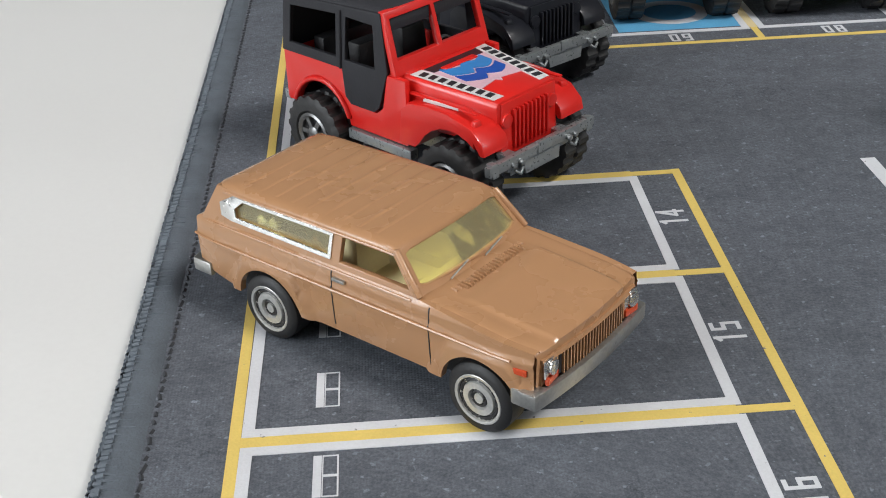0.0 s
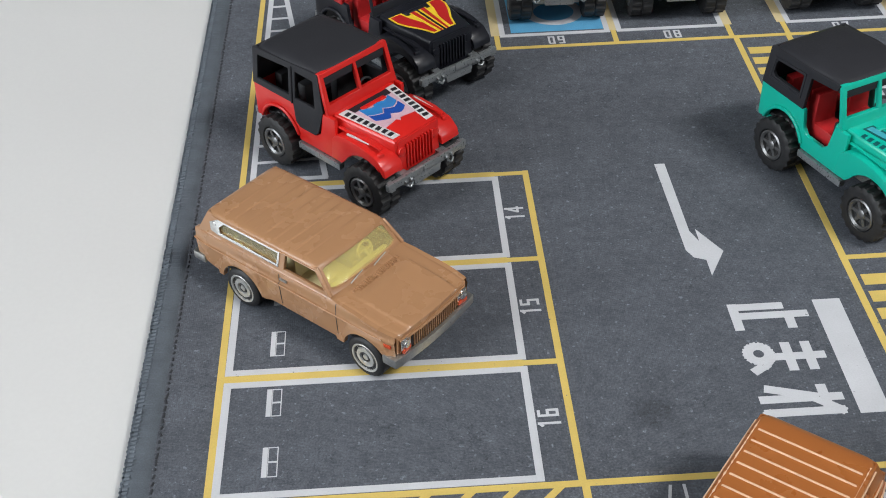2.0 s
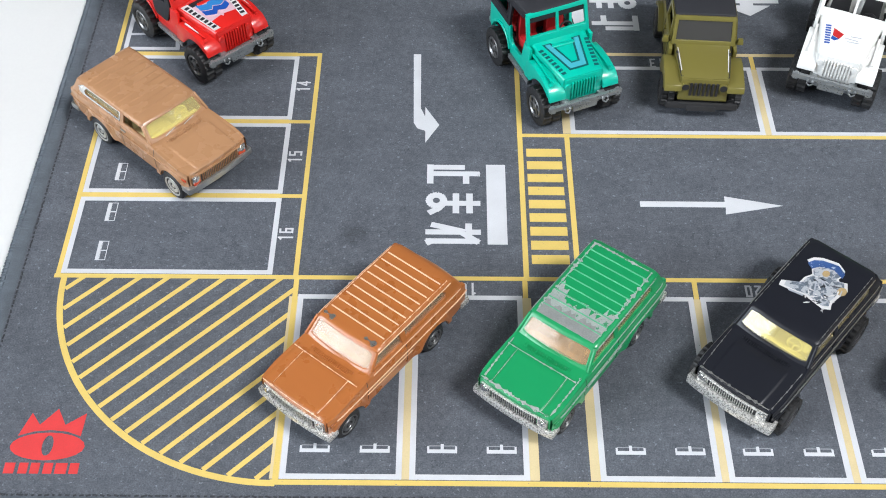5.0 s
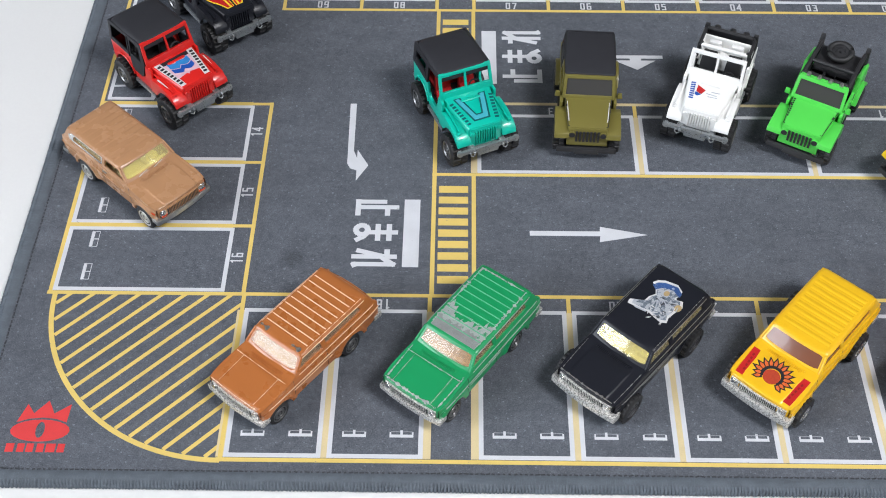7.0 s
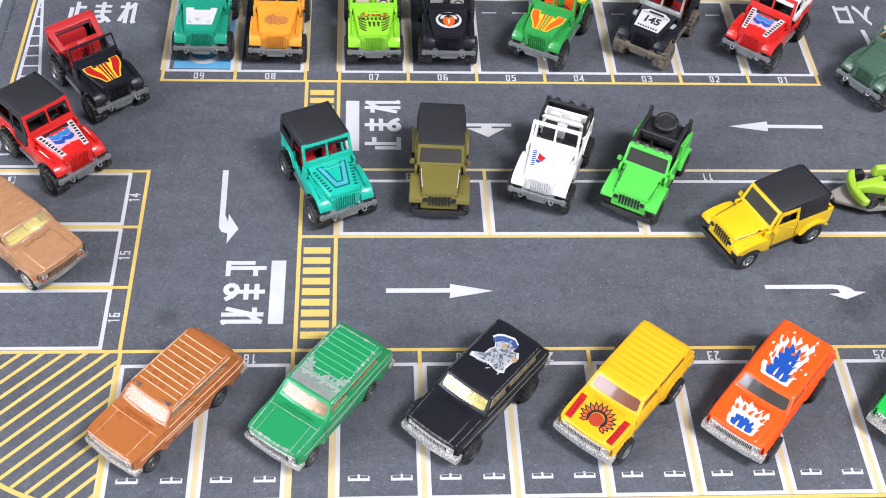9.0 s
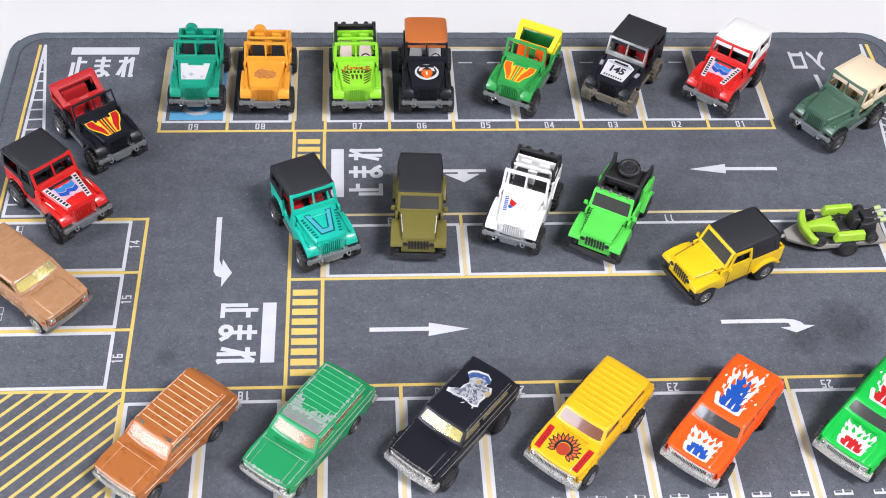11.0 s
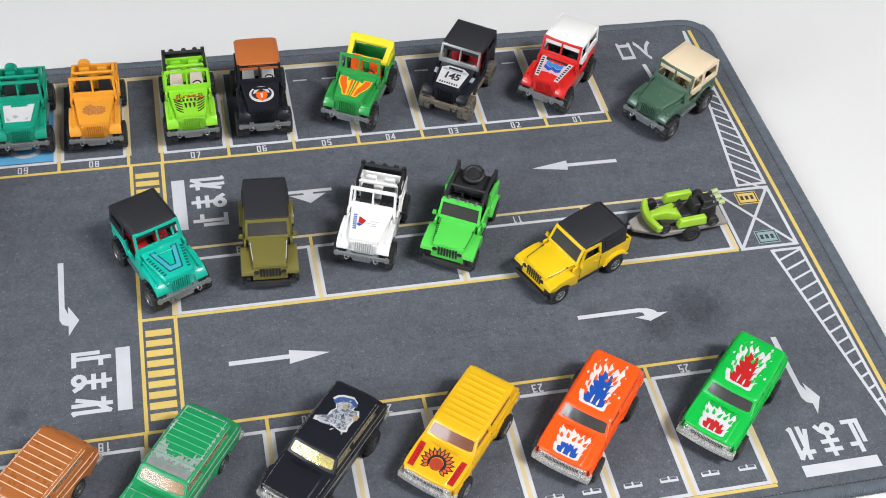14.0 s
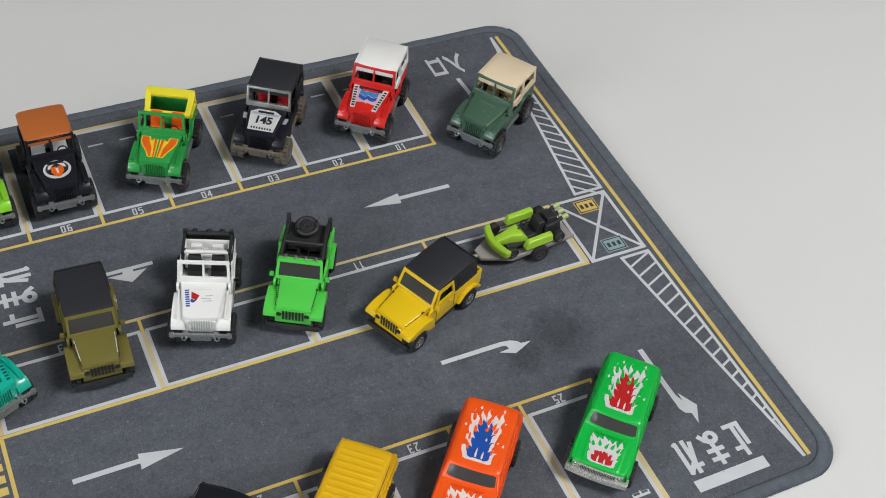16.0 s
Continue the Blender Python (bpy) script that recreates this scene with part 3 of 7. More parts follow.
def words(text, x, y, turn, pitch, height, squeeze):
    """Lane writing, one mesh a character, with the reading direction turned."""
    d = Vector((math.cos(radians(turn)), math.sin(radians(turn))))
    for k, ch in enumerate(text):
        p = Vector((x, y)) + d * pitch * (k - (len(text) - 1) / 2)
        lettering(ch, height * U, PRINT_WHITE, play_mat, pose(p.x * U, p.y * U, 0.0006 * U, 0, 0, turn), "lane_letter", 0.035, 1, squeeze, 0.05)


stop_words(0.675, 0.441, -90)
stop_words(1.523, 1.915, 90)
stop_words(-0.533, 3.115, 0)
stop_words(5.186, -0.740, 180)
words("入口", 5.17, 3.195, 180, 0.165, 0.25, 0.6)

# small red emblem in the near left corner
emblem = [(-1.02, -.805), (-.985, -.70), (-.945, -.755), (-.885, -.68), (-.845, -.755), (-.77, -.70), (-.775, -.805), (-.83, -.785), (-.895, -.778), (-.96, -.785)]
def ellipse(cx, cy, rx, ry, n=20):
    return [(cx + rx * math.cos(2 * math.pi * k / n), cy + ry * math.sin(2 * math.pi * k / n)) for k in range(n)]


printed("emblem", [emblem], PRINT_RED, LOW, "red crown-shaped emblem")
printed("emblem_eye", [ellipse(-0.895, -0.852, 0.145, 0.062), ellipse(-0.895, -0.848, 0.022, 0.046, 14)], PRINT_RED, LOW, "red eye-shaped emblem")
for a, c in ((-1.04, -1.0), (-.985, -.95), (-.94, -.905), (-.89, -.855), (-.845, -.80), (-.79, -.755)):
    printed("emblem_bar", [rect(a, c, -.972, -.925)], PRINT_RED)

# ---------------------------------------------------------------- toy vehicles
# Die-cast toys in millimetres: x ahead from the top of the windscreen, y to the left, z up from the mat.
RUBBER = material("tyre_rubber", (0.018, 0.018, 0.019), 0.55, 0, 0.3, 200, 1500, 0.15)
CHROME = material("plated_rim", (0.70, 0.70, 0.69), 0.25, 0.95, 0.12, 300, 2000, 0.1)
BLACK_RIM = material("dark_rim", (0.10, 0.10, 0.105), 0.4, 0.6, 0.2, 300, 2000, 0.1)
ALLOY = material("bare_alloy", (0.52, 0.52, 0.50), 0.38, 0.9, 0.25, 200, 1800, 0.15, 0, (0.2, 0.2, 0.2), 0.28, 600)
GREY_PLASTIC = material("grey_plastic", (0.31, 0.33, 0.34), 0.3, 0.6, 0.15, 200, 1500, 0.1)
BLACK_PLASTIC = material("black_plastic", (0.022, 0.022, 0.024), 0.5, 0, 0.2, 200, 1500, 0.15)
SOFT_BLACK = material("matt_black_top", (0.025, 0.0255, 0.030), 0.6, 0, 0.15, 150, 1800, 0.15, spec=0.25)
CREAM = material("cream_interior", (0.66, 0.57, 0.33), 0.45, 0, 0.08, 150, 1500, 0.05)
PINK_SEAT = material("pale_seat", (0.72, 0.60, 0.54), 0.45, 0, 0.08, 150, 1500, 0.05)
RED_SEAT = material("red_seat", (0.45, 0.018, 0.02), 0.45, 0, 0.08, 150, 1500, 0.05)
DECAL_WHITE = material("white_decal", (0.60, 0.595, 0.59), 0.35, 0, 0.1, 200, 2500, 0.03, 0.2)
FADED_PINK = material("faded_pink_decal", (0.62, 0.40, 0.46), 0.35, 0, 0.15, 250, 2500)
DECAL_BLACK = material("black_decal", (0.02, 0.02, 0.025), 0.35, 0, 0.1, 200, 2500)
DECAL_BLUE = material("blue_decal", (0.012, 0.075, 0.36), 0.35, 0, 0.1, 200, 2500)
DECAL_SKY = material("light_blue_decal", (0.03, 0.20, 0.50), 0.35, 0, 0.1, 200, 2500)
DECAL_RED = material("red_decal", (0.46, 0.015, 0.015), 0.35, 0, 0.1, 200, 2500)
DECAL_ORANGE = material("orange_decal", (0.75, 0.12, 0.01), 0.35, 0, 0.1, 200, 2500)
DECAL_YELLOW = material("yellow_decal", (0.8, 0.55, 0.03), 0.35, 0, 0.1, 200, 2500)
DECAL_GREY = material("silver_decal", (0.42, 0.45, 0.5), 0.35, 0.2, 0.25, 300, 2500)
DECAL_TEAL = material("dark_teal_decal", (0.005, 0.10, 0.10), 0.35, 0, 0.1, 200, 2500)
RED_LENS = material("orange_lens", (0.6, 0.07, 0.02), 0.25, 0, 0.1, 200, 2000, 0, 0.4)
WORN_PLATE = material("worn_bright_plating", (0.62, 0.61, 0.58), 0.28, 0.55, 0.2, 300, 1800, 0.1, 0, (0.40, 0.39, 0.37), 0.22, 260)
DULL_RIM = material("dull_grey_rim", (0.22, 0.22, 0.22), 0.36, 0.75, 0.2, 300, 2000, 0.1)
DISC_RIM = material("ringed_wheel_disc", (0.58, 0.58, 0.56), 0.36, 0.55, 0.2, 300, 2000, 0.05)
WORN_GOLD = material("worn_rib_edge", (0.82, 0.56, 0.38), 0.4, 0.1, 0.15, 300, 2500, 0.05)


def glass(name, colour, rough=0.06, clear=0.75, ior=1.6):
    """Tinted window plastic: partly see-through, glossy."""
    m = bpy.data.materials.new(name)
    m.use_nodes = True
    nt = m.node_tree
    b = nt.nodes["Principled BSDF"]
    b.inputs["Base Color"].default_value = (*colour, 1)
    b.inputs["Roughness"].default_value = rough
    b.inputs["Coat Weight"].default_value = 0.6
    b.inputs["Coat Roughness"].default_value = 0.04
    tr = nt.nodes.new("ShaderNodeBsdfTransparent")
    tr.inputs["Color"].default_value = (*[min(1, c * 1.15 + 0.1) for c in colour], 1)
    mix, top = (nt.nodes.new("ShaderNodeMixShader") for _ in range(2))
    mix.inputs[0].default_value = clear
    gloss = nt.nodes.new("ShaderNodeBsdfGlossy")
    gloss.inputs["Roughness"].default_value = rough
    fresnel = nt.nodes.new("ShaderNodeFresnel")
    fresnel.inputs["IOR"].default_value = ior
    noise = nt.nodes.new("ShaderNodeTexNoise")
    noise.inputs["Scale"].default_value = 85
    geo = nt.nodes.new("ShaderNodeNewGeometry")
    nt.links.new(geo.outputs["Position"], noise.inputs["Vector"])
    bump = nt.nodes.new("ShaderNodeBump")
    bump.inputs["Strength"].default_value, bump.inputs["Distance"].default_value = 0.4, 0.0025
    nt.links.new(noise.outputs["Fac"], bump.inputs["Height"])
    nt.links.new(bump.outputs["Normal"], gloss.inputs["Normal"])
    out = nt.nodes["Material Output"]
    nt.links.new(b.outputs[0], mix.inputs[1])
    nt.links.new(tr.outputs[0], mix.inputs[2])
    nt.links.new(fresnel.outputs[0], top.inputs[0])
    nt.links.new(mix.outputs[0], top.inputs[1])
    nt.links.new(gloss.outputs[0], top.inputs[2])
    nt.links.new(top.outputs[0], out.inputs["Surface"])
    return m


AMBER_GLASS = glass("amber_window", (0.92, 0.78, 0.42), 0.09, clear=0.78, ior=1.5)
PALE_GLASS = glass("pale_amber_window", (0.58, 0.43, 0.28), 0.20, clear=0.72, ior=1.36)
BROWN_GLASS = glass("brown_window", (0.24, 0.09, 0.045), 0.26, 0.35, 1.28)
SMOKE_GLASS = glass("smoked_window", (0.07, 0.068, 0.065), 0.16, 0.3, 1.32)

cache = {}


def shared(key, build, bevel=0.0, smooth=40):
    """The mesh of a repeated part, built once."""
    if key not in cache:
        bm = bmesh.new()
        build(bm)
        bmesh.ops.recalc_face_normals(bm, faces=bm.faces)
        if bevel:
            sharp = [e for e in bm.edges if len(e.link_faces) == 2 and e.calc_face_angle(0) > radians(38)]
            bmesh.ops.bevel(bm, geom=sharp, offset=bevel * MM, segments=2, profile=0.6, affect="EDGES", clamp_overlap=False)
        me = bpy.data.meshes.new(key)
        bm.to_mesh(me)
        bm.free()
        for p in me.polygons:
            p.use_smooth = True
        me.set_sharp_from_angle(angle=radians(smooth))
        me.materials.append(RUBBER)
        cache[key] = me
    return cache[key]


def use(name, key, build, mat, parent, bevel=0.0, label="", at=None, smooth=40):
    ob = new(name, shared(key, build, bevel, smooth))
    ob.parent = parent
    ob.material_slots[0].link = "OBJECT"
    ob.material_slots[0].material = mat
    if mat.name.endswith("_window"):
        ob.visible_shadow = False    # lets light into the cabin
    if at is not None:
        ob.matrix_basis = at
    return tagged(ob, label)


def shift(x, y, z, turn=0):
    return pose(x * MM, y * MM, z * MM, 0, 0, turn)


def loft(bm, rings):
    """A skin through rings of points, closed at both ends."""
    vs = [[bm.verts.new([c * MM for c in p]) for p in ring] for ring in rings]
    for a, c in zip(vs, vs[1:]):
        for k in range(len(a)):
            bm.faces.new((a[k - 1], a[k], c[k], c[k - 1]))
    bm.faces.new(vs[0])
    bm.faces.new(vs[-1])


def hood_ring(x, hw, z0, z1, r=1.0):
    return [(x, -hw, z0), (x, -hw, z1 - r), (x, -hw + r * 0.35, z1 - r * 0.3), (x, -hw + r, z1),
            (x, hw - r, z1), (x, hw - r * 0.35, z1 - r * 0.3), (x, hw, z1 - r), (x, hw, z0)]


def arch(cx, cz, r, a0, a1, n=9):
    return [(cx + r * math.cos(radians(a0 + (a1 - a0) * k / (n - 1))), cz + r * math.sin(radians(a0 + (a1 - a0) * k / (n - 1)))) for k in range(n)]


def warped(build, change):
    """The same builder with its points moved by change(x, y, z), in millimetres."""
    def made(bm):
        build(bm)
        for v in bm.verts:
            v.co = Vector(change(*(v.co / MM))) * MM
    return made


def shorter(x, y, z):
    """The tall jeep's tail is short, and its tops fall a little to the rear."""
    return (x * 0.87 if x < 0 else x, y, z + 0.045 * x if x < 0 and z > 30 else z)


def longer(x, y, z):
    return (4 + (x - 4) * 1.05 if x > 4 else x * 1.12 if x < 0 else x, y, z)


# ---- wheels: tyre with a rim as its part
def tyre_build(r, w, lugs):
    """A tyre turned in one skin; its tread rises and falls in two staggered rows of lugs."""
    def build(bm):
        h = w / 2
        if not lugs:
            lathe(bm, [(r * .5, -h), (r * .78, -h), (r * .93, -h * .92), (r, -h * .72), (r, h * .72), (r * .93, h * .92), (r * .78, h), (r * .66, h), (r * .6, h * .8), (r * .5, h * .7)])
            return
        n = lugs * 4
        rings = []
        for q, y, row in ((.5, -1, 0), (.78, -1, 0), (.91, -.95, 0), (1, -.86, 1), (1, -.1, 1), (.95, -.03, 0), (.95, .03, 0), (1, .1, 2), (1, .86, 2), (.91, .95, 0), (.78, 1, 0), (.64, 1, 0), (.58, .8, 0), (.5, .7, 0)):
            ring = []
            for k in range(n):
                up = 1.03 if row and (k + row * 2) % 4 < 2 else 0.975
                t = 2 * math.pi * (k + (0.32 if k % 2 else 0)) / n
                f = r * q * (up if row else 1)
                ring.append(bm.verts.new((f * math.cos(t) * MM, y * h * MM, f * math.sin(t) * MM)))
            rings.append(ring)
        for a, c in zip(rings, rings[1:]):
            for k in range(n):
                bm.faces.new((a[k - 1], a[k], c[k], c[k - 1]))
        bm.faces.new(rings[0])
        bm.faces.new(rings[-1])
    return build


def rim_build(r, w, spokes):
    def build(bm):
        h = w / 2
        q = r * .58
        # outer ring, dished centre, hub and spokes
        for p in ([(q * .98, h * .55), (q, h * .95), (q * .9, h * 1.02), (q * .78, h * .9), (q * .76, h * .55)],
                  [(q * .80, h * .45), (q * .80, h * .6), (q * .3, h * .62), (q * .3, h * .45)],
                  [(q * .34, h * .5), (q * .34, h * .92), (q * .24, h * 1.0), (q * .05, h * 1.02)]):
            lathe(bm, p, seg=24)
        for k in range(spokes):
            t = 2 * math.pi * k / spokes
            sub = bmesh.new()
            box(sub, q * .25, q * .85, h * .55, h * .88, -q * .11, q * .11)
            bmesh.ops.transform(sub, matrix=Matrix.Rotation(t, 4, "Y"), verts=sub.verts)
            tmp = bpy.data.meshes.new("t")
            sub.to_mesh(tmp)
            sub.free()
            bm.from_mesh(tmp)
            bpy.data.meshes.remove(tmp)
    return build


def disc_rim_build(r, w):
    def build(bm):
        h, q = w / 2, r * .76
        lathe(bm, [(q * .98, h * .5), (q, h * .92), (q * .93, h * 1.04), (q * .84, h * 1.0), (q * .80, h * .78), (q * .66, h * .76), (q * .62, h * .95), (q * .40, h * .98), (q * .34, h * .74), (q * .2, h * .74), (q * .18, h * .9), (q * .03, h * .92)], seg=26)
        for k in range(8):
            t = 2 * math.pi * k / 8
            tube(bm, [(q * .73 * math.cos(t), h * .7, q * .73 * math.sin(t)), (q * .73 * math.cos(t), h * .88, q * .73 * math.sin(t))], q * .055, 6)
    return build


def rim_groove(r, w):
    def build(bm):
        for f, thick in ((.73, .055), (.27, .05)):
            tube(bm, [(r * .76 * f * math.cos(math.pi * k / 12), w * .385, r * .76 * f * math.sin(math.pi * k / 12)) for k in range(24)], r * thick, 5, True)
    return build


def wheels(parent, xs, outer, r, w, lugs, spokes, rim_mat, label="", tyre_mat=RUBBER):
    for x in xs:
        for s in (1, -1):
            tyre = use("wheel", f"tyre_{r}_{w}_{lugs}", tyre_build(r, w, lugs), tyre_mat, parent, 0, label or "black rubber wheel",
                       shift(x, s * (outer - w / 2), r * (1.035 if lugs else 1.0), 0 if s > 0 else 180))
            if spokes:
                use("rim", f"rim_{r}_{w}_{spokes}", rim_build(r, w, spokes), rim_mat, tyre)
            else:
                use("rim", f"disc_rim_{r}_{w}", disc_rim_build(r, w), rim_mat, tyre, 0, "bright ringed wheel disc")
                use("rim_groove", f"rim_groove_{r}_{w}", rim_groove(r, w), BLACK_PLASTIC, tyre, 0, "dark groove round the wheel disc")


# ---- decals lie just over a panel; skin(x, y) gives the panel's height
def decal(parent, loops, mat, skin, lift=0.10, label="", name="decal"):
    bm = bmesh.new()
    plate(bm, loops, -0.05, lift, lambda a, b, h: (a, b, skin(a, b) + h))
    return part(name, bm, mat, parent, label)


def bars(parent, x0, x1, y, n, mat, skin, size=1.3, lift=0.2):
    """A word that stays a row of plain bars."""
    for k in range(n):
        u = (k + 0.5) / n
        cx, cy = x0 + (x1 - x0) * u, y[0] + (y[1] - y[0]) * u
        d = Vector((x1 - x0, y[1] - y[0])).normalized() * abs(Vector((x1 - x0, y[1] - y[0])).length) / n * 0.29
        e = Vector((-d.y, d.x)).normalized() * size / 2
        decal(parent, [[(cx - d.x - e.x, cy - d.y - e.y), (cx + d.x - e.x, cy + d.y - e.y), (cx + d.x + e.x, cy + d.y + e.y), (cx - d.x + e.x, cy - d.y + e.y)]], mat, skin, lift, name="decal_bar")


def curve(p0, p1, p2, p3, n=6):
    return [tuple((1 - t) ** 3 * a + 3 * t * (1 - t) ** 2 * b + 3 * t * t * (1 - t) * c + t ** 3 * d for a, b, c, d in zip(p0, p1, p2, p3))
            for t in (k / n for k in range(1, n + 1))]


def licks(roots, tips, bend):
    """Flame tongues one after another: each rises from a root to its tip and falls to the next root in a round notch."""
    out = [roots[0]]
    for a, t, b in zip(roots, tips, roots[1:]):
        d = Vector(t) - (Vector(a) + Vector(b)) / 2
        e = Vector((-d.y, d.x)) * bend
        w = Vector(b) - Vector(a)
        out += curve(a, Vector(a) + d * 0.42 - w * 0.16, Vector(t) - d * 0.38 - w * 0.10 + e, t)
        out += curve(t, Vector(t) - d * 0.40 + w * 0.22 + e * 0.7, Vector(b) + d * 0.30 - w * 0.30, b)
    return out


def flame(x0, x1, hw0, hw1, n_side, n_rear, seed, reach=3.0, ragged=False):
    """A print with a blunt end at x1 and tongues licking back towards x0."""
    rng = random.Random(seed)
    edge = x1 + (x0 - x1) * 0.76
    roots, tips = [], []
    for k in range(n_side + 1):
        u = k / n_side
        roots.append((x1 + (edge - x1) * u, hw1 + (hw0 * 0.8 - hw1) * u - (0.8 if k else 0)))
    for k in range(n_side):
        a, b = roots[k], roots[k + 1]
        tips.append((b[0] - (0.3 + rng.random()) * reach * 0.5, max(a[1], b[1]) + reach * rng.uniform(0.45, 0.8)))
    for k in range(1, n_rear + 1):
        y = roots[n_side][1] * (1 - 2 * k / n_rear)
        roots.append((edge + rng.uniform(-1.6, 1.6) if k < n_rear else edge, y))
        mid = y + roots[n_side][1] / n_rear
        tips.append((x0 + abs(x0 - edge) * rng.uniform(0.0, 0.55), mid * 1.15 + rng.uniform(-0.6, 0.6)))
    for k in range(n_side, 0, -1):
        a, b = roots[k], roots[k - 1]
        roots.append((b[0], -b[1]))
        tips.append((a[0] - (0.3 + rng.random()) * reach * 0.5, -max(a[1], b[1]) - reach * rng.uniform(0.45, 0.8)))
    pts = licks(roots, tips, 0.5)
    lip = [(x1 + 0.5 + 0.5 * rng.random() * (k % 2), hw1 * (0.2 * k - 0.8)) for k in range(1, 8)] if ragged else []
    return pts + [(x1 + 0.5, -hw1 * 0.8)] + lip + [(x1 + 0.5, hw1 * 0.8)]


# ---- the tall open jeep body
JEEP_HOOD = ((4.0, 12.4, 26.3), (27.0, 9.0, 24.7))


def jeep_skin(x, y):
    return 26.3 + (24.7 - 26.3) * (x - 4.0) / 23.0


def jeep_body(bm):
    rear = arch(-21, 9.5, 10.2, 160, 20)
    outline = [(-34, 13), (-34, 24.6), (-12.5, 24.6), (-11.4, 19), (-9.5, 16.9), (-1.5, 16.9), (0.6, 18.5), (2.2, 26), (7.5, 26), (7.5, 11.8), (-11.2, 11.8)] + rear[::-1]
    for s in (1, -1):
        plate(bm, [outline], s * 12.9, s * 14.3, side)
        lip = [(x, s * 14.4, z) for x, z in arch(-21, 9.5, 10.8, 158, 22, 11)]
        tube(bm, lip, 0.75, 6)
        fender = [(6, 13), (7, 20.2), (9, 22.2), (14, 22.9), (20, 22.6), (26, 21.2), (28.8, 18.6), (29.4, 16.2), (28.2, 16.0), (26.5, 18.4)] + arch(20.5, 9.5, 9.8, 50, 150, 8) + [(10.5, 13)]
        plate(bm, [fender], s * 8.2, s * 15.4, side)
        box(bm, 7.4, 25.5, s * 12.0 if s > 0 else -13.2, 13.2 if s > 0 else -12.0, 23.0, 23.5)
    box(bm, -33.8, 7, -13.2, 13.2, 12.4, 13.8)
    box(bm, -34.6, -33.2, -14.1, 14.1, 13.2, 24.4)
    loft(bm, [hood_ring(x, hw, 15.5, z, 1.2) for x, hw, z in JEEP_HOOD])
    loft(bm, [hood_ring(1.8, 13.9, 17, 26.9, 1.0), hood_ring(4.6, 13.6, 17, 26.5, 1.0)])
    box(bm, 26.2, 27.9, -8.6, 8.6, 13.2, 24.2, (0, 0.5, 0.7))
    for k in range(-4, 5):
        box(bm, 27.4, 28.5, k * 1.25 - 0.33, k * 1.25 + 0.33, 14.4, 22.6)
    for s in (1, -1):
        tube(bm, [(27.4, s * 6.8, 20.6), (28.1, s * 6.8, 20.6)], 1.5, 14)
        box(bm, 24.6, 26.2, s * 13.2 - 1.1, s * 13.2 + 1.1, 21.0, 22.2, (0.3, 0.3, 0.2))
    box(bm, 8, 10, -5.0, 5.0, 26.0, 26.45, (0.3, 0.3, 0.3))


def screen_frame(bm, x0=3.4, z0=26.0, z1=38.6, hw0=14.0, hw1=13.5, bar=1.1, thick=1.4, rim=1.5):
    h = z1 - z0

    def put(a, b, d):
        f = b / h
        return ((x0 * (1 - f)) + d, a * (hw0 + (hw1 - hw0) * f), z0 + b)
    outer = [(-1, 0), (1, 0), (1, h), (-1, h)]
    e = rim / hw0
    holes = [[(-1 + e, 3.0), (-bar / 2 / hw0, 3.0), (-bar / 2 / hw0, h - rim), (-1 + e, h - rim)],
             [(bar / 2 / hw0, 3.0), (1 - e, 3.0), (1 - e, h - rim), (bar / 2 / hw0, h - rim)]]
    plate(bm, [outer] + holes, 0, thick, put)


def thin_screen(bm):
    screen_frame(bm, z1=36.4, bar=0.7, thick=0.9, rim=0.9)


def jeep_chassis(bm):
    box(bm, -33, 29, -7.5, 7.5, 9.2, 12.6)
    box(bm, 30.0, 31.5, -16.2, 16.2, 12.7, 14.9)
    box(bm, 29.6, 31.2, -5.2, 5.2, 9.6, 12.8, (0, 0.2, -0.6))
    box(bm, 30.6, 31.9, -2.2, 2.2, 13.2, 15.4, (0.2, 0.2, 0.3))
    box(bm, 27, 30.2, -9.5, -6.5, 11, 14.5)
    box(bm, 27, 30.2, 6.5, 9.5, 11, 14.5)
    for s in (1, -1):
        box(bm, -11, 9, s * 13.0 if s > 0 else -15.2, 15.2 if s > 0 else -13.0, 9.4, 11.6)
        tube(bm, [(31.2, s * 7.4, 13.4), (32.5, s * 7.4, 13.2)], 0.65, 10)
        tube(bm, [(31.2, s * 9.6, 13.4), (32.3, s * 9.6, 13.2)], 0.55, 10)
        tube(bm, [(32.2, s * 8.5 - 1.3, 12.4), (32.6, s * 8.5, 11.4), (32.2, s * 8.5 + 1.3, 12.4)], 0.4, 6)
        box(bm, 29.4, 31.7, s * 14.6 - 1.0, s * 14.6 + 1.0, 12.3, 15.2, (0.3, 0.3, 0.2))
    box(bm, -36, -33.8, -14, 14, 12.6, 14.8)
    for x in (21, -21.4):
        tube(bm, [(x, -15, 8.4), (x, 15, 8.4)], 1.6, 8)


def seat(bm):
    box(bm, -4.5, 4.0, -4.3, 4.3, 0, 4.2, (0, 0.6, 0.5))
    box(bm, -6.6, -3.6, -4.3, 4.3, 0, 13.5, (-1.4, 0.7, 0.9))


def rear_seat(bm):
    box(bm, -4, 4, -9, 9, 0, 4.0, (0, 0.6, 0.5))
    box(bm, -6, -3, -9, 9, 0, 11.5, (-1.0, 0.7, 0.9))


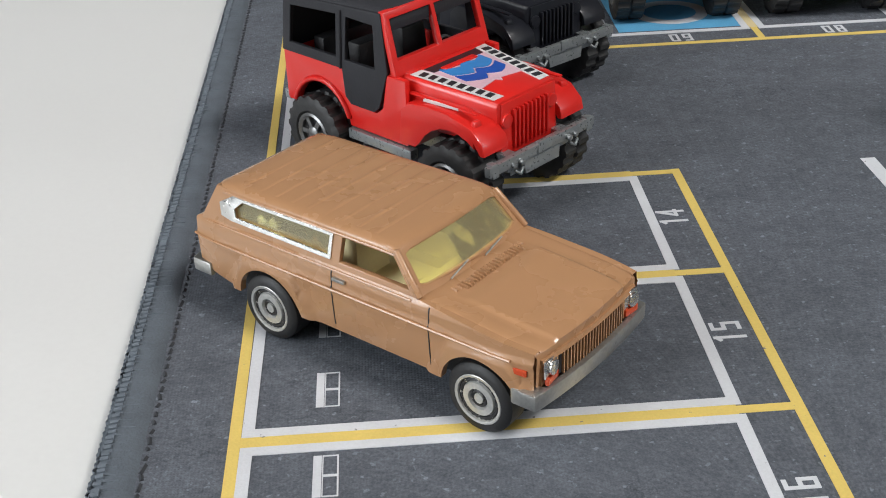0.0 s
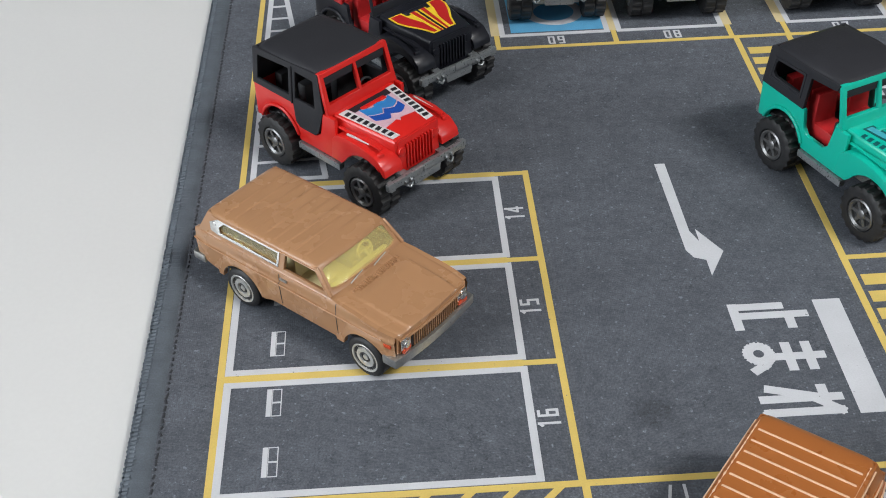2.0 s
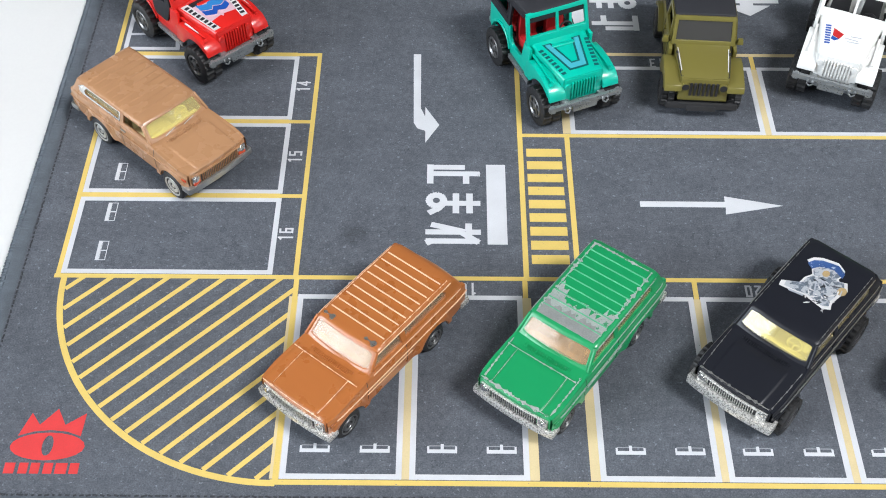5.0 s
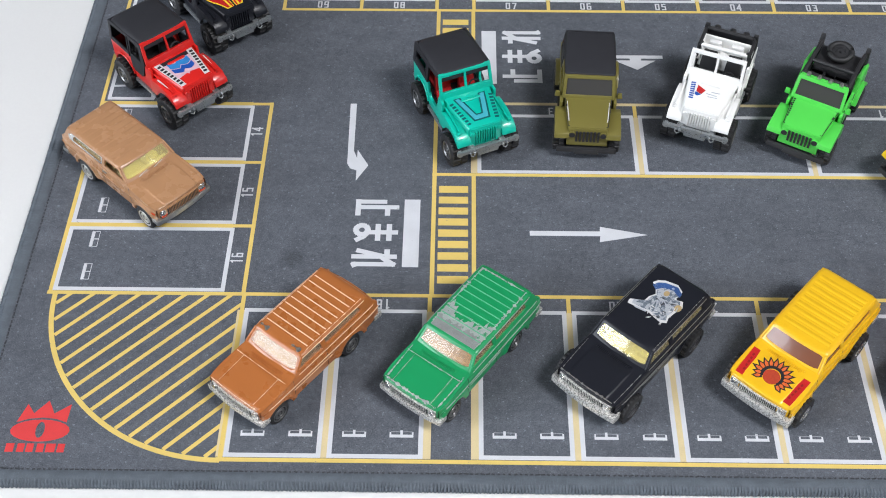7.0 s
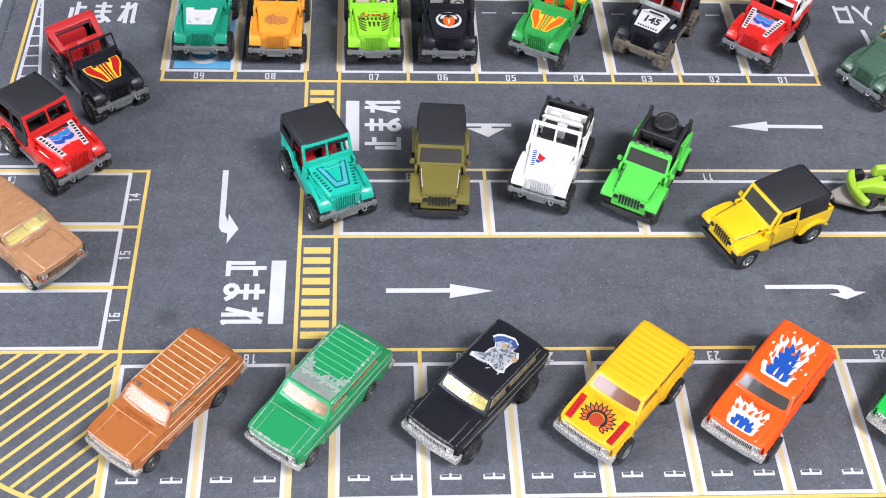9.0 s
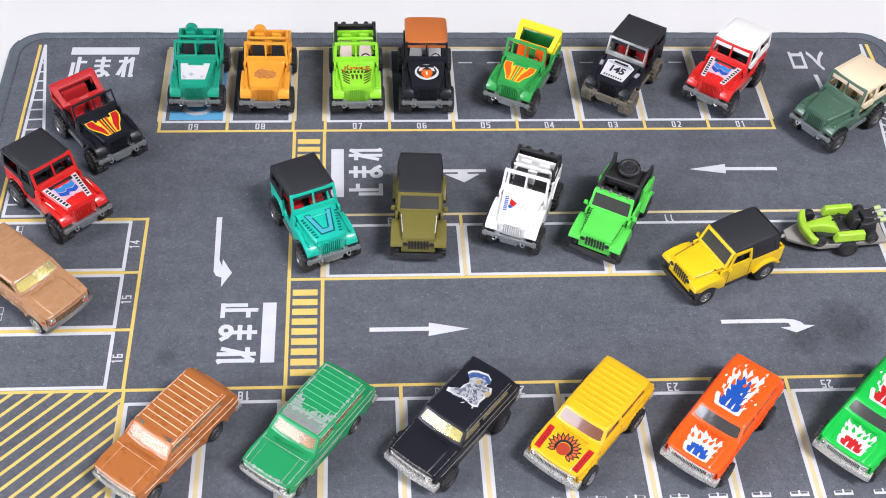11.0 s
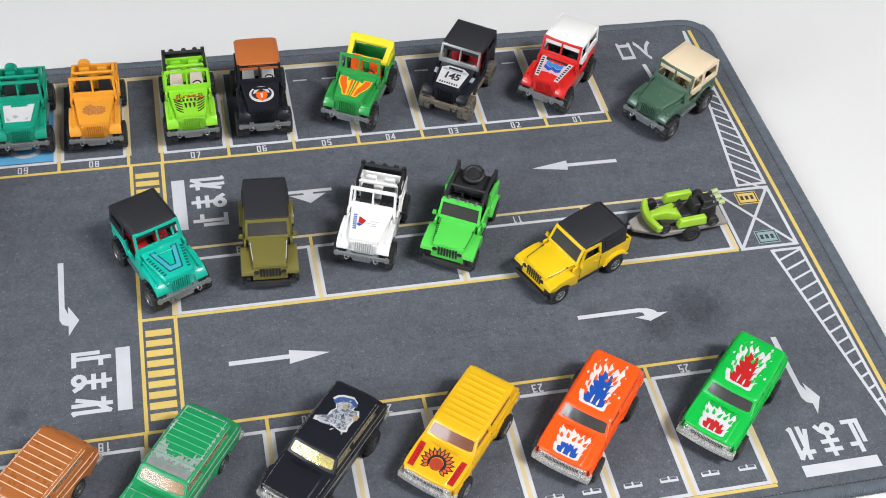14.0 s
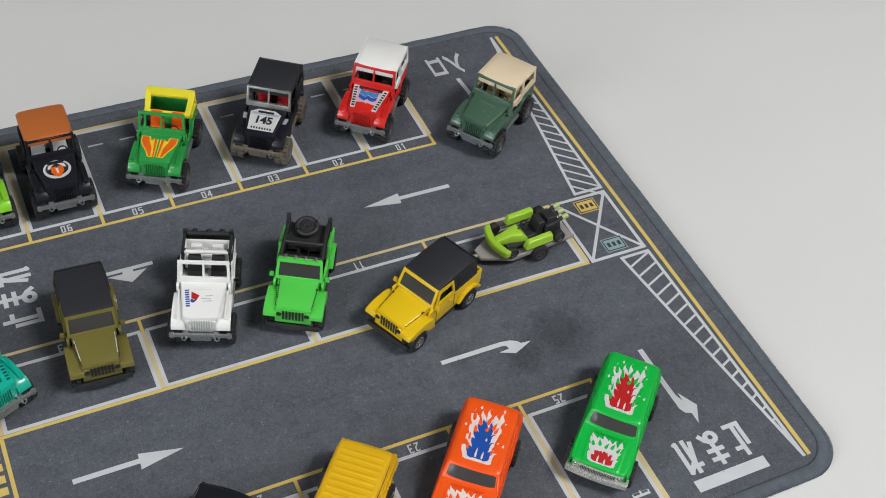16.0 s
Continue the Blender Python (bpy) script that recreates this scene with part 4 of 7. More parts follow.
def steering(bm):
    pts = [(0.9 * math.sin(0) - 0.5 * math.cos(t) * 2.4 * 0.6, 2.7 * math.sin(t), 2.4 * math.cos(t)) for t in (2 * math.pi * k / 18 for k in range(18))]
    tube(bm, pts, 0.42, 6, True)
    tube(bm, [(0, 0, 0), (3.5, 0, -1.6)], 0.5, 6)
    tube(bm, [(0, -2.5, 0), (0, 2.5, 0)], 0.35, 6)


def jeep_inside(car, seat_mat, rear=True, floor_mat=BLACK_PLASTIC, colour_name=""):
    use("floor_pan", "jeep_floor", lambda bm: (box(bm, -28.6, 5, -12.8, 12.8, 13.7, 15.0), box(bm, 0.4, 3.0, -12.8, 12.8, 20, 26)), floor_mat, car)
    for y in (6.3, -6.3):
        use("seat", "jeep_seat", seat, seat_mat, car, 0.5, colour_name, shift(-6.0, y, 14.8))
    if rear:
        use("rear_seat", "jeep_rear_seat", rear_seat, seat_mat, car, 0.5, colour_name, shift(-20, 0, 14.8))
    use("steering_wheel", "steering_wheel", steering, BLACK_PLASTIC, car, 0, "", shift(-0.8, 6.2, 25.2))


def roof_ring(x, hw, z):
    """A roof's section with rounded shoulders and a slight crown."""
    half = [(hw, z - 3.0), (hw, z - 2.3), (hw - 0.3, z - 1.5), (hw - 0.9, z - 0.85), (hw - 1.8, z - 0.4), (hw - 3.4, z - 0.08), (hw * 0.4, z + 0.15)]
    return [(x, -y, zz) for y, zz in half] + [(x, y, zz) for y, zz in half[::-1]]


def soft_top(door):
    def build(bm):
        xs = ((1.4, 37.2, 12.8), (0.8, 38.6, 13.3), (-0.8, 39.4, 13.5), (-16, 40.2, 13.6), (-29.0, 39.7, 13.4), (-31.6, 39.0, 13.0), (-33.2, 38.0, 12.4), (-34.2, 36.2, 11.4))
        loft(bm, [roof_ring(x, hw, z) for x, z, hw in xs])

        def wall(s):
            return lambda a, b, h: (a, s * (14.2 - 0.75 * (b - 24.5) / 14 + h), b)
        for s in (1, -1):
            if door:
                outer = [(0.8, 38.4), (-33.2, 38.4), (-34.4, 24.4), (-12.6, 24.4), (-11.6, 18.6), (-9.6, 17.2), (-1.6, 17.2), (0.2, 18.6), (2.6, 26.5)]
                holes = [[(-1.2, 26.5), (-1.6, 35.6), (-10.6, 36.2), (-11.4, 26.5)], [(-14.6, 26.6), (-14.2, 36.4), (-30.6, 36.2), (-31.6, 26.6)]]
                plate(bm, [outer] + holes, -0.7, 0.35, wall(s))
                tube(bm, [(-12.8, s * 14.6, 24.4), (-12.4, s * 13.9, 37.5)], 0.45, 6)
            else:
                outer = [(0.8, 38.4), (-33.2, 38.4), (-34.4, 24.4), (-13.0, 24.4), (-12.2, 35.6), (-0.6, 36.2)]
                plate(bm, [outer, [(-16.2, 28.4), (-15.8, 34.9), (-17.0, 35.6), (-28.4, 35.2), (-29.4, 34.0), (-29.9, 29.4), (-28.8, 28.4)]], -0.9, 0.35, wall(s))
                plate(bm, [[(-15, 27), (-14.6, 36.2), (-30.4, 36.0), (-31.4, 27)], [(-15.8, 27.9), (-15.4, 35.3), (-29.6, 35.1), (-30.5, 27.9)]], 0.2, 0.6, wall(s))
        plate(bm, [[(-13.9, 24.4), (13.9, 24.4), (13.2, 38.2), (-13.2, 38.2)]], 0, 1.0, lambda a, b, h: (-34.2 + 0.06 * (b - 24.4) + h, a, b))
    return build


def hard_top(bm):
    xs = ((1.6, 37.0, 12.8), (1.0, 38.4, 13.2), (-0.6, 39.2, 13.4), (-16, 40.0, 13.5), (-31.0, 39.6, 13.4), (-33.0, 38.7, 13.2), (-34.0, 36.8, 12.8))
    loft(bm, [roof_ring(x, hw, z) for x, z, hw in xs])

    def wall(s):
        return lambda a, b, h: (a, s * (14.2 - 0.8 * (b - 24.5) / 14 + h), b)
    for s in (1, -1):
        outer = [(0.4, 38.4), (-33.4, 38.6), (-34.4, 24.4), (-13.4, 24.4), (-12.2, 22.5), (-3, 22.5), (2.4, 26.6)]
        holes = [[(0.6, 27.2), (-0.6, 36.0), (-10.4, 36.4), (-11.2, 27.2)], [(-15.0, 28.4), (-14.4, 36.2), (-30.4, 36.0), (-31.0, 28.4)]]
        plate(bm, [outer] + holes, -1.0, 0.35, wall(s))
    plate(bm, [[(-13.9, 24.4), (13.9, 24.4), (13.2, 38.4), (-13.2, 38.4)], [(-10, 28.5), (10, 28.5), (9.6, 35.8), (-9.6, 35.8)]], 0, 1.0, lambda a, b, h: (-34.2 + 0.06 * (b - 24.4) + h, a, b))


def flat_top(bm):
    xs = ((1.6, 37.8, 13.2), (0.8, 39.3, 13.5), (-15, 40.2, 13.8), (-29.5, 39.8, 13.8), (-31.5, 38.0, 13.6))
    loft(bm, [roof_ring(x, hw, z) for x, z, hw in xs])


def roll_bar(bm, x=-13, top=37.0, r=0.95):
    for s in (1, -1):
        tube(bm, [(x, s * 12.0, 15), (x, s * 12.0, top - 2.0), (x, s * 10.6, top)], r, 8)
        tube(bm, [(x, s * 11.6, top - 1.4), (x - 16, s * 12.0, 25)], r * 0.85, 8)
    tube(bm, [(x, -10.6, top), (x, 10.6, top)], r, 8)


def lamp_cage(bm):
    """A black cage round the load bed, with a ladder rack behind it."""
    for x in (-13.0, -25.0):
        for s in (1, -1):
            tube(bm, [(x, s * 12.6, 20), (x - 0.3, s * 12.6, 30.5), (x - 0.5, s * 11.2, 32.2)], 1.0, 8)
    tube(bm, [(-25.5, -11.2, 32.2), (-25.5, 11.2, 32.2)], 1.0, 8)
    for s in (1, -1):
        tube(bm, [(-13, s * 12.6, 31.0), (-25.5, s * 12.6, 31.0)], 0.9, 8)
        tube(bm, [(-13, s * 13.0, 25.2), (-28.5, s * 13.0, 25.2)], 0.9, 8)
        box(bm, -28.6, -25.6, s * 12.4 - 1.5, s * 12.4 + 1.5, 24.5, 33.2, (0.6, 0.6, 0.4))
    for y in (-7.4, 0.5, 7.4):
        tube(bm, [(-26.2, y, 31.2), (-28.6, y, 31.2)], 1.7, 12)
    box(bm, -28.4, -26.6, -12, 12, 26.0, 31.0)


def rear_hoop(bm):
    """A slanting frame folded back over the tail."""
    def put(a, b, h):
        return (-11.5 - 0.84 * b, a, 25.4 + 0.50 * b + h)
    plate(bm, [[(-13.6, 0), (13.6, 0), (15.0, 14.5), (13.0, 17.0), (-13.0, 17.0), (-15.0, 14.5)], [(-10.4, 2.2), (10.4, 2.2), (11.2, 12.0), (-11.2, 12.0)]], 0, 2.0, put)
    for s in (1, -1):
        box(bm, -27.0, -24.0, s * 13.4 - 1.3, s * 13.4 + 1.3, 24.4, 35.4, (0.8, 0.2, 0.2))
        box(bm, -26.5, -13.0, s * 14.0 - 0.8, s * 14.0 + 0.8, 24.2, 26.6, (0.5, 0.5, 0.1))


def bed_tub(bm):
    box(bm, -28.5, -12.5, -12, 12, 18, 24.8, (0.5, 1.0, 0.4))
    for s in (1, -1):
        box(bm, -22.5, -12.0, s * 12.2 - 1.2, s * 12.2 + 1.2, 22, 31.0, (1.0, 1.5, 0.3))
        box(bm, -20.5, -16.5, s * 5.6 - 3.8, s * 5.6 + 3.8, 22, 30.4, (0.8, 0.8, 0.8))
    tube(bm, [(-13.0, -11.6, 31.0), (-13.0, 11.6, 31.0)], 1.1, 10)
    box(bm, -23.5, -21.5, -12.6, 12.6, 22, 30.0, (0.3, 0.3, 0.3))


def drum(bm):
    """A round spare wheel cover at the tail."""
    tube(bm, [(-20.6, -5.6, 28.6), (-21.2, -5.6, 28.6), (-24.8, -5.6, 28.6), (-25.4, -5.6, 28.6)], 3.9, 18)


def jeep(x, y, turn, paint_mat, label, tyre_style=(8.2, 8.6, 18), rim_mat=None, chassis=GREY_PLASTIC, frame_mat=None, seats=BLACK_PLASTIC, rear=True, floor_mat=BLACK_PLASTIC, tyre_mat=RUBBER, thin=False):
    car = thing("toy_jeep", pose(x, y, 0, 0, 0, turn), label, "toy car", "toy jeeps on the mat")
    use("body", "jeep_body", warped(jeep_body, shorter), paint_mat, car, 0.35)
    use("windscreen_frame", "jeep_screen_thin" if thin else "jeep_screen", thin_screen if thin else screen_frame, frame_mat or paint_mat, car, 0.15)
    use("chassis", "jeep_chassis", warped(jeep_chassis, shorter), chassis, car, 0.25, "grey plastic chassis and bumper")
    r, w, lugs = tyre_style
    wheels(car, (21.0, -18.6), 17.8, r, w, lugs, 6, rim_mat or DULL_RIM, "dusty tan rubber wheel" if tyre_mat != RUBBER else "", tyre_mat)
    jeep_inside(car, seats, rear, floor_mat)
    return car


def wing_decal(car, base, mid):
    """A pair of swept wing stripes on the bonnet, edged in a second colour."""
    for s in (1, -1):
        decal(car, [[(a, s * b) for a, b in ((8, 10.8), (8, 5.4), (10.8, 5.0), (10.8, 3.4), (8, 3.4), (8, 0.5), (24.2, 0.5), (24.2, 4.6), (20, 6.4), (15.8, 9.2), (12.4, 10.6))]], mid, jeep_skin, 0.10, "swept wing decal")
        decal(car, [[(a, s * b) for a, b in ((8.5, 10.1), (8.5, 6.3), (12.2, 5.4), (17, 3.4), (23.6, 2.8), (23.6, 4.0), (19.6, 5.8), (15.2, 8.6), (12, 10.0))]], base, jeep_skin, 0.2)
        decal(car, [[(a, s * b) for a, b in ((8.5, 2.9), (8.5, 1.3), (24.2, 0.9), (24.2, 1.6))]], base, jeep_skin, 0.2)


def stripe_decal(car):
    """White-edged bonnet panel with two blue waves and rows of dark bars."""
    for s in (1, -1):
        decal(car, [[(25.8, s * 5.4), (25.8, s * 8.3), (6.0, s * 11.2), (6.0, s * 7.9)]], DECAL_WHITE, jeep_skin, 0.08, "white bonnet strip")
    decal(car, [[(6.4, -7.9), (6.4, 7.9), (20.6, 6.3), (19.6, 0.8), (20.8, 0.0), (19.6, -0.8), (20.6, -6.3)]], FADED_PINK, jeep_skin, 0.14, "faded pinkish panel")
    decal(car, [[(6.4, -7.8), (6.4, 7.8), (9.0, 7.4), (9.0, -7.4)]], DECAL_BLACK, jeep_skin, 0.2)
    for x0, x1, mat in ((9.6, 14.0, DECAL_SKY), (14.0, 17.6, DECAL_BLUE)):
        n = 8
        top, low = [], []
        for k in range(n + 1):
            yv = -6.3 + 12.6 * k / n
            wav = (-1.1, -0.2, 0.5, 0.9, -0.9, 0.1, 0.7, 0.2, -0.8)[k]
            top.append((x0 + wav, yv))
            low.append((x1 + wav, yv))
        decal(car, [[(px + 0.3, py * 0.92) for px, py in top] + [(px - 0.3, py * 0.92) for px, py in low[::-1]]], mat, jeep_skin, 0.3)
    for s in (1, -1):
        bars(car, 7.0, 24.8, (s * 9.6, s * 6.9), 8, DECAL_BLACK, jeep_skin, 1.9)


# ---- jeeps on the left edge
red_jeep = jeep(-0.0521, 0.1335, 312.9, paint("red_enamel", (0.62, 0.016, 0.012)), "red toy jeep with a closed black soft top and bonnet decal")
use("soft_top", "soft_top_door", warped(soft_top(True), shorter), SOFT_BLACK, red_jeep, 0.25, "black plastic soft top with doors")
stripe_decal(red_jeep)
for s in (1, -1):
    bars(red_jeep, 9, 24, (s * 14.0, s * 12.6), 1, DECAL_WHITE, lambda a, b: 23.0, 0.6, 0.4)

BLACK_PAINT = material("black_enamel", (0.012, 0.013, 0.018), 0.34, 0, 0.1, 90, 1500, 0.04, 0.0, (0.3, 0.3, 0.3), 0.2, 420, 0.06, spec=0.3)
black_open = jeep(-0.0365, 0.1908, 306.7, BLACK_PAINT, "black open toy jeep with red seats and wing decal", seats=RED_SEAT, thin=True)
use("rear_frame", "rear_hoop", rear_hoop, RED_SEAT, black_open, 0.4, "red plastic frame over the tail")
wing_decal(black_open, DECAL_RED, DECAL_YELLOW)

# ---- far row
teal_dark = paint("sea_green_enamel", (0.006, 0.27, 0.17))
far_teal = jeep(0.0218, 0.2431, 269.2, teal_dark, "sea-green open toy jeep with a white bonnet patch", floor_mat=teal_dark)
use("load_bed", "bed_tub", bed_tub, teal_dark, far_teal, 0.4)
use("drum", "drum", drum, teal_dark, far_teal)
decal(far_teal, [[(22.5, -8.0), (22.5, 6.8), (8, 9.0), (8, -9.6), (11, -9.4)]], DECAL_WHITE, jeep_skin, 0.12, "white bonnet patch")
for pts in ([(20, 6.2), (19, 4), (21.4, 3.6)], [(18, -0.2), (16.5, -2.2), (17.6, -4), (20, -2)], [(21.5, -5.0), (21.5, -7), (18.5, -7.6), (19, -6.2)]):
    decal(far_teal, [pts], DECAL_GREY, jeep_skin, 0.2)

orange_paint = paint("amber_enamel", (0.74, 0.31, 0.03))
far_orange = jeep(0.0661, 0.2414, 268.8, orange_paint, "amber open toy jeep with a worn bonnet print", floor_mat=orange_paint)
use("load_bed", "bed_tub", bed_tub, orange_paint, far_orange, 0.4)
use("drum", "drum", drum, orange_paint, far_orange)
rub = material("rubbed_print", (0.44, 0.17, 0.05), 0.4, 0, 0.3, 300, 2000, 0.1, 0, (0.74, 0.31, 0.03), 0.3, 900)
rng = random.Random(14)
blot = [(16.4 + (4.4 + rng.uniform(-1.2, 1.0)) * math.cos(2 * math.pi * k / 26), (7.4 + rng.uniform(-1.4, 1.0)) * math.sin(2 * math.pi * k / 26)) for k in range(26)]
decal(far_orange, [blot], rub, jeep_skin, 0.1, "rubbed brown print")

lime_paint = paint("lime_enamel", (0.25, 0.62, 0.03))
far_lime = jeep(0.1235, 0.2409, 270.9, lime_paint, "lime open toy jeep with a black cage and striped bonnet print", seats=PINK_SEAT, floor_mat=lime_paint)
use("lamp_cage", "lamp_cage", lamp_cage, BLACK_PLASTIC, far_lime, 0, "black plastic lamp cage")
use("load_bed", "bed_tub", bed_tub, lime_paint, far_lime, 0.4)
JUNGLE = material("dark_brown_print", (0.05, 0.035, 0.012), 0.4, 0, 0.2, 300, 2500)
for k, ch in enumerate("JUNGLE"):
    # an arched word, orange on a dark edge
    y = -7.4 + 2.96 * k
    x = 11.6 - 1.6 * (1 - (y / 8) ** 2)
    for size, mat, lift in ((5.4, JUNGLE, 0.06), (4.6, DECAL_ORANGE, 0.14)):
        lettering(ch, size * MM, mat, far_lime, pose(x * MM, y * MM, (jeep_skin(x, 0) + lift) * MM, 4, 0, 90 + y * 1.6), "print_letter", 0.05 if lift < 0.1 else 0.01, 1, 0.95, 0.1)
bars(far_lime, 14.0, 14.0, (7.2, -7.2), 6, JUNGLE, jeep_skin, 2.2, 0.12)
for s in (1, -1):
    for k in range(5):
        x = 11.6 + 2.3 * k
        decal(far_lime, [[(x, s * (9.8 - .28 * k)), (x + 1.1, s * (9.6 - .28 * k)), (x + 3.2, s * (7.2 - .2 * k)), (x + 4.2, s * 4.4), (x + 3.4, s * 4.4), (x + 2.2, s * (6.9 - .2 * k))]], JUNGLE, jeep_skin, 0.16, name="print_stripe")
for y in (-2.6, 0, 2.6):
    decal(far_lime, [[(16.4, y - 0.9), (16.8, y + 0.9), (21.0, y + 0.5), (20.4, y - 0.3)]], JUNGLE, jeep_skin, 0.12, name="print_stripe")

far_black = jeep(0.1689, 0.2410, 269.2, BLACK_PAINT, "black toy jeep with an orange roof and round bonnet emblem", seats=DECAL_WHITE)
use("roof", "flat_top", warped(flat_top, shorter), material("orange_roof", (0.46, 0.13, 0.03), 0.45, 0, 0.06, 90, 1500, 0.05), far_black, 0.3, "plain orange plastic roof")
use("roll_bar", "roll_bar", warped(roll_bar, shorter), BLACK_PLASTIC, far_black)
disc = lambda cx, cy, rx, ry, n=20: [(cx + rx * math.cos(2 * math.pi * k / n), cy + ry * math.sin(2 * math.pi * k / n)) for k in range(n)]
decal(far_black, [disc(14.5, 0, 7.0, 7.8)], DECAL_WHITE, jeep_skin, 0.1, "white round emblem")
decal(far_black, [disc(14.0, 0, 5.4, 6.4)], DECAL_BLACK, jeep_skin, 0.16)
decal(far_black, [[(12.6, -3.4), (12.2, -0.6), (13.2, 0), (12.2, 0.6), (12.6, 3.4), (16.4, 3.6), (19.6, 1.6), (20.6, 0), (19.6, -1.6), (16.4, -3.6)]], DECAL_ORANGE, jeep_skin, 0.22)
for s in (1, -1):
    decal(far_black, [[(10.4, s * 1.0), (10.8, s * 4.4), (14.0, s * 5.2), (13.4, s * 3.4), (11.8, s * 2.6)]], DECAL_WHITE, jeep_skin, 0.22)
decal(far_black, [[(13.8, -0.8), (13.8, 0.8), (17.6, 0.5), (17.6, -0.5)]], DECAL_WHITE, jeep_skin, 0.3)

green_paint = paint("green_enamel", (0.025, 0.29, 0.06))
far_green = jeep(0.2342, 0.2401, 242.1, green_paint, "green open toy jeep with a yellow tail frame and wing decal", seats=DECAL_ORANGE, rear=False, floor_mat=green_paint)
use("rear_frame", "rear_hoop", rear_hoop, material("yellow_plastic", (0.72, 0.62, 0.02), 0.4, 0, 0.06, 90, 1500, 0.03), far_green, 0.4, "yellow plastic tail frame")
wing_decal(far_green, DECAL_ORANGE, DECAL_YELLOW)

MUD = material("dusty_tan_rubber", (0.14, 0.12, 0.09), 0.8, 0, 0.35, 250, 1800, 0.3)
far_rally = jeep(0.3013, 0.2413, 236.4, BLACK_PAINT, "black toy jeep with a soft top and white number plate decal", seats=RED_SEAT, frame_mat=ALLOY, chassis=MUD, tyre_mat=MUD)
use("soft_top", "soft_top_open", warped(soft_top(False), shorter), SOFT_BLACK, far_rally, 0.25, "black plastic soft top")
decal(far_rally, [[(24.5, -7.8), (24.5, 7.8), (9.5, 9.4), (6.8, 5.0), (6.8, -5.0), (9.5, -9.4)]], DECAL_WHITE, jeep_skin, 0.1, "white rally decal")
decal(far_rally, [[(9.4, -8.4), (9.4, 8.4), (11.4, 8.2), (11.4, -8.2)]], DECAL_GREY, jeep_skin, 0.16)
lettering("145", 8.2 * MM, DECAL_BLACK, far_rally, pose(16.0 * MM, 0, (jeep_skin(16.0, 0) + 0.2) * MM, 4, 0, 90), "race_number", 0.03, 0.95, 0.95, 0.1)
bars(far_rally, 22.6, 22.6, (-6.6, 6.6), 8, DECAL_BLACK, jeep_skin, 1.5)
for s in (1, -1):
    decal(far_rally, [[(9, s * 11.6), (9, s * 14), (14, s * 13.4), (14, s * 11.2)]], DECAL_GREY, lambda a, b: 23.2, 0.5)

red_two = paint("red_enamel", (0.60, 0.018, 0.014))
far_red = jeep(0.3700, 0.2392, 231.3, red_two, "red toy jeep with a white hard top and bonnet decal")
use("hard_top", "hard_top", warped(hard_top, shorter), material("white_plastic", (0.80, 0.79, 0.77), 0.45, 0, 0.05, 90, 1500, 0.05), far_red, 0.25, "white plastic hard top")
stripe_decal(far_red)

far_dark = jeep(0.4376, 0.2027, 215.8, paint("dark_green_enamel", (0.055, 0.115, 0.075), (0.27, 0.32, 0.29), 0.27), "dark green toy jeep with a cream hard top", seats=CREAM)
use("hard_top", "hard_top", warped(hard_top, shorter), material("cream_plastic", (0.72, 0.59, 0.41), 0.45, 0, 0.05, 90, 1500, 0.05), far_dark, 0.25, "cream plastic hard top")

# ---- middle row
teal_paint = paint("teal_enamel", (0.004, 0.45, 0.33))
mid_teal = jeep(0.0974, 0.1092, 293.6, teal_paint, "teal toy jeep with a black soft top and red seats", seats=RED_SEAT)
use("soft_top", "soft_top_open", warped(soft_top(False), shorter), SOFT_BLACK, mid_teal, 0.25, "black plastic soft top without doors")
SKY_TEAL = material("sky_teal_decal", (0.06, 0.38, 0.46), 0.35, 0, 0.1, 200, 2500)
decal(mid_teal, [[(6.8, 8.4), (23.4, 4.2), (23.4, -4.2), (6.8, -8.4), (6.8, -4.6), (19.2, -1.3), (19.2, 1.3), (6.8, 4.6)]], DECAL_TEAL, jeep_skin, 0.10, "dark teal bonnet decal")
decal(mid_teal, [[(7.4, 7.5), (22.5, 3.5), (22.5, -3.5), (7.4, -7.5), (7.4, -5.4), (20.0, -1.9), (20.0, 1.9), (7.4, 5.4)]], SKY_TEAL, jeep_skin, 0.18, "pale teal stripe")
for s in (1, -1):
    bars(mid_teal, 8.6, 25.0, (s * 10.4, s * 7.0), 8, DECAL_TEAL, jeep_skin, 1.9, 0.1)

white_paint = paint("white_enamel", (0.80, 0.80, 0.78), (0.5, 0.5, 0.5), 0.2)
mid_white = jeep(0.2220, 0.1202, 247.6, white_paint, "white open toy jeep with a black lamp cage", floor_mat=white_paint)
use("lamp_cage", "lamp_cage", lamp_cage, BLACK_PLASTIC, mid_white, 0, "black plastic lamp cage")
use("load_bed", "bed_tub", bed_tub, white_paint, mid_white, 0.4)
bars(mid_white, 9.5, 21.0, (-8.4, -6.8), 8, DECAL_BLUE, jeep_skin, 2.2, 0.12)
decal(mid_white, [[(11, -5.8), (13.4, -1.4), (16.6, -2.8), (15.2, -5.6)]], DECAL_RED, jeep_skin, 0.12, "small red and blue emblem")
decal(mid_white, [[(15.6, -5.8), (16.8, -2.9), (18.2, -4.4), (17.4, -5.9)]], DECAL_BLUE, jeep_skin, 0.16)
for pts in ([(13.4, 1.4), (13.0, 5.6), (13.4, 5.6), (13.8, 1.6)], [(15.0, -0.6), (15.2, 4.6), (15.6, 4.6), (15.4, -0.6)], [(16.8, 0.4), (16.4, 5.2), (16.8, 5.2), (17.2, 0.6)]):
    decal(mid_white, [pts], DECAL_GREY, jeep_skin, 0.1)


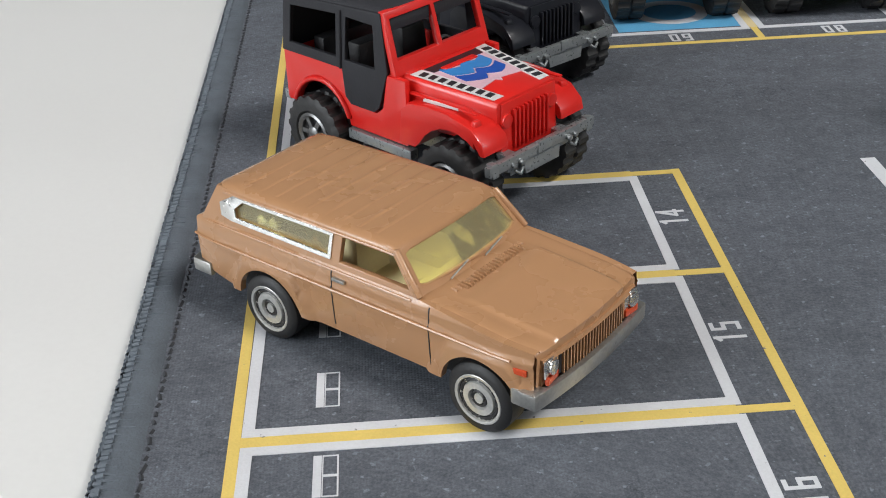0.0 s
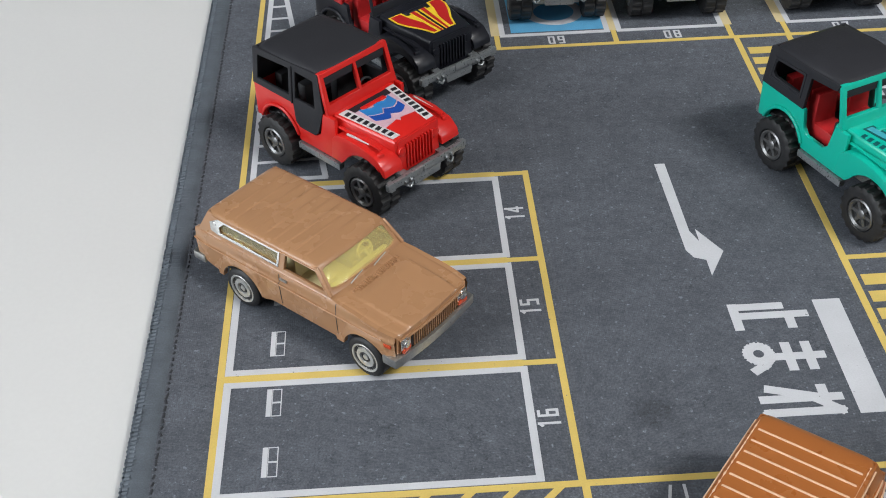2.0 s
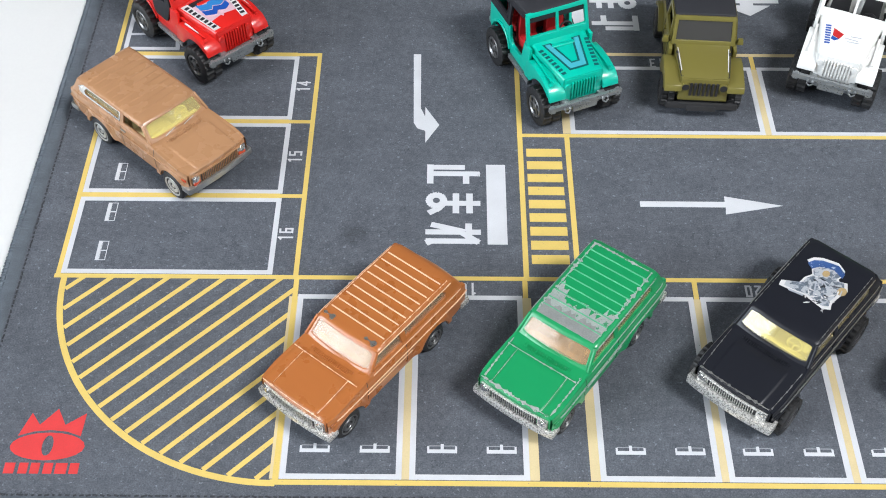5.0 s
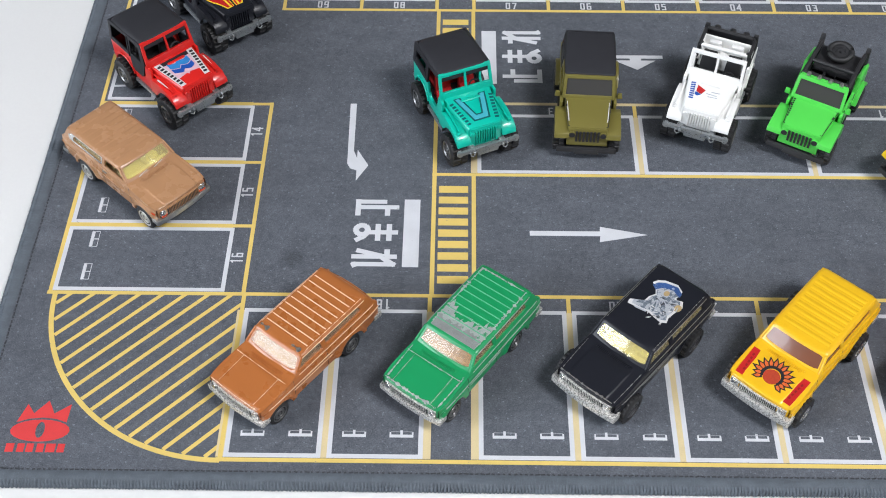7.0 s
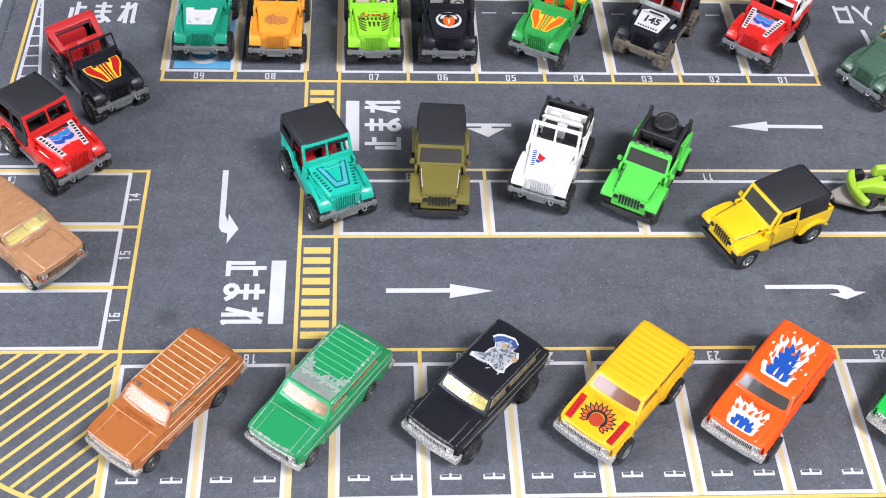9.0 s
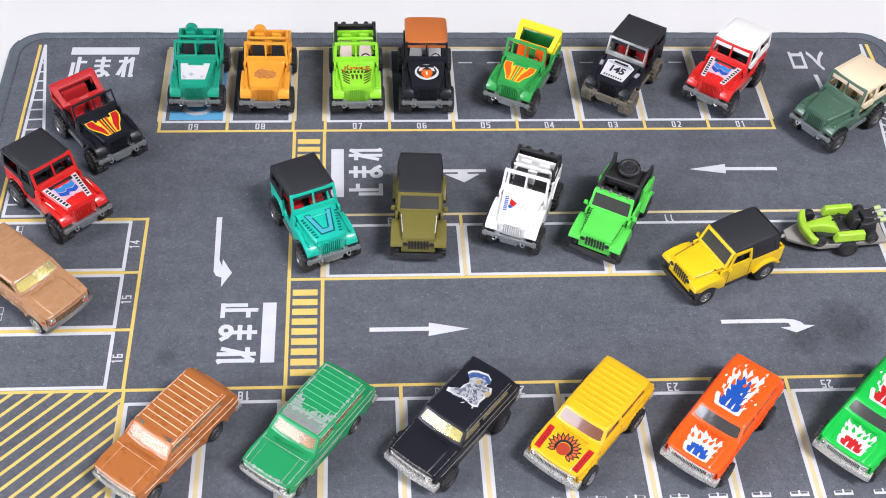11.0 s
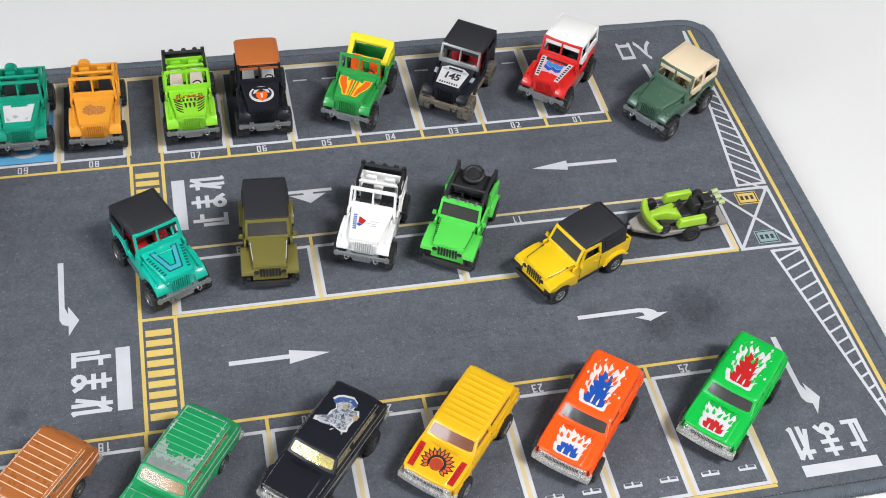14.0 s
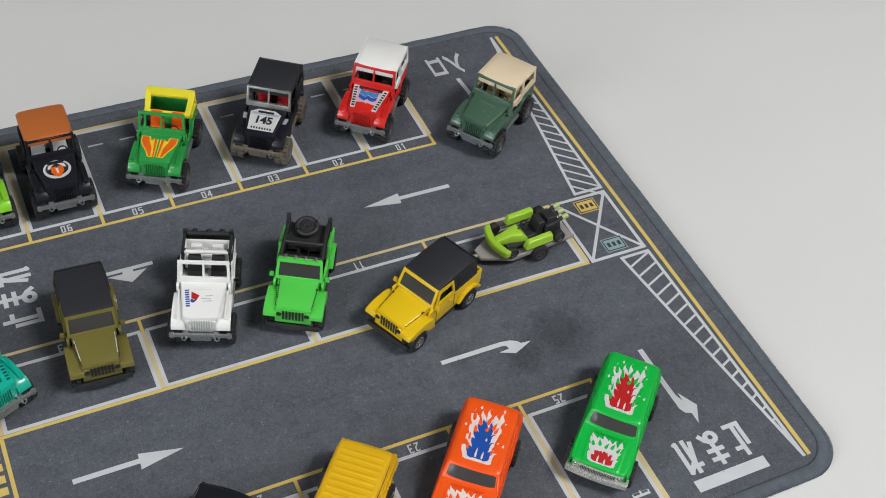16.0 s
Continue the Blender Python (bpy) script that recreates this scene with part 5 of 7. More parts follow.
# ---- the low modern jeep body
def low_skin(x, y):
    return 21.2 + (19.4 - 21.2) * (x - 4.0) / 19.6


def low_body(bm):
    loft(bm, [hood_ring(3.6, 11.6, 10, 21.2, 1.0), hood_ring(23.6, 9.6, 10, 19.4, 1.0)])
    loft(bm, [hood_ring(1.6, 13.4, 10, 21.6, 0.8), hood_ring(5.0, 12.6, 10, 21.2, 0.8)])
    box(bm, 22.8, 24.8, -9.9, 9.9, 8.6, 19.0, (0, 0.6, 0.6))
    outline = [(-32.5, 9.5), (-32.5, 20.4), (3.2, 20.8), (8, 20.4), (8, 8.2), (-12, 8.2)] + arch(-22.3, 6.2, 7.6, 20, 160, 8) + [(-31.0, 9.5)]
    for s in (1, -1):
        plate(bm, [outline], s * 12.4, s * 13.8, side)
        fender = [(5, 9), (6.5, 15.8), (8.6, 17.6), (13, 18.4), (20, 18.0), (25.4, 16.6), (26.4, 14.4), (25.2, 13.8)] + arch(17.2, 6.2, 7.6, 55, 150, 8) + [(8, 9)]
        plate(bm, [fender], s * 9.0, s * 16.0, side)
        rear = [(-13.3, 10)] + arch(-22.3, 6.2, 9.4, 30, 150, 9) + [(-31.4, 10)] + arch(-22.3, 6.2, 7.8, 150, 30, 9)
        plate(bm, [rear], s * 13.0, s * 16.0, side)
        box(bm, 2.6, 4.4, s * 15.2 - 1.4, s * 15.2 + 1.4, 20.4, 23.2, (0.3, 0.3, 0.4))
        tube(bm, [(24.4, s * 7.5, 16.0), (25.4, s * 7.5, 16.0)], 1.75, 14)
        box(bm, -9.2, -7.0, s * 14.0 - 0.5, s * 14.0 + 0.5, 17.0, 17.8)
        tube(bm, [(8.5, s * 10.9, 20.6), (11.5, s * 10.6, 20.4)], 0.4, 6)
    box(bm, -32.2, 7, -12.6, 12.6, 9, 11)
    box(bm, -33.4, -32.0, -13.4, 13.4, 9.4, 20.2)


def low_frame_open(bm):
    h = 11.0

    def put(a, b, d):
        f = b / h
        return (4.6 * (1 - f) + d, a * (12.9 - 0.7 * f), 20.8 + b)
    plate(bm, [[(-1, 0), (1, 0), (1, h), (-1, h)], [(-.88, 1.6), (.88, 1.6), (.88, h - 1.6), (-.88, h - 1.6)]], 0, 1.3, put)


def low_glass(bm):
    def put(a, b, d):
        f = b / 11.0
        return (4.6 * (1 - f) + d, a * (12.9 - 0.7 * f), 20.8 + b)
    plate(bm, [[(-.9, 1.2), (.9, 1.2), (.9, 9.8), (-.9, 9.8)]], 0.35, 0.8, put)


def low_slots(bm):
    box(bm, 24.2, 24.95, -0.5, 0.5, 11.2, 17.4)


def low_chassis(bm):
    box(bm, -33, 24, -8, 8, 6.4, 9.4)
    box(bm, 24.6, 26.6, -14.6, 14.6, 5.6, 8.0, (0.3, 0.5, 0.4))
    box(bm, 24.2, 27.0, -6, 6, 4.8, 7.0, (0.3, 0.5, 0.4))
    box(bm, -35, -33, -13, 13, 6.8, 9.4)
    for s in (1, -1):
        box(bm, -12, 7, s * 13.6 - 0.8, s * 13.6 + 0.8, 6.6, 8.4)
    for x in (17.3, -22.3):
        tube(bm, [(x, -12, 6.2), (x, 12, 6.2)], 1.2, 8)


def low_top(bm):
    xs = ((1.0, 31.2, 12.1), (0.2, 32.6, 12.2), (-14, 33.6, 12.4), (-29.5, 33.2, 12.2), (-31.4, 31.6, 12.0))
    loft(bm, [[(x, -hw, z - 1.8), (x, -hw, z - 0.6), (x, -hw + 1.1, z), (x, hw - 1.1, z), (x, hw, z - 0.6), (x, hw, z - 1.8)] for x, z, hw in xs])

    def wall(s):
        return lambda a, b, h: (a, s * (13.5 - 0.11 * (b - 20.5) + h), b)
    for s in (1, -1):
        plate(bm, [[(-0.2, 31.6), (-31.0, 32.0), (-32.6, 20.5), (-13.2, 20.5), (-12.0, 30.6)]], -0.9, 0.2, wall(s))
        plate(bm, [[(-15.5, 23), (-15, 29.8), (-28.4, 29.8), (-29.6, 23)], [(-16.2, 23.7), (-15.8, 29.1), (-27.8, 29.1), (-28.8, 23.7)]], 0.1, 0.5, wall(s))
    box(bm, -32.8, -31.2, -13, 13, 20.5, 31.6, (-0.0, 0.6, 1.0))


def door_frame(bm, s):
    def wall(s):
        return lambda a, b, h: (a, s * (13.5 - 0.11 * (b - 20.5) + h), b)
    plate(bm, [[(3.6, 20.2), (0.4, 30.6), (-11.6, 30.6), (-12.8, 20.2)], [(2.0, 22.6), (-0.6, 28.8), (-10.2, 28.8), (-11.2, 22.6)]], -0.5, 0.5, wall(s))


def bed_cage(bm):
    """Black cage with seats and a lying spare wheel over the rear."""
    box(bm, -31, -1.5, -11.5, 11.5, 11, 21.5, (0.5, 0.5, 0.5))
    for s in (1, -1):
        box(bm, -33, -28, s * 11.6 - 1.5, s * 11.6 + 1.5, 19, 33.5, (0.6, 3.0, 0.4))
        tube(bm, [(-1, s * 11.4, 31.0), (-12.5, s * 11.0, 31.5), (-29.5, s * 11.0, 31.0)], 1.1, 8)
        tube(bm, [(-12.5, s * 11.0, 31.5), (-12.5, s * 11.4, 20)], 1.1, 8)
        for y in (6, -6):
            box(bm, -9.5, -7, y - 3.6, y + 3.6, 20, 28.5, (-0.6, 0.5, 0.6))
    tube(bm, [(-12.5, -11.0, 31.5), (-12.5, 11.0, 31.5)], 1.1, 8)
    tube(bm, [(-2.0, -11.0, 31.5), (-2.0, 11.0, 31.5)], 1.1, 8)
    box(bm, -32, -14, -10.5, 10.5, 24.0, 27.0, (0.5, 0.5, 0.5))


def low_jeep(x, y, turn, paint_mat, label, rim_mat):
    car = thing("toy_jeep", pose(x, y, 0, 0, 0, turn), label, "toy car", "toy jeeps on the mat")
    use("body", "low_body", warped(low_body, longer), paint_mat, car, 0.3)
    use("windscreen_frame", "low_frame_open", low_frame_open, paint_mat, car, 0.2)
    use("windscreen", "low_glass", low_glass, SMOKE_GLASS, car, 0, "smoked plastic windscreen")
    for k in range(-3, 4):
        use("grille_slot", "low_slots", warped(low_slots, longer), BLACK_PLASTIC, car, 0, "", shift(0, k * 1.75, 0))
    use("chassis", "low_chassis", warped(low_chassis, longer), BLACK_PLASTIC, car, 0.25, "black plastic chassis and bumper")
    use("cabin_floor", "low_floor", lambda bm: (box(bm, -31, 3, -12.2, 12.2, 10.8, 15), box(bm, 0.6, 3.4, -11.5, 11.5, 15, 20.6)), BLACK_PLASTIC, car)
    for yy in (5.8, -5.8):
        use("seat", "jeep_seat", seat, BLACK_PLASTIC, car, 0.5, "", shift(-6.5, yy, 12.5))
    for s in (1, -1):
        use("headlamp", "low_lamp", lambda bm: tube(bm, [(0, 0, 0), (0.35, 0, 0)], 1.45, 14), BLACK_PLASTIC, car, 0, "", shift(26.4, s * 7.5, 16.0))
    for s in (1, -1):
        decal(car, [[(5.6, s * 11.3), (5.6, s * 11.6), (23.6, s * 9.75), (23.6, s * 9.45)]], BLACK_PLASTIC, low_skin, 0.06, name="bonnet_seam")
        use("door_seam", "low_door_seam", lambda bm: box(bm, -0.15, 0.15, -0.15, 0.15, 9.6, 20.2), BLACK_PLASTIC, car, 0, "", shift(2.4, s * 13.8, 0))
        use("door_seam", "low_door_seam", lambda bm: box(bm, -0.15, 0.15, -0.15, 0.15, 9.6, 20.2), BLACK_PLASTIC, car, 0, "", shift(-12.6, s * 13.8, 0))
        decal(car, [[(10.2, s * 10.3), (10.2, s * 11.1), (11.6, s * 11.0), (11.6, s * 10.2)]], BLACK_PLASTIC, low_skin, 0.5, name="bonnet_latch")
    decal(car, [[(5.3, -11.4), (5.3, 11.4), (5.6, 11.4), (5.6, -11.4)]], BLACK_PLASTIC, low_skin, 0.06, name="cowl_seam")
    decal(car, [[(23.5, -9.6), (23.5, 9.6), (23.75, 9.6), (23.75, -9.6)]], BLACK_PLASTIC, low_skin, 0.06, name="grille_seam")
    wheels(car, (18.0, -25.0), 16.4, 6.4, 6.0, 20, 7, rim_mat)
    return car


olive = low_jeep(0.1592, 0.1127, 266.6, paint("olive_enamel", (0.155, 0.135, 0.03), amount=0.2, rough=0.4), "olive toy jeep with a black hard top", BLACK_RIM)
use("hard_top", "low_top", low_top, SOFT_BLACK, olive, 0.25, "black plastic hard top")
for s in (1, -1):
    use("door_frame", f"door_frame_{s}", lambda bm: door_frame(bm, s), olive.children[0].material_slots[0].material, olive)
for s in (1, -1):
    decal(olive, [[(8.0, s * 10.1), (8.0, s * 10.5), (20.5, s * 9.5), (20.5, s * 9.1)]], DECAL_WHITE, low_skin, 0.12, "thin white lettered strip")

bright_green = paint("bright_green_enamel", (0.085, 0.58, 0.075), amount=0.2)
low_green = low_jeep(0.2722, 0.1091, 240.6, bright_green, "bright green open toy jeep with a black cage and spare wheel", BLACK_RIM)
use("rear_cage", "bed_cage", bed_cage, BLACK_PLASTIC, low_green, 0.3, "black plastic cage and seats")
spare = use("spare_wheel", "spare_tyre", lambda bm: tube(bm, [(5.4 * math.cos(math.pi * k / 14), 0, 5.4 * math.sin(math.pi * k / 14)) for k in range(28)], 1.45, 10, True), RUBBER, low_green, 0, "black spare wheel lying over the tail", shift(-26.0, -0.5, 30.6) @ pose(0, 0, 0, 100, 0, 90))
use("rim", "spare_rim", lambda bm: lathe(bm, [(4.0, -0.9), (4.0, 0.1), (2.6, 0.2), (2.4, -0.3), (0.6, -0.3), (0.5, -0.9)]), BLACK_PLASTIC, spare)
use("lamp_bar", "lamp_bar", lambda bm: box(bm, -0.6, 1.2, -11.8, 11.8, 30.8, 32.4), bright_green, low_green, 0.3)
for yy in (-8.2, -2.8, 2.8, 8.2):
    use("roof_lamp", "roof_lamp", lambda bm: (tube(bm, [(-1.4, 0, 0), (0.9, 0, 0)], 0.95, 12)), ALLOY, low_green, 0.2, "small silver roof lamp", shift(0.2, yy, 32.6))
for s in (1, -1):
    use("grab_bar", "side_bar", lambda bm: tube(bm, [(-13, 0, 20), (-14, 0, 28), (-30, 0, 24), (-31, 0, 19)], 1.2, 8), bright_green, low_green, 0, "", shift(0, s * 13.2, 0))
bars(low_green, 6, 19, (-10.2, -9.4), 9, DECAL_BLACK, low_skin, 0.7, 0.12)

yellow_paint = paint("yellow_enamel", (0.74, 0.49, 0.008), (0.12, 0.08, 0.02), 0.2)
low_yellow = low_jeep(0.3287, 0.0739, 205.1, yellow_paint, "yellow toy jeep with a black hard top, towing a trailer", CHROME)
use("hard_top", "low_top", low_top, SOFT_BLACK, low_yellow, 0.25, "black plastic hard top")
for s in (1, -1):
    use("door_frame", f"door_frame_{s}", lambda bm: door_frame(bm, s), yellow_paint, low_yellow)


# ---- the old estate wagon
def wagon_skin(x, y):
    return 18.5 - 0.085 * (x - 9.0)


def roof_skin(x, y):
    return 25.45


BELT = 18.7
AXLES = (18.2, -26.0)
ARCH_R, ARCH_Z = 7.3, 5.9


def flank(x, z):
    """Half the body's width: a crease along the flank, flared arches, ends drawn in."""
    y = float(np.interp(z, (6.6, 9.0, 14.3, 14.9, 15.4, 17.6, 18.3, 18.8), (14.7, 15.0, 15.2, 15.5, 15.05, 14.9, 14.6, 14.1)))
    for cx in AXLES:
        dx = abs(x - cx)
        lip = 14.7 - max(0.0, dx - 5.6) * 1.75
        y += 0.75 * min(1.0, max(0.0, (lip - z) / 0.8)) * (dx < 10.5)
    if x > 20:
        y *= 1 - 0.030 * ((x - 20) / 6) ** 2
    if x < -37:
        y *= 1 - 0.045 * ((-37 - x) / 7) ** 2
    return y


def nose_x(y):
    return 28.4 - 0.0045 * y * y


def tail_x(y):
    return -45.2 + 0.0065 * y * y


def skin_grid(bm, rows):
    """A skin over rows of points of one length."""
    vs = [[bm.verts.new([c * MM for c in p]) for p in row] for row in rows]
    for a, c in zip(vs, vs[1:]):
        for k in range(len(a) - 1):
            bm.faces.new((a[k], a[k + 1], c[k + 1], c[k]))
    return vs


def wagon_body(bm):
    xs = [tail_x(14.4) + k * (nose_x(14.6) - tail_x(14.4)) / 64 for k in range(65)]
    for cx in AXLES:
        xs = [x for x in xs if abs(x - cx) > ARCH_R + 0.3] + [cx + ARCH_R * math.cos(radians(a)) for a in range(0, 181, 9)] + [cx - ARCH_R - 0.05, cx + ARCH_R + 0.05]
    xs.sort()

    def foot(x):
        low = 6.8 + (max(0.0, x - 24) * 0.9 if x > 24 else 0) + (max(0.0, -35 - x) * 0.22 if x < -35 else 0)
        for cx in AXLES:
            d = ARCH_R ** 2 - (x - cx) ** 2
            if d > 0:
                low = max(low, ARCH_Z + math.sqrt(d))
        return low

    def head(x):
        if x > 5:
            return wagon_skin(x, 0) - 0.12
        return BELT - (0.14 * (-41.5 - x) ** 2 if x < -41.5 else 0)
    for s in (1, -1):
        outer, inner = [], []
        for x in xs:
            a, b = foot(x), head(x)
            zs = [a + (b - a) * f for f in (0, .05, .12, .2, .3, .4, .5, .58, .66, .72, .78, .84, .9, .95, 1)]
            outer.append([(x, s * flank(x, z), z) for z in zs])
            inner.append([(x, s * (flank(x, z) - 1.3), z) for z in zs])
        vo, vi = skin_grid(bm, outer), skin_grid(bm, inner)
        for k in (0, -1):
            for i in range(len(xs) - 1):
                bm.faces.new((vo[i][k], vo[i + 1][k], vi[i + 1][k], vi[i][k]))
    # bonnet with a raised middle and rolled edges
    ys = [-14.4, -14.0, -13.4, -12.6, -11.2, -10.3, -10.0, -9.7, -9.4, -9.1, -6, -3, 0]
    ys = ys + [-y for y in ys[-2::-1]]

    def crown(x, y):
        lift = min(1.0, max(0.0, (10.2 - abs(y)) / 0.9))
        lift = 0.36 * lift * lift * (3 - 2 * lift) * min(1.0, max(0.0, (x - 11.6) / 0.7))
        return wagon_skin(x, y) + lift - 0.55 * max(0.0, (abs(y) - 12.8) / 1.6) ** 2
    rows = []
    for f in (0, .15, .294, .324, .4, .6, .8, .93, .98, 1.0):
        row = []
        for y in ys:
            x = 4.6 + (nose_x(y) - 4.6) * f
            row.append((x, y * (1 - 0.030 * (max(0, x - 20) / 6) ** 2), crown(x, y) - (0.12 if f > .97 else 0) - (0.35 if f == 1.0 else 0)))
        rows.append(row)
    rows.append([(x - 0.25, y, 9.4) for x, y, _ in rows[-1]])
    skin_grid(bm, rows)
    # tail panel and the ledge under the rear window
    cols = [-14.2 + 28.4 * k / 16 for k in range(17)]
    rows = []
    for back, z in ((0.7, 8.2), (0.1, 10.5), (0.0, 14.5), (0.25, 16.8), (0.8, 17.9), (1.6, 18.5), (3.4, BELT)):
        rows.append([(tail_x(y) + back, y * 0.985, z) for y in cols])
    skin_grid(bm, rows)
    for k in range(19):
        yy = -7.2 + 0.8 * k
        box(bm, 8.4, 10.4, yy - 0.2, yy + 0.2, 18.3, 18.86, (0.15, 0.15, 0.08))


def wagon_side(s):
    return lambda a, b, h: (a, s * (14.15 - 0.22 * (b - BELT) + h), b)


ROOF = 24.7


def screen_place(a, b, h):
    """Windscreen plane, bowed ahead in the middle."""
    f = (b - BELT) / (ROOF - BELT)
    return (6.0 - 5.2 * f + h + 0.9 * (1 - a * a), a * (14.0 - 1.3 * f), b)


def rear_place(a, b, h):
    f = (b - BELT) / (ROOF - BELT)
    return (-42.0 + 3.0 * f + h, a * (14.2 - 1.6 * f), b)


def wagon_cabin(bm):
    for s in (1, -1):
        outer = [(6.4, BELT - 0.6), (1.0, ROOF), (-38.8, ROOF), (-42.2, BELT - 0.6)]
        door = [(4.2, 19.5), (0.7, 23.7), (0.0, 24.0), (-9.4, 24.0), (-9.9, 23.6), (-10.2, 19.5)]
        rear = [(-12.6, 20.0), (-12.4, 23.6), (-32.4, 23.5), (-34.4, 21.8), (-33.8, 20.1)]
        plate(bm, [outer, door, rear], -0.9, 0.1, wagon_side(s))
        tube(bm, [(6.3, s * 14.0, BELT), (0.9, s * 12.7, ROOF - 0.1)], 0.6, 8)
    cols = [-1 + k / 8 for k in range(17)]
    rim = [(a, BELT - 0.4) for a in cols] + [(a, ROOF) for a in cols[::-1]]
    hole = [(a * 0.895, BELT + 0.75 + 0.45 * a ** 14) for a in cols] + [(a * 0.895, ROOF - 0.45 - 0.4 * a ** 14) for a in cols[::-1]]
    plate(bm, [rim, hole], -0.8, 0.1, screen_place)
    plate(bm, [[(-1, BELT - 0.4), (1, BELT - 0.4), (1, ROOF), (-1, ROOF)], [(-.8, BELT + 1.2), (.8, BELT + 1.2), (.8, ROOF - 1.2), (-.8, ROOF - 1.2)]], -0.1, 0.9, rear_place)
    rings = []
    for k, (x, z, hw, bow) in enumerate(((1.2, 24.2, 12.4, 0.9), (0.9, 24.75, 12.8, 0.9), (0.1, 25.15, 13.0, 0.8), (-1.4, 25.40, 13.1, 0.5), (-4, 25.45, 13.15, 0), (-35, 25.45, 13.15, 0), (-37.6, 25.25, 12.9, 0), (-39.2, 24.8, 12.5, 0), (-40.1, 24.0, 12.0, 0))):
        d = (0.3, 0.55, 0.8, 1, 1, 1, 1, 1, 1)[k]
        half = [(hw, z - 1.7 * d), (hw, z - 1.0 * d), (hw - 0.3, z - 0.5 * d), (hw - 0.9, z - 0.16), (hw - 1.8, z), (hw * 0.5, z)]
        pts = [(-y, zz) for y, zz in half] + [(0, z)] + [(y, zz) for y, zz in half[::-1]]
        rings.append([(x + bow * (1 - (y / 13.2) ** 2), y, zz) for y, zz in pts])
    loft(bm, rings)


def wagon_ribs(k, style):
    x = -4.4 - 3.65 * k
    if style == "line":
        return lambda bm: box(bm, x - 0.26, x + 0.26, -11.6, 11.6, 25.3, 25.68, (0.06, 0.06, 0.4))
    if style == "wide":
        return lambda bm: box(bm, x - 1.45, x + 1.45, -11.2, 11.2, 25.3, 25.70, (0.9, 0.9, 0.6))
    return lambda bm: box(bm, x - 0.9, x + 0.9, -11.8, 11.8, 25.2, 25.54, (0.6, 0.6, 0.75))


def wagon_panes():
    """The panes one by one: name, key, builder."""
    out = []
    for s in (1, -1):
        out.append(("side_window", f"wagon_door_pane_{s}", lambda bm, s=s: plate(bm, [[(4.4, 19.3), (0.4, 24.2), (-9.6, 24.2), (-10.4, 19.3)]], -0.65, -0.4, wagon_side(s))))
        out.append(("side_window", f"wagon_rear_pane_{s}", lambda bm, s=s: plate(bm, [[(-12.4, 19.8), (-12.2, 23.8), (-32.4, 23.7), (-34.8, 21.8), (-34.2, 19.9)]], -0.65, -0.4, wagon_side(s))))
    cols = [-.945 + 1.89 * k / 12 for k in range(13)]
    out.append(("windscreen", "wagon_screen", lambda bm: plate(bm, [[(a, BELT + 0.4) for a in cols] + [(a, ROOF - 0.4) for a in cols[::-1]]], -0.55, -0.25, screen_place)))
    out.append(("rear_window", "wagon_back_pane", lambda bm: plate(bm, [[(-.85, BELT + 0.9), (.85, BELT + 0.9), (.85, 23.8), (-.85, 23.8)]], 0.25, 0.5, rear_place)))
    return out


def wagon_trim(bm):
    for s in (1, -1):
        plate(bm, [[(-11.9, 19.6), (-11.7, 24.1), (-34.6, 24.0), (-37.8, 22.2), (-37.2, 20.0), (-34.6, 19.6)],
                   [(-12.6, 20.3), (-12.4, 23.5), (-32.3, 23.4), (-34.2, 21.8), (-33.7, 20.4)]], 0.05, 0.35, wagon_side(s))
        tube(bm, [(-36.0 + 0.75 * math.cos(k * .7854), s * (13.6), 21.9 + 0.75 * math.sin(k * .7854)) for k in range(8)], 0.28, 6, True)


def bowed(x, y, z):
    return (x - 0.0045 * y * y, y * (1 - 0.030 * max(0.0, (nose_x(y) - 20) / 6) ** 2), z)


def wagon_grille(bm):
    """Bright rails, end plates and upright bars round the dark slots."""
    for k in range(14):
        y0, y1 = -13.6 + k * 27.2 / 14, -13.6 + (k + 1) * 27.2 / 14
        box(bm, 28.2, 29.0, y0, y1, 14.7, 15.3, (0, 0.25, 0))
        box(bm, 28.2, 28.9, y0, y1, 10.0, 10.7)
        if abs(y0 + y1) > 18.6:
            box(bm, 28.1, 28.6, y0, y1, 10.6, 14.8)
    for k in range(-10, 11):
        box(bm, 28.3, 28.9, k * 0.86 - 0.13, k * 0.86 + 0.13, 10.6, 14.8)


def wagon_grille_back(bm):
    for k in range(8):
        box(bm, 28.15, 28.5, -9.3 + k * 2.325, -9.3 + (k + 1) * 2.325, 10.6, 14.8)


def wagon_vents(bm):
    """A row of short raised louvres before the windscreen."""
    for k in range(-9, 10):
        if k:
            y = k * 0.98
            x = 9.3 - 0.006 * y * y
            z = wagon_skin(x, y)
            box(bm, x - 0.7, x + 0.7, y - 0.27, y + 0.27, z - 0.2, z + 0.26, (0.15, 0.1, 0.2))


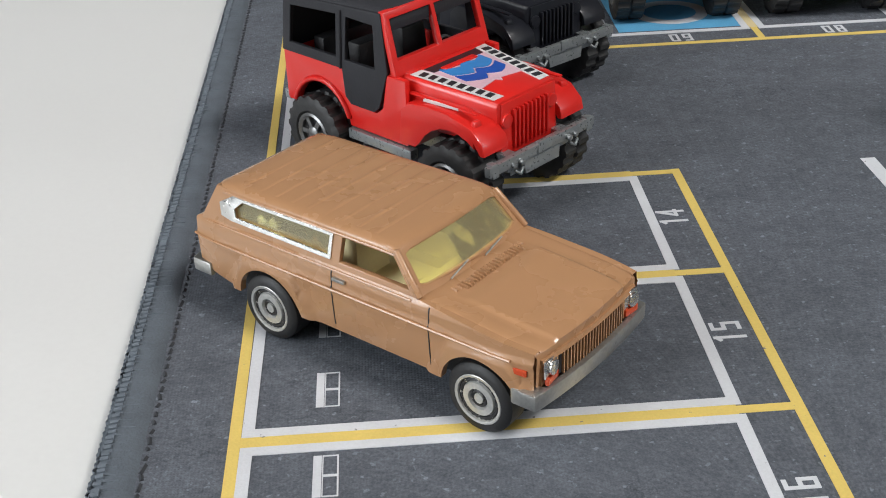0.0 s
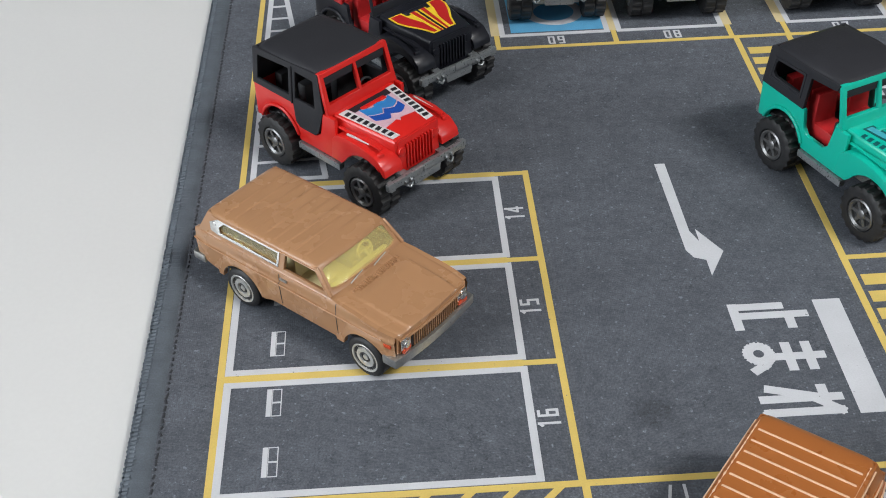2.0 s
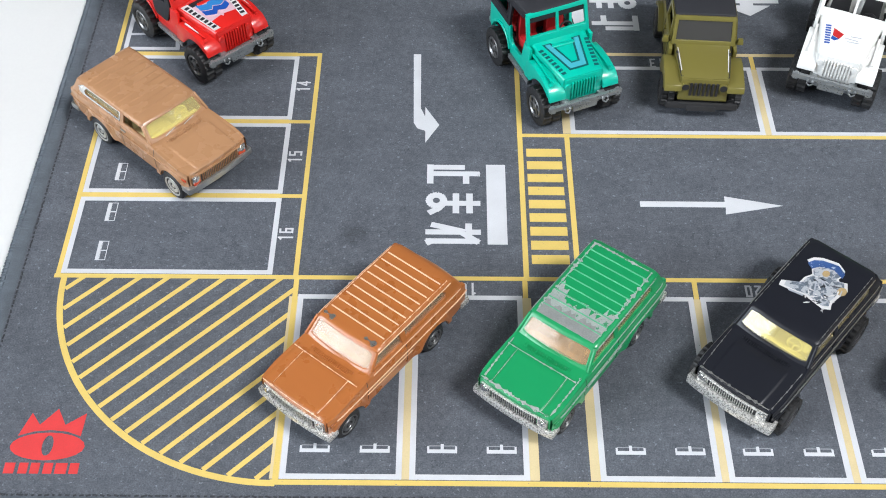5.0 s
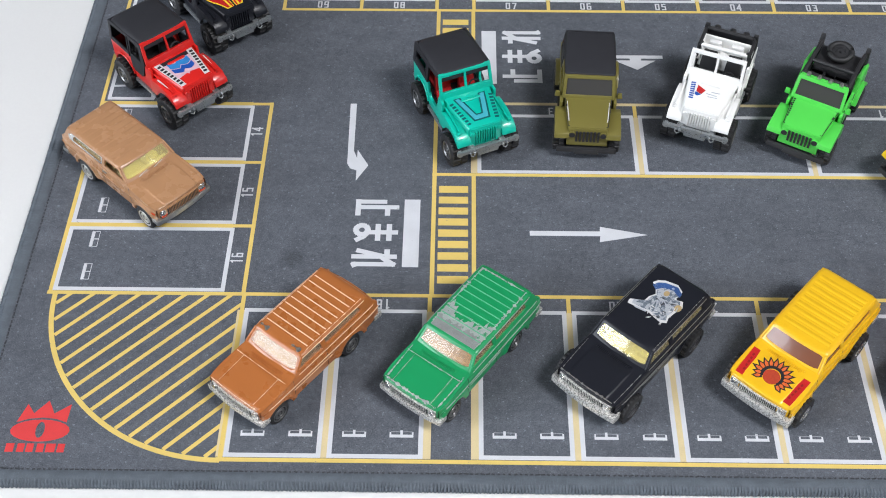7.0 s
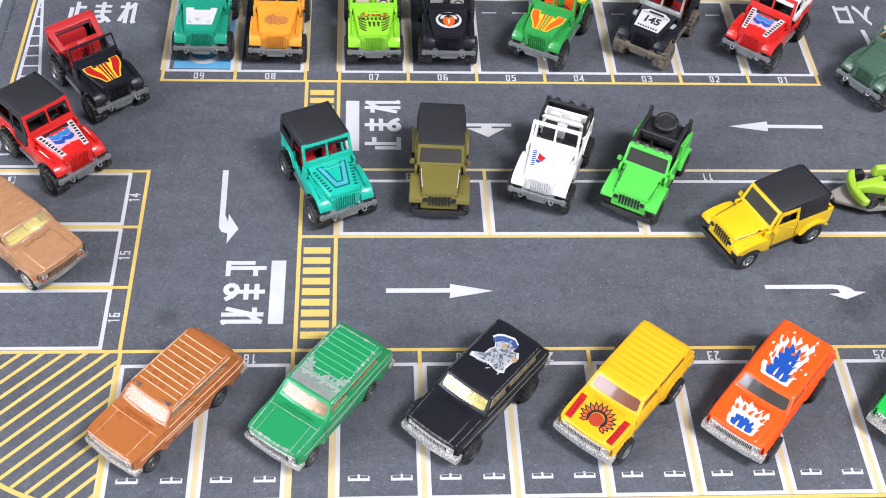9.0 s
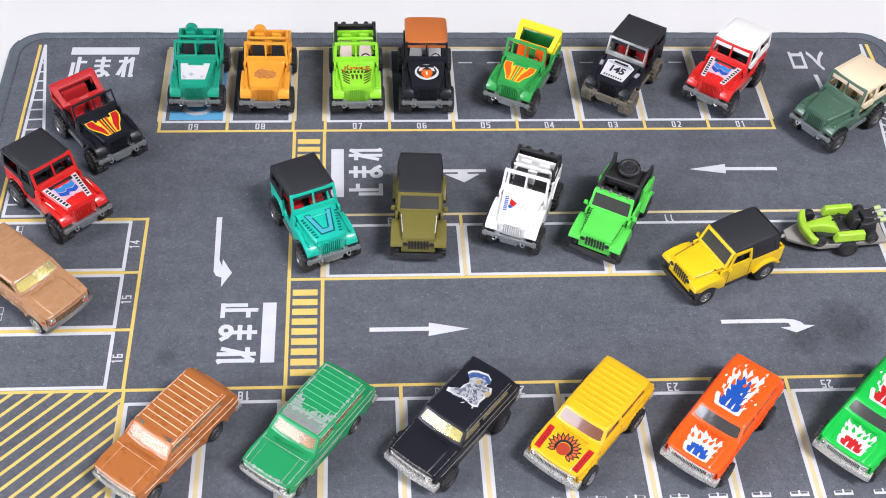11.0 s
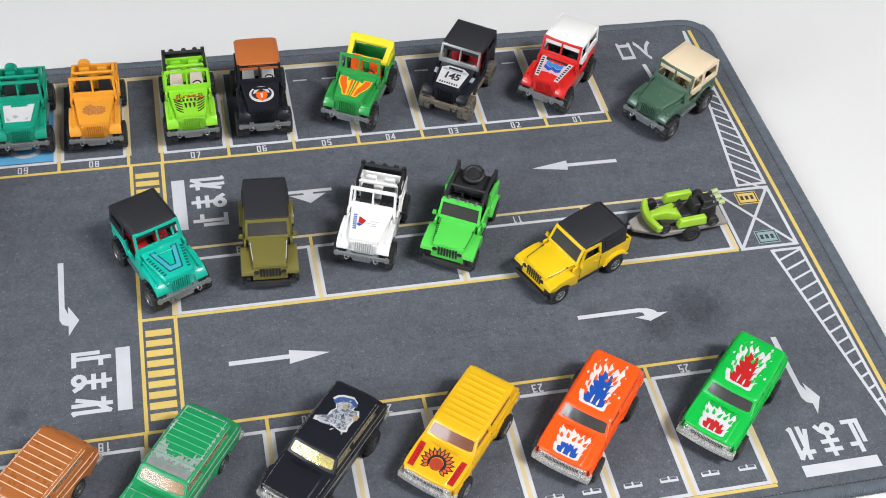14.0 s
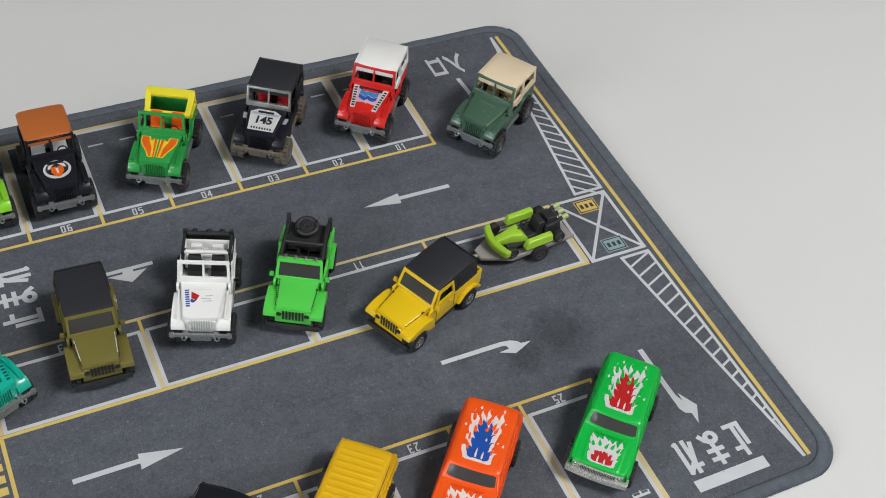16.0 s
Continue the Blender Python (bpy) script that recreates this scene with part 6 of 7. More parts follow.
def wagon_bumper(x0, x1, top=10.4, wide=15.8, bow=0.0045, foot=6.6):
    """A bar along the bowed end of the body, turned back round its corners."""
    def build(bm):
        d = 1 if x1 > x0 else -1
        ys = [wide * k / 10 for k in range(-10, 11)]
        out = [(x1 - d * bow * y * y * (1 if abs(y) < wide - 1.5 else 1.06), y) for y in ys]
        back = [(out[-1][0] - d * 4.5, wide), (out[-1][0] - d * 4.5, wide - 1.2)]
        ins = [(x0 - d * bow * y * y, y * (wide - 1.2) / wide) for y in ys[::-1]]
        front = [(out[0][0] - d * 4.5, -wide + 1.2), (out[0][0] - d * 4.5, -wide)]
        plate(bm, [out + back + ins + front], foot, top, flat)
    return build


def wagon_chassis(bm):
    box(bm, -41, 25.0, -11.0, 11.0, 4.8, 9.8)
    for x in AXLES:
        tube(bm, [(x, -13, 5.8), (x, 13, 5.8)], 1.2, 8)


def wagon(x, y, turn, paint_mat, label, window, inside, big=False, rib_mat=None, rib="soft", open_door=False, trim=None, tyre=(6.0, 4.8), rim=DISC_RIM, lift=0.0, bumper=WORN_PLATE, moulding_glint=None, grille=None):
    car = thing("toy_wagon", pose(x, y, lift * MM, 0, 0, turn), label, "toy car", "toy wagons on the mat")
    use("body", "wagon_body", wagon_body, paint_mat, car, 0, smooth=50)
    use("cabin", "wagon_cabin", wagon_cabin, paint_mat, car, 0.15)
    for name, key, build in wagon_panes():
        if open_door and "door_pane" in key:
            continue
        use(name, key, build, window, car, 0, "tinted plastic pane")
    use("grille", "wagon_grille", warped(wagon_grille, bowed), grille or bumper, car, 0, "slotted grille")
    use("bonnet_louvres", "wagon_vents", wagon_vents, paint_mat, car)
    use("grille_back", "wagon_grille_back", warped(wagon_grille_back, bowed), BLACK_PLASTIC, car)
    if big:
        use("front_bumper", "wagon_bumper_deep", wagon_bumper(28.0, 30.6, 11.4, 16.2, foot=7.5), bumper, car, 0.6, "worn bright metal bumper")
    else:
        use("front_bumper", "wagon_bumper_front", wagon_bumper(27.8, 29.8, 10.7, foot=7.9), bumper, car, 0.45, "worn bright metal bumper")
    use("rear_bumper", "wagon_bumper_rear", wagon_bumper(-45.0, -47.0, 9.6, 15.2, 0.0065, 7.0), bumper, car, 0.4, "worn bright metal bumper")
    use("chassis", "wagon_chassis", wagon_chassis, BLACK_PLASTIC, car, 0.2, "dark metal base")
    use("cabin_floor", "wagon_floor", lambda bm: box(bm, -38, 4.4, -11.5, 11.5, 10.2, 12.5), inside, car)
    use("dashboard", "wagon_dash", lambda bm: box(bm, 1.4, 4.8, -11.5, 11.5, 12, 17.8, (0.5, 0.2, 0.2)), inside, car, 0.4)
    for yy in (5.6, -5.6):
        use("seat", "jeep_seat", seat, inside, car, 0.5, "", shift(-5.6, yy * 1.2, 10.2))
    use("rear_seat", "jeep_rear_seat", rear_seat, inside, car, 0.5, "", shift(-20, 0, 10.6))
    use("steering_wheel", "steering_wheel", steering, inside, car, 0, "", shift(0.2, 5.6, 18.4))
    for s in (1, -1):
        use("headlamp", "wagon_lamp", lambda bm: (box(bm, 0, 0.5, -1.7, 1.7, -1.5, 1.5), tube(bm, [(0.4, 0, 0), (0.9, 0, 0), (1.1, 0, 0)], 1.25, 14)), CHROME, car, 0.15, "", shift(27.9, s * 11.3, 13.6, s * -6))
        use("turn_lamp", "wagon_turn", lambda bm: box(bm, 0, 0.7, -1.6, 1.6, -0.65, 0.65), RED_LENS if trim else bumper, car, 0.2, "", shift(28.0, s * 11.2, 11.6, s * -6))
        use("side_lamp", "wagon_side_lamp", lambda bm: box(bm, -1.2, 1.2, -0.35, 0.35, -0.5, 0.5), RED_LENS if trim else paint_mat, car, 0.12, "", shift(25.2, s * 14.8, 13.4, s * -4))
        use("door_handle", "wagon_handle", lambda bm: box(bm, -1.3, 1.3, -0.4, 0.4, -0.3, 0.3), paint_mat if not trim else ALLOY, car, 0.1, "", shift(-9.6, s * 15.05, 16.9))
        for x in (-11.35, 8.6):
            use("door_seam", f"wagon_seam_{x}_{s}", lambda bm: tube(bm, [(x, s * (flank(x, z) + 0.0), z) for z in (8.0, 10, 12, 14.3, 14.9, 15.4, 16.6, 17.6, 18.2)], 0.13, 5), BLACK_PLASTIC, car)
    # raised trim lines; where given a pale colour, it also paints the crease highlights
    for s in (1, -1):
        use("side_moulding", f"wagon_moulding_{s}", lambda bm: tube(bm, [(x, s * (flank(x, 14.9) + 0.02), 14.9) for x in [-44.0 + 2.34 * k for k in range(30)]], 0.24, 6), moulding_glint or paint_mat, car)
        if moulding_glint:
            use("sill_moulding", f"wagon_sill_{s}", lambda bm: tube(bm, [(x, s * (flank(x, 12.2) + 0.02), 12.2) for x in [-14.0 + 2.3 * k for k in range(11)]], 0.2, 6), moulding_glint, car)
        use("belt_moulding", f"wagon_belt_{s}", lambda bm: tube(bm, [(x, s * (flank(x, 18.2) + 0.02), 18.2) for x in [-41.0 + 2.3 * k for k in range(21)]], 0.2, 6), moulding_glint or paint_mat, car)
        use("drip_rail", f"wagon_drip_{s}", lambda bm: tube(bm, [(1.0, s * 13.05, 24.0), (-2, s * 13.25, 24.25), (-20, s * 13.3, 24.25), (-37.0, s * 13.2, 24.1)], 0.22, 6), moulding_glint or paint_mat, car)
    if rib_mat:
        for k in range(9):
            use("roof_rib", f"wagon_rib_{rib}_{k}", wagon_ribs(k, rib), rib_mat, car, 0.08)
    if trim:
        use("window_trim", "wagon_trim", wagon_trim, trim, car, 0.1, "silver window surround")
    if big:
        wheels(car, AXLES, 18.0, 6.9, 6.8, 18, 6, rim)
    else:
        wheels(car, AXLES, 15.9 if trim else 15.0, tyre[0], tyre[1], 0, 0, rim)
    return car


BARE = material("bare_worn_metal", (0.40, 0.44, 0.42), 0.5, 0.3, 0.25, 200, 1800, 0.2, 0, (0.06, 0.27, 0.13), 0.3, 500)


def roof_low(x, y):
    return 25.3


def hood_top(x, y):
    return wagon_skin(x, y) + 0.36


def worn_edge(car, path, width, skin, seed, mat):
    """Paint rubbed off along an edge: a ragged ribbon."""
    rng = random.Random(seed)
    left, right = [], []
    for (ax, ay), (bx, by) in zip(path, path[1:]):
        d = Vector((bx - ax, by - ay))
        n = max(4, int(d.length / 0.7))
        e = Vector((-d.y, d.x)).normalized()
        for k in range(n):
            p = Vector((ax, ay)) + d * ((k + rng.uniform(-.25, .25)) / n)
            w = width * rng.choice((0.12, 0.2, 0.35, 0.6, 1.0))
            left.append(tuple(p + e * w * rng.uniform(0.5, 1)))
            right.append(tuple(p - e * w * rng.uniform(0.5, 1)))
    decal(car, [left + right[::-1]], mat, skin, 0.14, name="worn_edge")


tan_paint = paint("tan_enamel", (0.40, 0.212, 0.105), None, 0, 0.27)
tan_wagon = wagon(-0.0534, 0.0634, 318.2, tan_paint, "tan brown toy estate wagon with amber windows and silver window trim", AMBER_GLASS, CREAM, rib_mat=tan_paint, open_door=True, trim=CHROME, bumper=ALLOY, grille=tan_paint)

for y in (-5.5, 3.5):
    bm = bmesh.new()
    tube(bm, [(6.9, y - 1.6, 18.95), (6.7, y + 1.0, 19.5), (6.5, y + 3.4, 19.9)], 0.16, 5)
    part("wiper", bm, ALLOY, tan_wagon)
copper_paint = paint("copper_enamel", (0.38, 0.125, 0.032), (0.66, 0.44, 0.28), 0.22, 0.28)
copper = wagon(0.0228, -0.0426, 232.0, copper_paint, "copper toy estate wagon with rubbed roof ribs", PALE_GLASS, CREAM, rib_mat=WORN_GOLD, rib="line", rim=DULL_RIM, tyre=(5.4, 4.4), moulding_glint=WORN_GOLD)
for s in (1, -1):
    worn_edge(copper, [(12.2, s * 9.7), (18, s * 9.7), (27.6, s * 9.7)], 0.2, hood_top, 20 + s, WORN_GOLD)
    worn_edge(copper, [(-2, s * 12.2), (-37, s * 12.2)], 0.3, roof_low, 24 + s, WORN_GOLD)
worn_edge(copper, [(11.9, -14.0), (12.0, 0), (11.9, 14.0)], 0.3, hood_top, 27, WORN_GOLD)
worn_edge(copper, [(27.7, -13.4), (28.1, 0), (27.7, 13.4)], 0.4, hood_top, 29, WORN_GOLD)
for y0, y1 in ((-11.6, -6.5), (6.0, 11.8)):
    worn_edge(copper, [(-0.9, y0), (-0.9, y1)], 1.5, roof_skin, 28, ALLOY)

worn_green = paint("worn_green_enamel", (0.008, 0.26, 0.085), (0.36, 0.42, 0.38), 0.26, 0.38, 420)
green_wagon = wagon(0.0933, -0.0407, 233.5, worn_green, "green toy estate wagon with badly worn paint", PALE_GLASS, CREAM, rib_mat=material("pale_green_rib", (0.10, 0.42, 0.22), 0.4, 0, 0.2, 300, 2000, 0.1), rib="line", rim=DULL_RIM, tyre=(5.4, 4.4), moulding_glint=BARE)
rng = random.Random(11)
edge = [(-0.2, -11.2), (-0.2, 11.2)]
edge += [(-8.4 - 3.4 * rng.random() - (6.0 * rng.random() if abs(yy) > 7 else 0), yy) for yy in [11.2 - 22.4 * k / 28 for k in range(29)]]
decal(green_wagon, [edge], BARE, roof_skin, 0.06, "bare metal where paint is worn off")
GREY_BARE = material("bare_grey_metal", (0.30, 0.31, 0.30), 0.5, 0.3, 0.3, 200, 1800, 0.2)
decal(green_wagon, [[(-0.25, -11.0), (-0.25, 11.0)] + [(-4.6 - 2.6 * rng.random(), 11.0 - 22.0 * k / 22) for k in range(23)]], GREY_BARE, roof_skin, 0.12, "bare metal where paint is worn off")

for s in (1, -1):
    worn_edge(green_wagon, [(-2, s * 11.2), (-18, s * 11.3), (-38, s * 11.2)], 1.3, lambda a, b: 25.4, 30 + s, BARE)
    worn_edge(green_wagon, [(12.2, s * 9.7), (18, s * 9.7), (27.6, s * 9.7)], 0.22, hood_top, 33 + s, BARE)
    worn_edge(green_wagon, [(9, s * 13.4), (18, s * 13.2), (27, s * 12.8)], 0.55, wagon_skin, 36 + s, BARE)
worn_edge(green_wagon, [(-37.2, -11), (-37.2, 11)], 1.0, lambda a, b: 25.36, 41, BARE)
worn_edge(green_wagon, [(-11, -10), (-12, 0), (-11, 10)], 1.0, roof_skin, 42, BARE)
worn_edge(green_wagon, [(27.2, -13.4), (27.6, 0), (27.2, 13.4)], 1.0, hood_top, 43, BARE)
worn_edge(green_wagon, [(11.9, -13.6), (12.0, 0), (11.9, 13.6)], 0.45, hood_top, 44, BARE)

black_wagon = wagon(0.1662, -0.0380, 228.9, BLACK_PAINT, "black toy estate wagon with a silver roof sticker and big wheels", AMBER_GLASS, CREAM, big=True, rim=BLACK_RIM, moulding_glint=ALLOY)
blob = [(-27.1, -8.6), (-29.8, -7.3), (-31.8, -4.6), (-33.5, 1.4), (-31.4, 5.2), (-29.0, 5.9), (-26.6, 5.2), (-25.6, 6.0), (-26.8, 8.8), (-23.4, 10.8), (-19.8, 9.8), (-14.5, 9.2), (-11.7, 10.2), (-10.0, 7.8),
        (-10.6, 3.6), (-11.4, -0.3), (-10.4, -3.6), (-9.4, -10.4), (-12.0, -10.9), (-15.6, -5.2), (-19.0, -5.0), (-22.1, -3.5), (-25.4, -5.7)]
blob = [(-22.4 + (x + 20.5) * 0.9, 0.2 + (y - 1.0) * 0.9) for x, y in blob]
mx, my = -22.4, 0.2
decal(black_wagon, [blob], DECAL_WHITE, roof_skin, 0.10, "worn silver and white sticker")
decal(black_wagon, [[(mx + (x - mx) * 0.9, my + (y - my) * 0.86) for x, y in blob]], material("mottled_silver_sticker", (0.15, 0.18, 0.22), 0.4, 0.1, 0.6, 500, 1500, 0.1, 0, (0.40, 0.42, 0.45), 0.38, 520), roof_skin, 0.16)
decal(black_wagon, [[(-27.2, -7.6), (-29.6, -6.5), (-31.4, -4.2), (-32.9, 1.4), (-31.0, 4.6), (-28.8, 4.8), (-30.2, 0.8), (-28.2, -3.7), (-25.8, -5.2)]], material("faded_blue_sticker", (0.035, 0.085, 0.24), 0.4, 0, 0.3, 300, 2500, 0, 0, (0.3, 0.35, 0.45), 0.27, 500), roof_skin, 0.22)
for pts in ([(-25, -3), (-22, 3.6), (-21.6, 3.2), (-24.6, -3.2)], [(-13, -6.5), (-14, -1.5), (-13.4, -1.5), (-12.4, -6.5)], [(-20, 7), (-14, 5.5), (-14, 4.9), (-20, 6.4)], [(-22, -1), (-16, 1.5), (-16, 0.9), (-22, -1.6)], [(-24, 7.6), (-21.5, 8.2), (-21.5, 7.7), (-24, 7.2)]):
    decal(black_wagon, [pts], DECAL_GREY, roof_skin, 0.22)
rng = random.Random(23)
for k in range(26):
    # scuffed pale and dark flecks of the sticker's print
    x, y = rng.uniform(-24.5, -11.5), rng.uniform(-2.5, 7.0)
    a, n = rng.uniform(0, 3.14), rng.uniform(0.8, 1.9)
    c, sn = math.cos(a), math.sin(a)
    decal(black_wagon, [[(x - c * n, y - sn * n), (x + sn * .28, y - c * .28), (x + c * n, y + sn * n), (x - sn * .28, y + c * .28)]], (DECAL_WHITE, DECAL_WHITE, DECAL_BLACK)[k % 3], roof_skin, 0.22, name="decal_fleck")
tan_print = material("faded_tan_print", (0.42, 0.30, 0.14), 0.4, 0, 0.3, 400, 2500)
decal(black_wagon, [disc(-23.6, 7.6, 1.9, 1.5)], tan_print, roof_skin, 0.2)
decal(black_wagon, [disc(-27.0, -0.4, 1.5, 1.2)], tan_print, roof_skin, 0.2)
worn_edge(black_wagon, [(27.4, -13.4), (27.8, 0), (27.4, 13.4)], 0.7, hood_top, 5, ALLOY)
for s in (1, -1):
    worn_edge(black_wagon, [(-1, s * 12.2), (-18, s * 12.2), (-37, s * 12.2)], 0.25, roof_low, 6 + s, ALLOY)
    worn_edge(black_wagon, [(9, s * 13.6), (18, s * 13.4), (27, s * 13.0)], 0.3, wagon_skin, 9 + s, ALLOY)

sun_paint = paint("sunflower_enamel", (0.74, 0.43, 0.010), (0.55, 0.5, 0.4), 0.19, 0.3)
sun_wagon = wagon(0.2364, -0.0391, 228.6, sun_paint, "yellow toy estate wagon with a red feather print and big wheels", BROWN_GLASS, material("brown_interior", (0.2, 0.08, 0.04), 0.5, 0, 0.1), big=True, rib_mat=sun_paint, rib="wide", rim=CHROME)
hs = hood_top
FAN_RED = material("orange_red_feather", (0.62, 0.13, 0.03), 0.4, 0, 0.2, 500, 2500)
for k in range(15):
    t = radians(-122 + 244 * k / 14)
    c, sn = math.cos(t), math.sin(t)
    r0, r1 = 3.9, 9.6 if 1 < k < 13 else 8.2
    cx = 19.4
    pet = [(cx - c * r0 - sn * .8, sn * r0 - c * .8), (cx - c * (r0 + r1) / 2 - sn * 1.2, sn * (r0 + r1) / 2 - c * 1.2), (cx - c * r1, sn * r1), (cx - c * (r0 + r1) / 2 + sn * 1.2, sn * (r0 + r1) / 2 + c * 1.2), (cx - c * r0 + sn * .8, sn * r0 + c * .8)]
    mid = (sum(p[0] for p in pet) / 5, sum(p[1] for p in pet) / 5)
    decal(sun_wagon, [pet], DECAL_BLACK, hs, 0.10)
    decal(sun_wagon, [[(mid[0] + (px - mid[0]) * .62, mid[1] + (py - mid[1]) * .56) for px, py in pet]], FAN_RED, hs, 0.18)
band = [(19 - 4.8 * math.cos(radians(a)), 4.8 * math.sin(radians(a))) for a in range(-125, 126, 10)] + [(19 - 3.5 * math.cos(radians(a)), 3.5 * math.sin(radians(a))) for a in range(125, -126, -10)]
decal(sun_wagon, [band], DECAL_BLACK, hs, 0.22, "red and black feather fan print")
decal(sun_wagon, [disc(19.6, 0, 3.5, 3.5)], material("brick_red_decal", (0.42, 0.05, 0.02), 0.4, 0, 0.25, 600, 2500), hs, 0.24)
for s in (1, -1):
    decal(sun_wagon, [[(11.5, s * 13.4), (11.5, s * 10.4), (26.0, s * 8.6), (26.0, s * 12.9)]], DECAL_RED, wagon_skin, 0.12, "red print panel")
    bars(sun_wagon, 14, 24, (s * 11.6, s * 10.6), 5, material("dark_red_print", (0.25, 0.01, 0.01), 0.4, 0, 0.1), wagon_skin, 0.9, 0.2)


FLAME_WHITE = material("pinkish_white_print", (0.78, 0.64, 0.60), 0.35, 0, 0.08, 200, 2500)


def flames(car, body, pale, core):
    """A pale-edged flame on roof and bonnet with a coloured heart."""
    for loops, mat, skin, lift in (
            (flame(-36.0, -3.0, 10.4, 7.0, 4, 5, 3, 2.4), pale, roof_skin, 0.10),
            (flame(-30.0, -4.6, 4.4, 5.2, 4, 3, 5, 2.6, True), core, roof_skin, 0.18),
            (flame(9.4, 25.8, 11.0, 6.8, 3, 6, 8, 1.6, True), pale, hood_top, 0.10),
            (flame(18.4, 25.0, 6.0, 5.2, 2, 5, 2, 1.0, True), core, hood_top, 0.18)):
        decal(car, [loops], mat, skin, lift, "flame print")
    for skin, drops in ((roof_skin, ((-27, 7.4, 4.2), (-24.5, 3.6, 3.6), (-27.5, 0.4, 4.6), (-25.5, -3.4, 4.0), (-28, -7.0, 4.6), (-19.5, 8.2, 3.4), (-18.5, -8.4, 3.6), (-12.5, 6.6, 2.6), (-11.5, -6.8, 2.6), (-22, 0.6, 2.4), (-20.5, -4.6, 3.0), (-22.5, 5.0, 3.0))), (hood_top, ((16.0, 6.4, 2.2), (15.0, 3.2, 2.6), (15.6, 0.2, 2.6), (15.0, -3.0, 2.6), (16.2, -6.2, 2.2)))):
        for x, y, n in drops:
            # the body colour shows between the tongues
            b = 0.5 if y > 0 else -0.5
            decal(car, [curve((x - n * .9, y + b * 2), (x, y - 1.3), (x + n * .45, y - 1.6), (x + n * .6, y), 5) + curve((x + n * .6, y), (x + n * .4, y + 1.2), (x - n * .1, y + 0.7), (x - n * .9, y + b * 2), 5)],
                  body, skin, 0.24)
    for skin, drops in ((roof_skin, ((-6.3, 2.2, 3.2), (-7.0, -1.1, 4.2), (-16.0, 1.8, 1.3))), (hood_top, ((24.5, 1.6, 2.1), (24.2, -2.0, 2.6)))):
        for x, y, n in drops:
            decal(car, [curve((x - n * .9, y), (x - n * .3, y - 0.7), (x + n * .6, y - 0.8), (x + n * .6, y), 5) + curve((x + n * .6, y), (x + n * .6, y + 0.7), (x - n * .1, y + 0.4), (x - n * .9, y), 5)], pale, skin, 0.24)
    for s in (1, -1):
        for x, y, n in ((-9.5, 6.0, 2.6), (-15.5, 6.8, 3.2)):
            decal(car, [curve((x - n, y * s), (x, (y - 0.9) * s), (x + n * .6, (y - 0.9) * s), (x + n * .6, y * s), 5) + curve((x + n * .6, y * s), (x + n * .3, (y + 0.8) * s), (x - n * .2, (y + 0.5) * s), (x - n, y * s), 5)], body, roof_skin, 0.24)
    for a, b in ((-35.5, 6.2), (-34.0, -5.4), (-22, -10.4), (-15, 10.4)):
        decal(car, [[(a + 0.9, b), (a + 0.4, b + 0.7), (a - 1.4, b + 0.3), (a + 0.2, b - 0.6)]], pale, roof_skin, 0.1)


DARK_IN = material("dark_interior", (0.03, 0.03, 0.03), 0.5, 0, 0.1)
hot_paint = paint("orange_red_enamel", (0.87, 0.095, 0.008), (0.7, 0.4, 0.3), 0.18, 0.3)
hot_wagon = wagon(0.3058, -0.0394, 228.8, hot_paint, "orange-red toy estate wagon with white and blue flames", SMOKE_GLASS, DARK_IN, big=True, rim=BLACK_RIM)
flames(hot_wagon, hot_paint, FLAME_WHITE, DECAL_BLUE)
leaf_paint = paint("leaf_green_enamel", (0.004, 0.44, 0.055), (0.3, 0.5, 0.35), 0.18, 0.3)
leaf_wagon = wagon(0.3864, -0.0390, 224.4, leaf_paint, "bright green toy estate wagon with white and red flames", SMOKE_GLASS, DARK_IN, big=True, rim=BLACK_RIM)
flames(leaf_wagon, leaf_paint, DECAL_WHITE, DECAL_RED)

# ---- flat trailer with a lime kart standing on it
TRAILER_TURN = 185.0
trailer = thing("toy_trailer", pose(0.4075, 0.1010, 0, 0, 0, TRAILER_TURN), "small grey plastic toy trailer hitched to a yellow jeep", "toy trailer")
pale_grey = material("pale_grey_plastic", (0.33, 0.31, 0.29), 0.5, 0, 0.08, 120, 1500, 0.08)
bm = bmesh.new()
plate(bm, [[(-29, -11.5), (14, -12), (31, -3.5), (31, 3.5), (14, 12), (-29, 11.5)]], 5.4, 7.6, flat)
tube(bm, [(30, 0, 6.2), (42, 0, 6.4)], 1.3, 8)
part("bed", bm, pale_grey, trailer, bevel=0.4)
for s in (1, -1):
    bm = bmesh.new()
    box(bm, -29, 13, s * 11.6 - 0.5, s * 11.6 + 0.5, 7.2, 8.8)
    part("side_rail", bm, pale_grey, trailer, bevel=0.2)
wheels(trailer, (-4.0,), 15.2, 5.6, 3.4, 0, 6, BLACK_RIM)

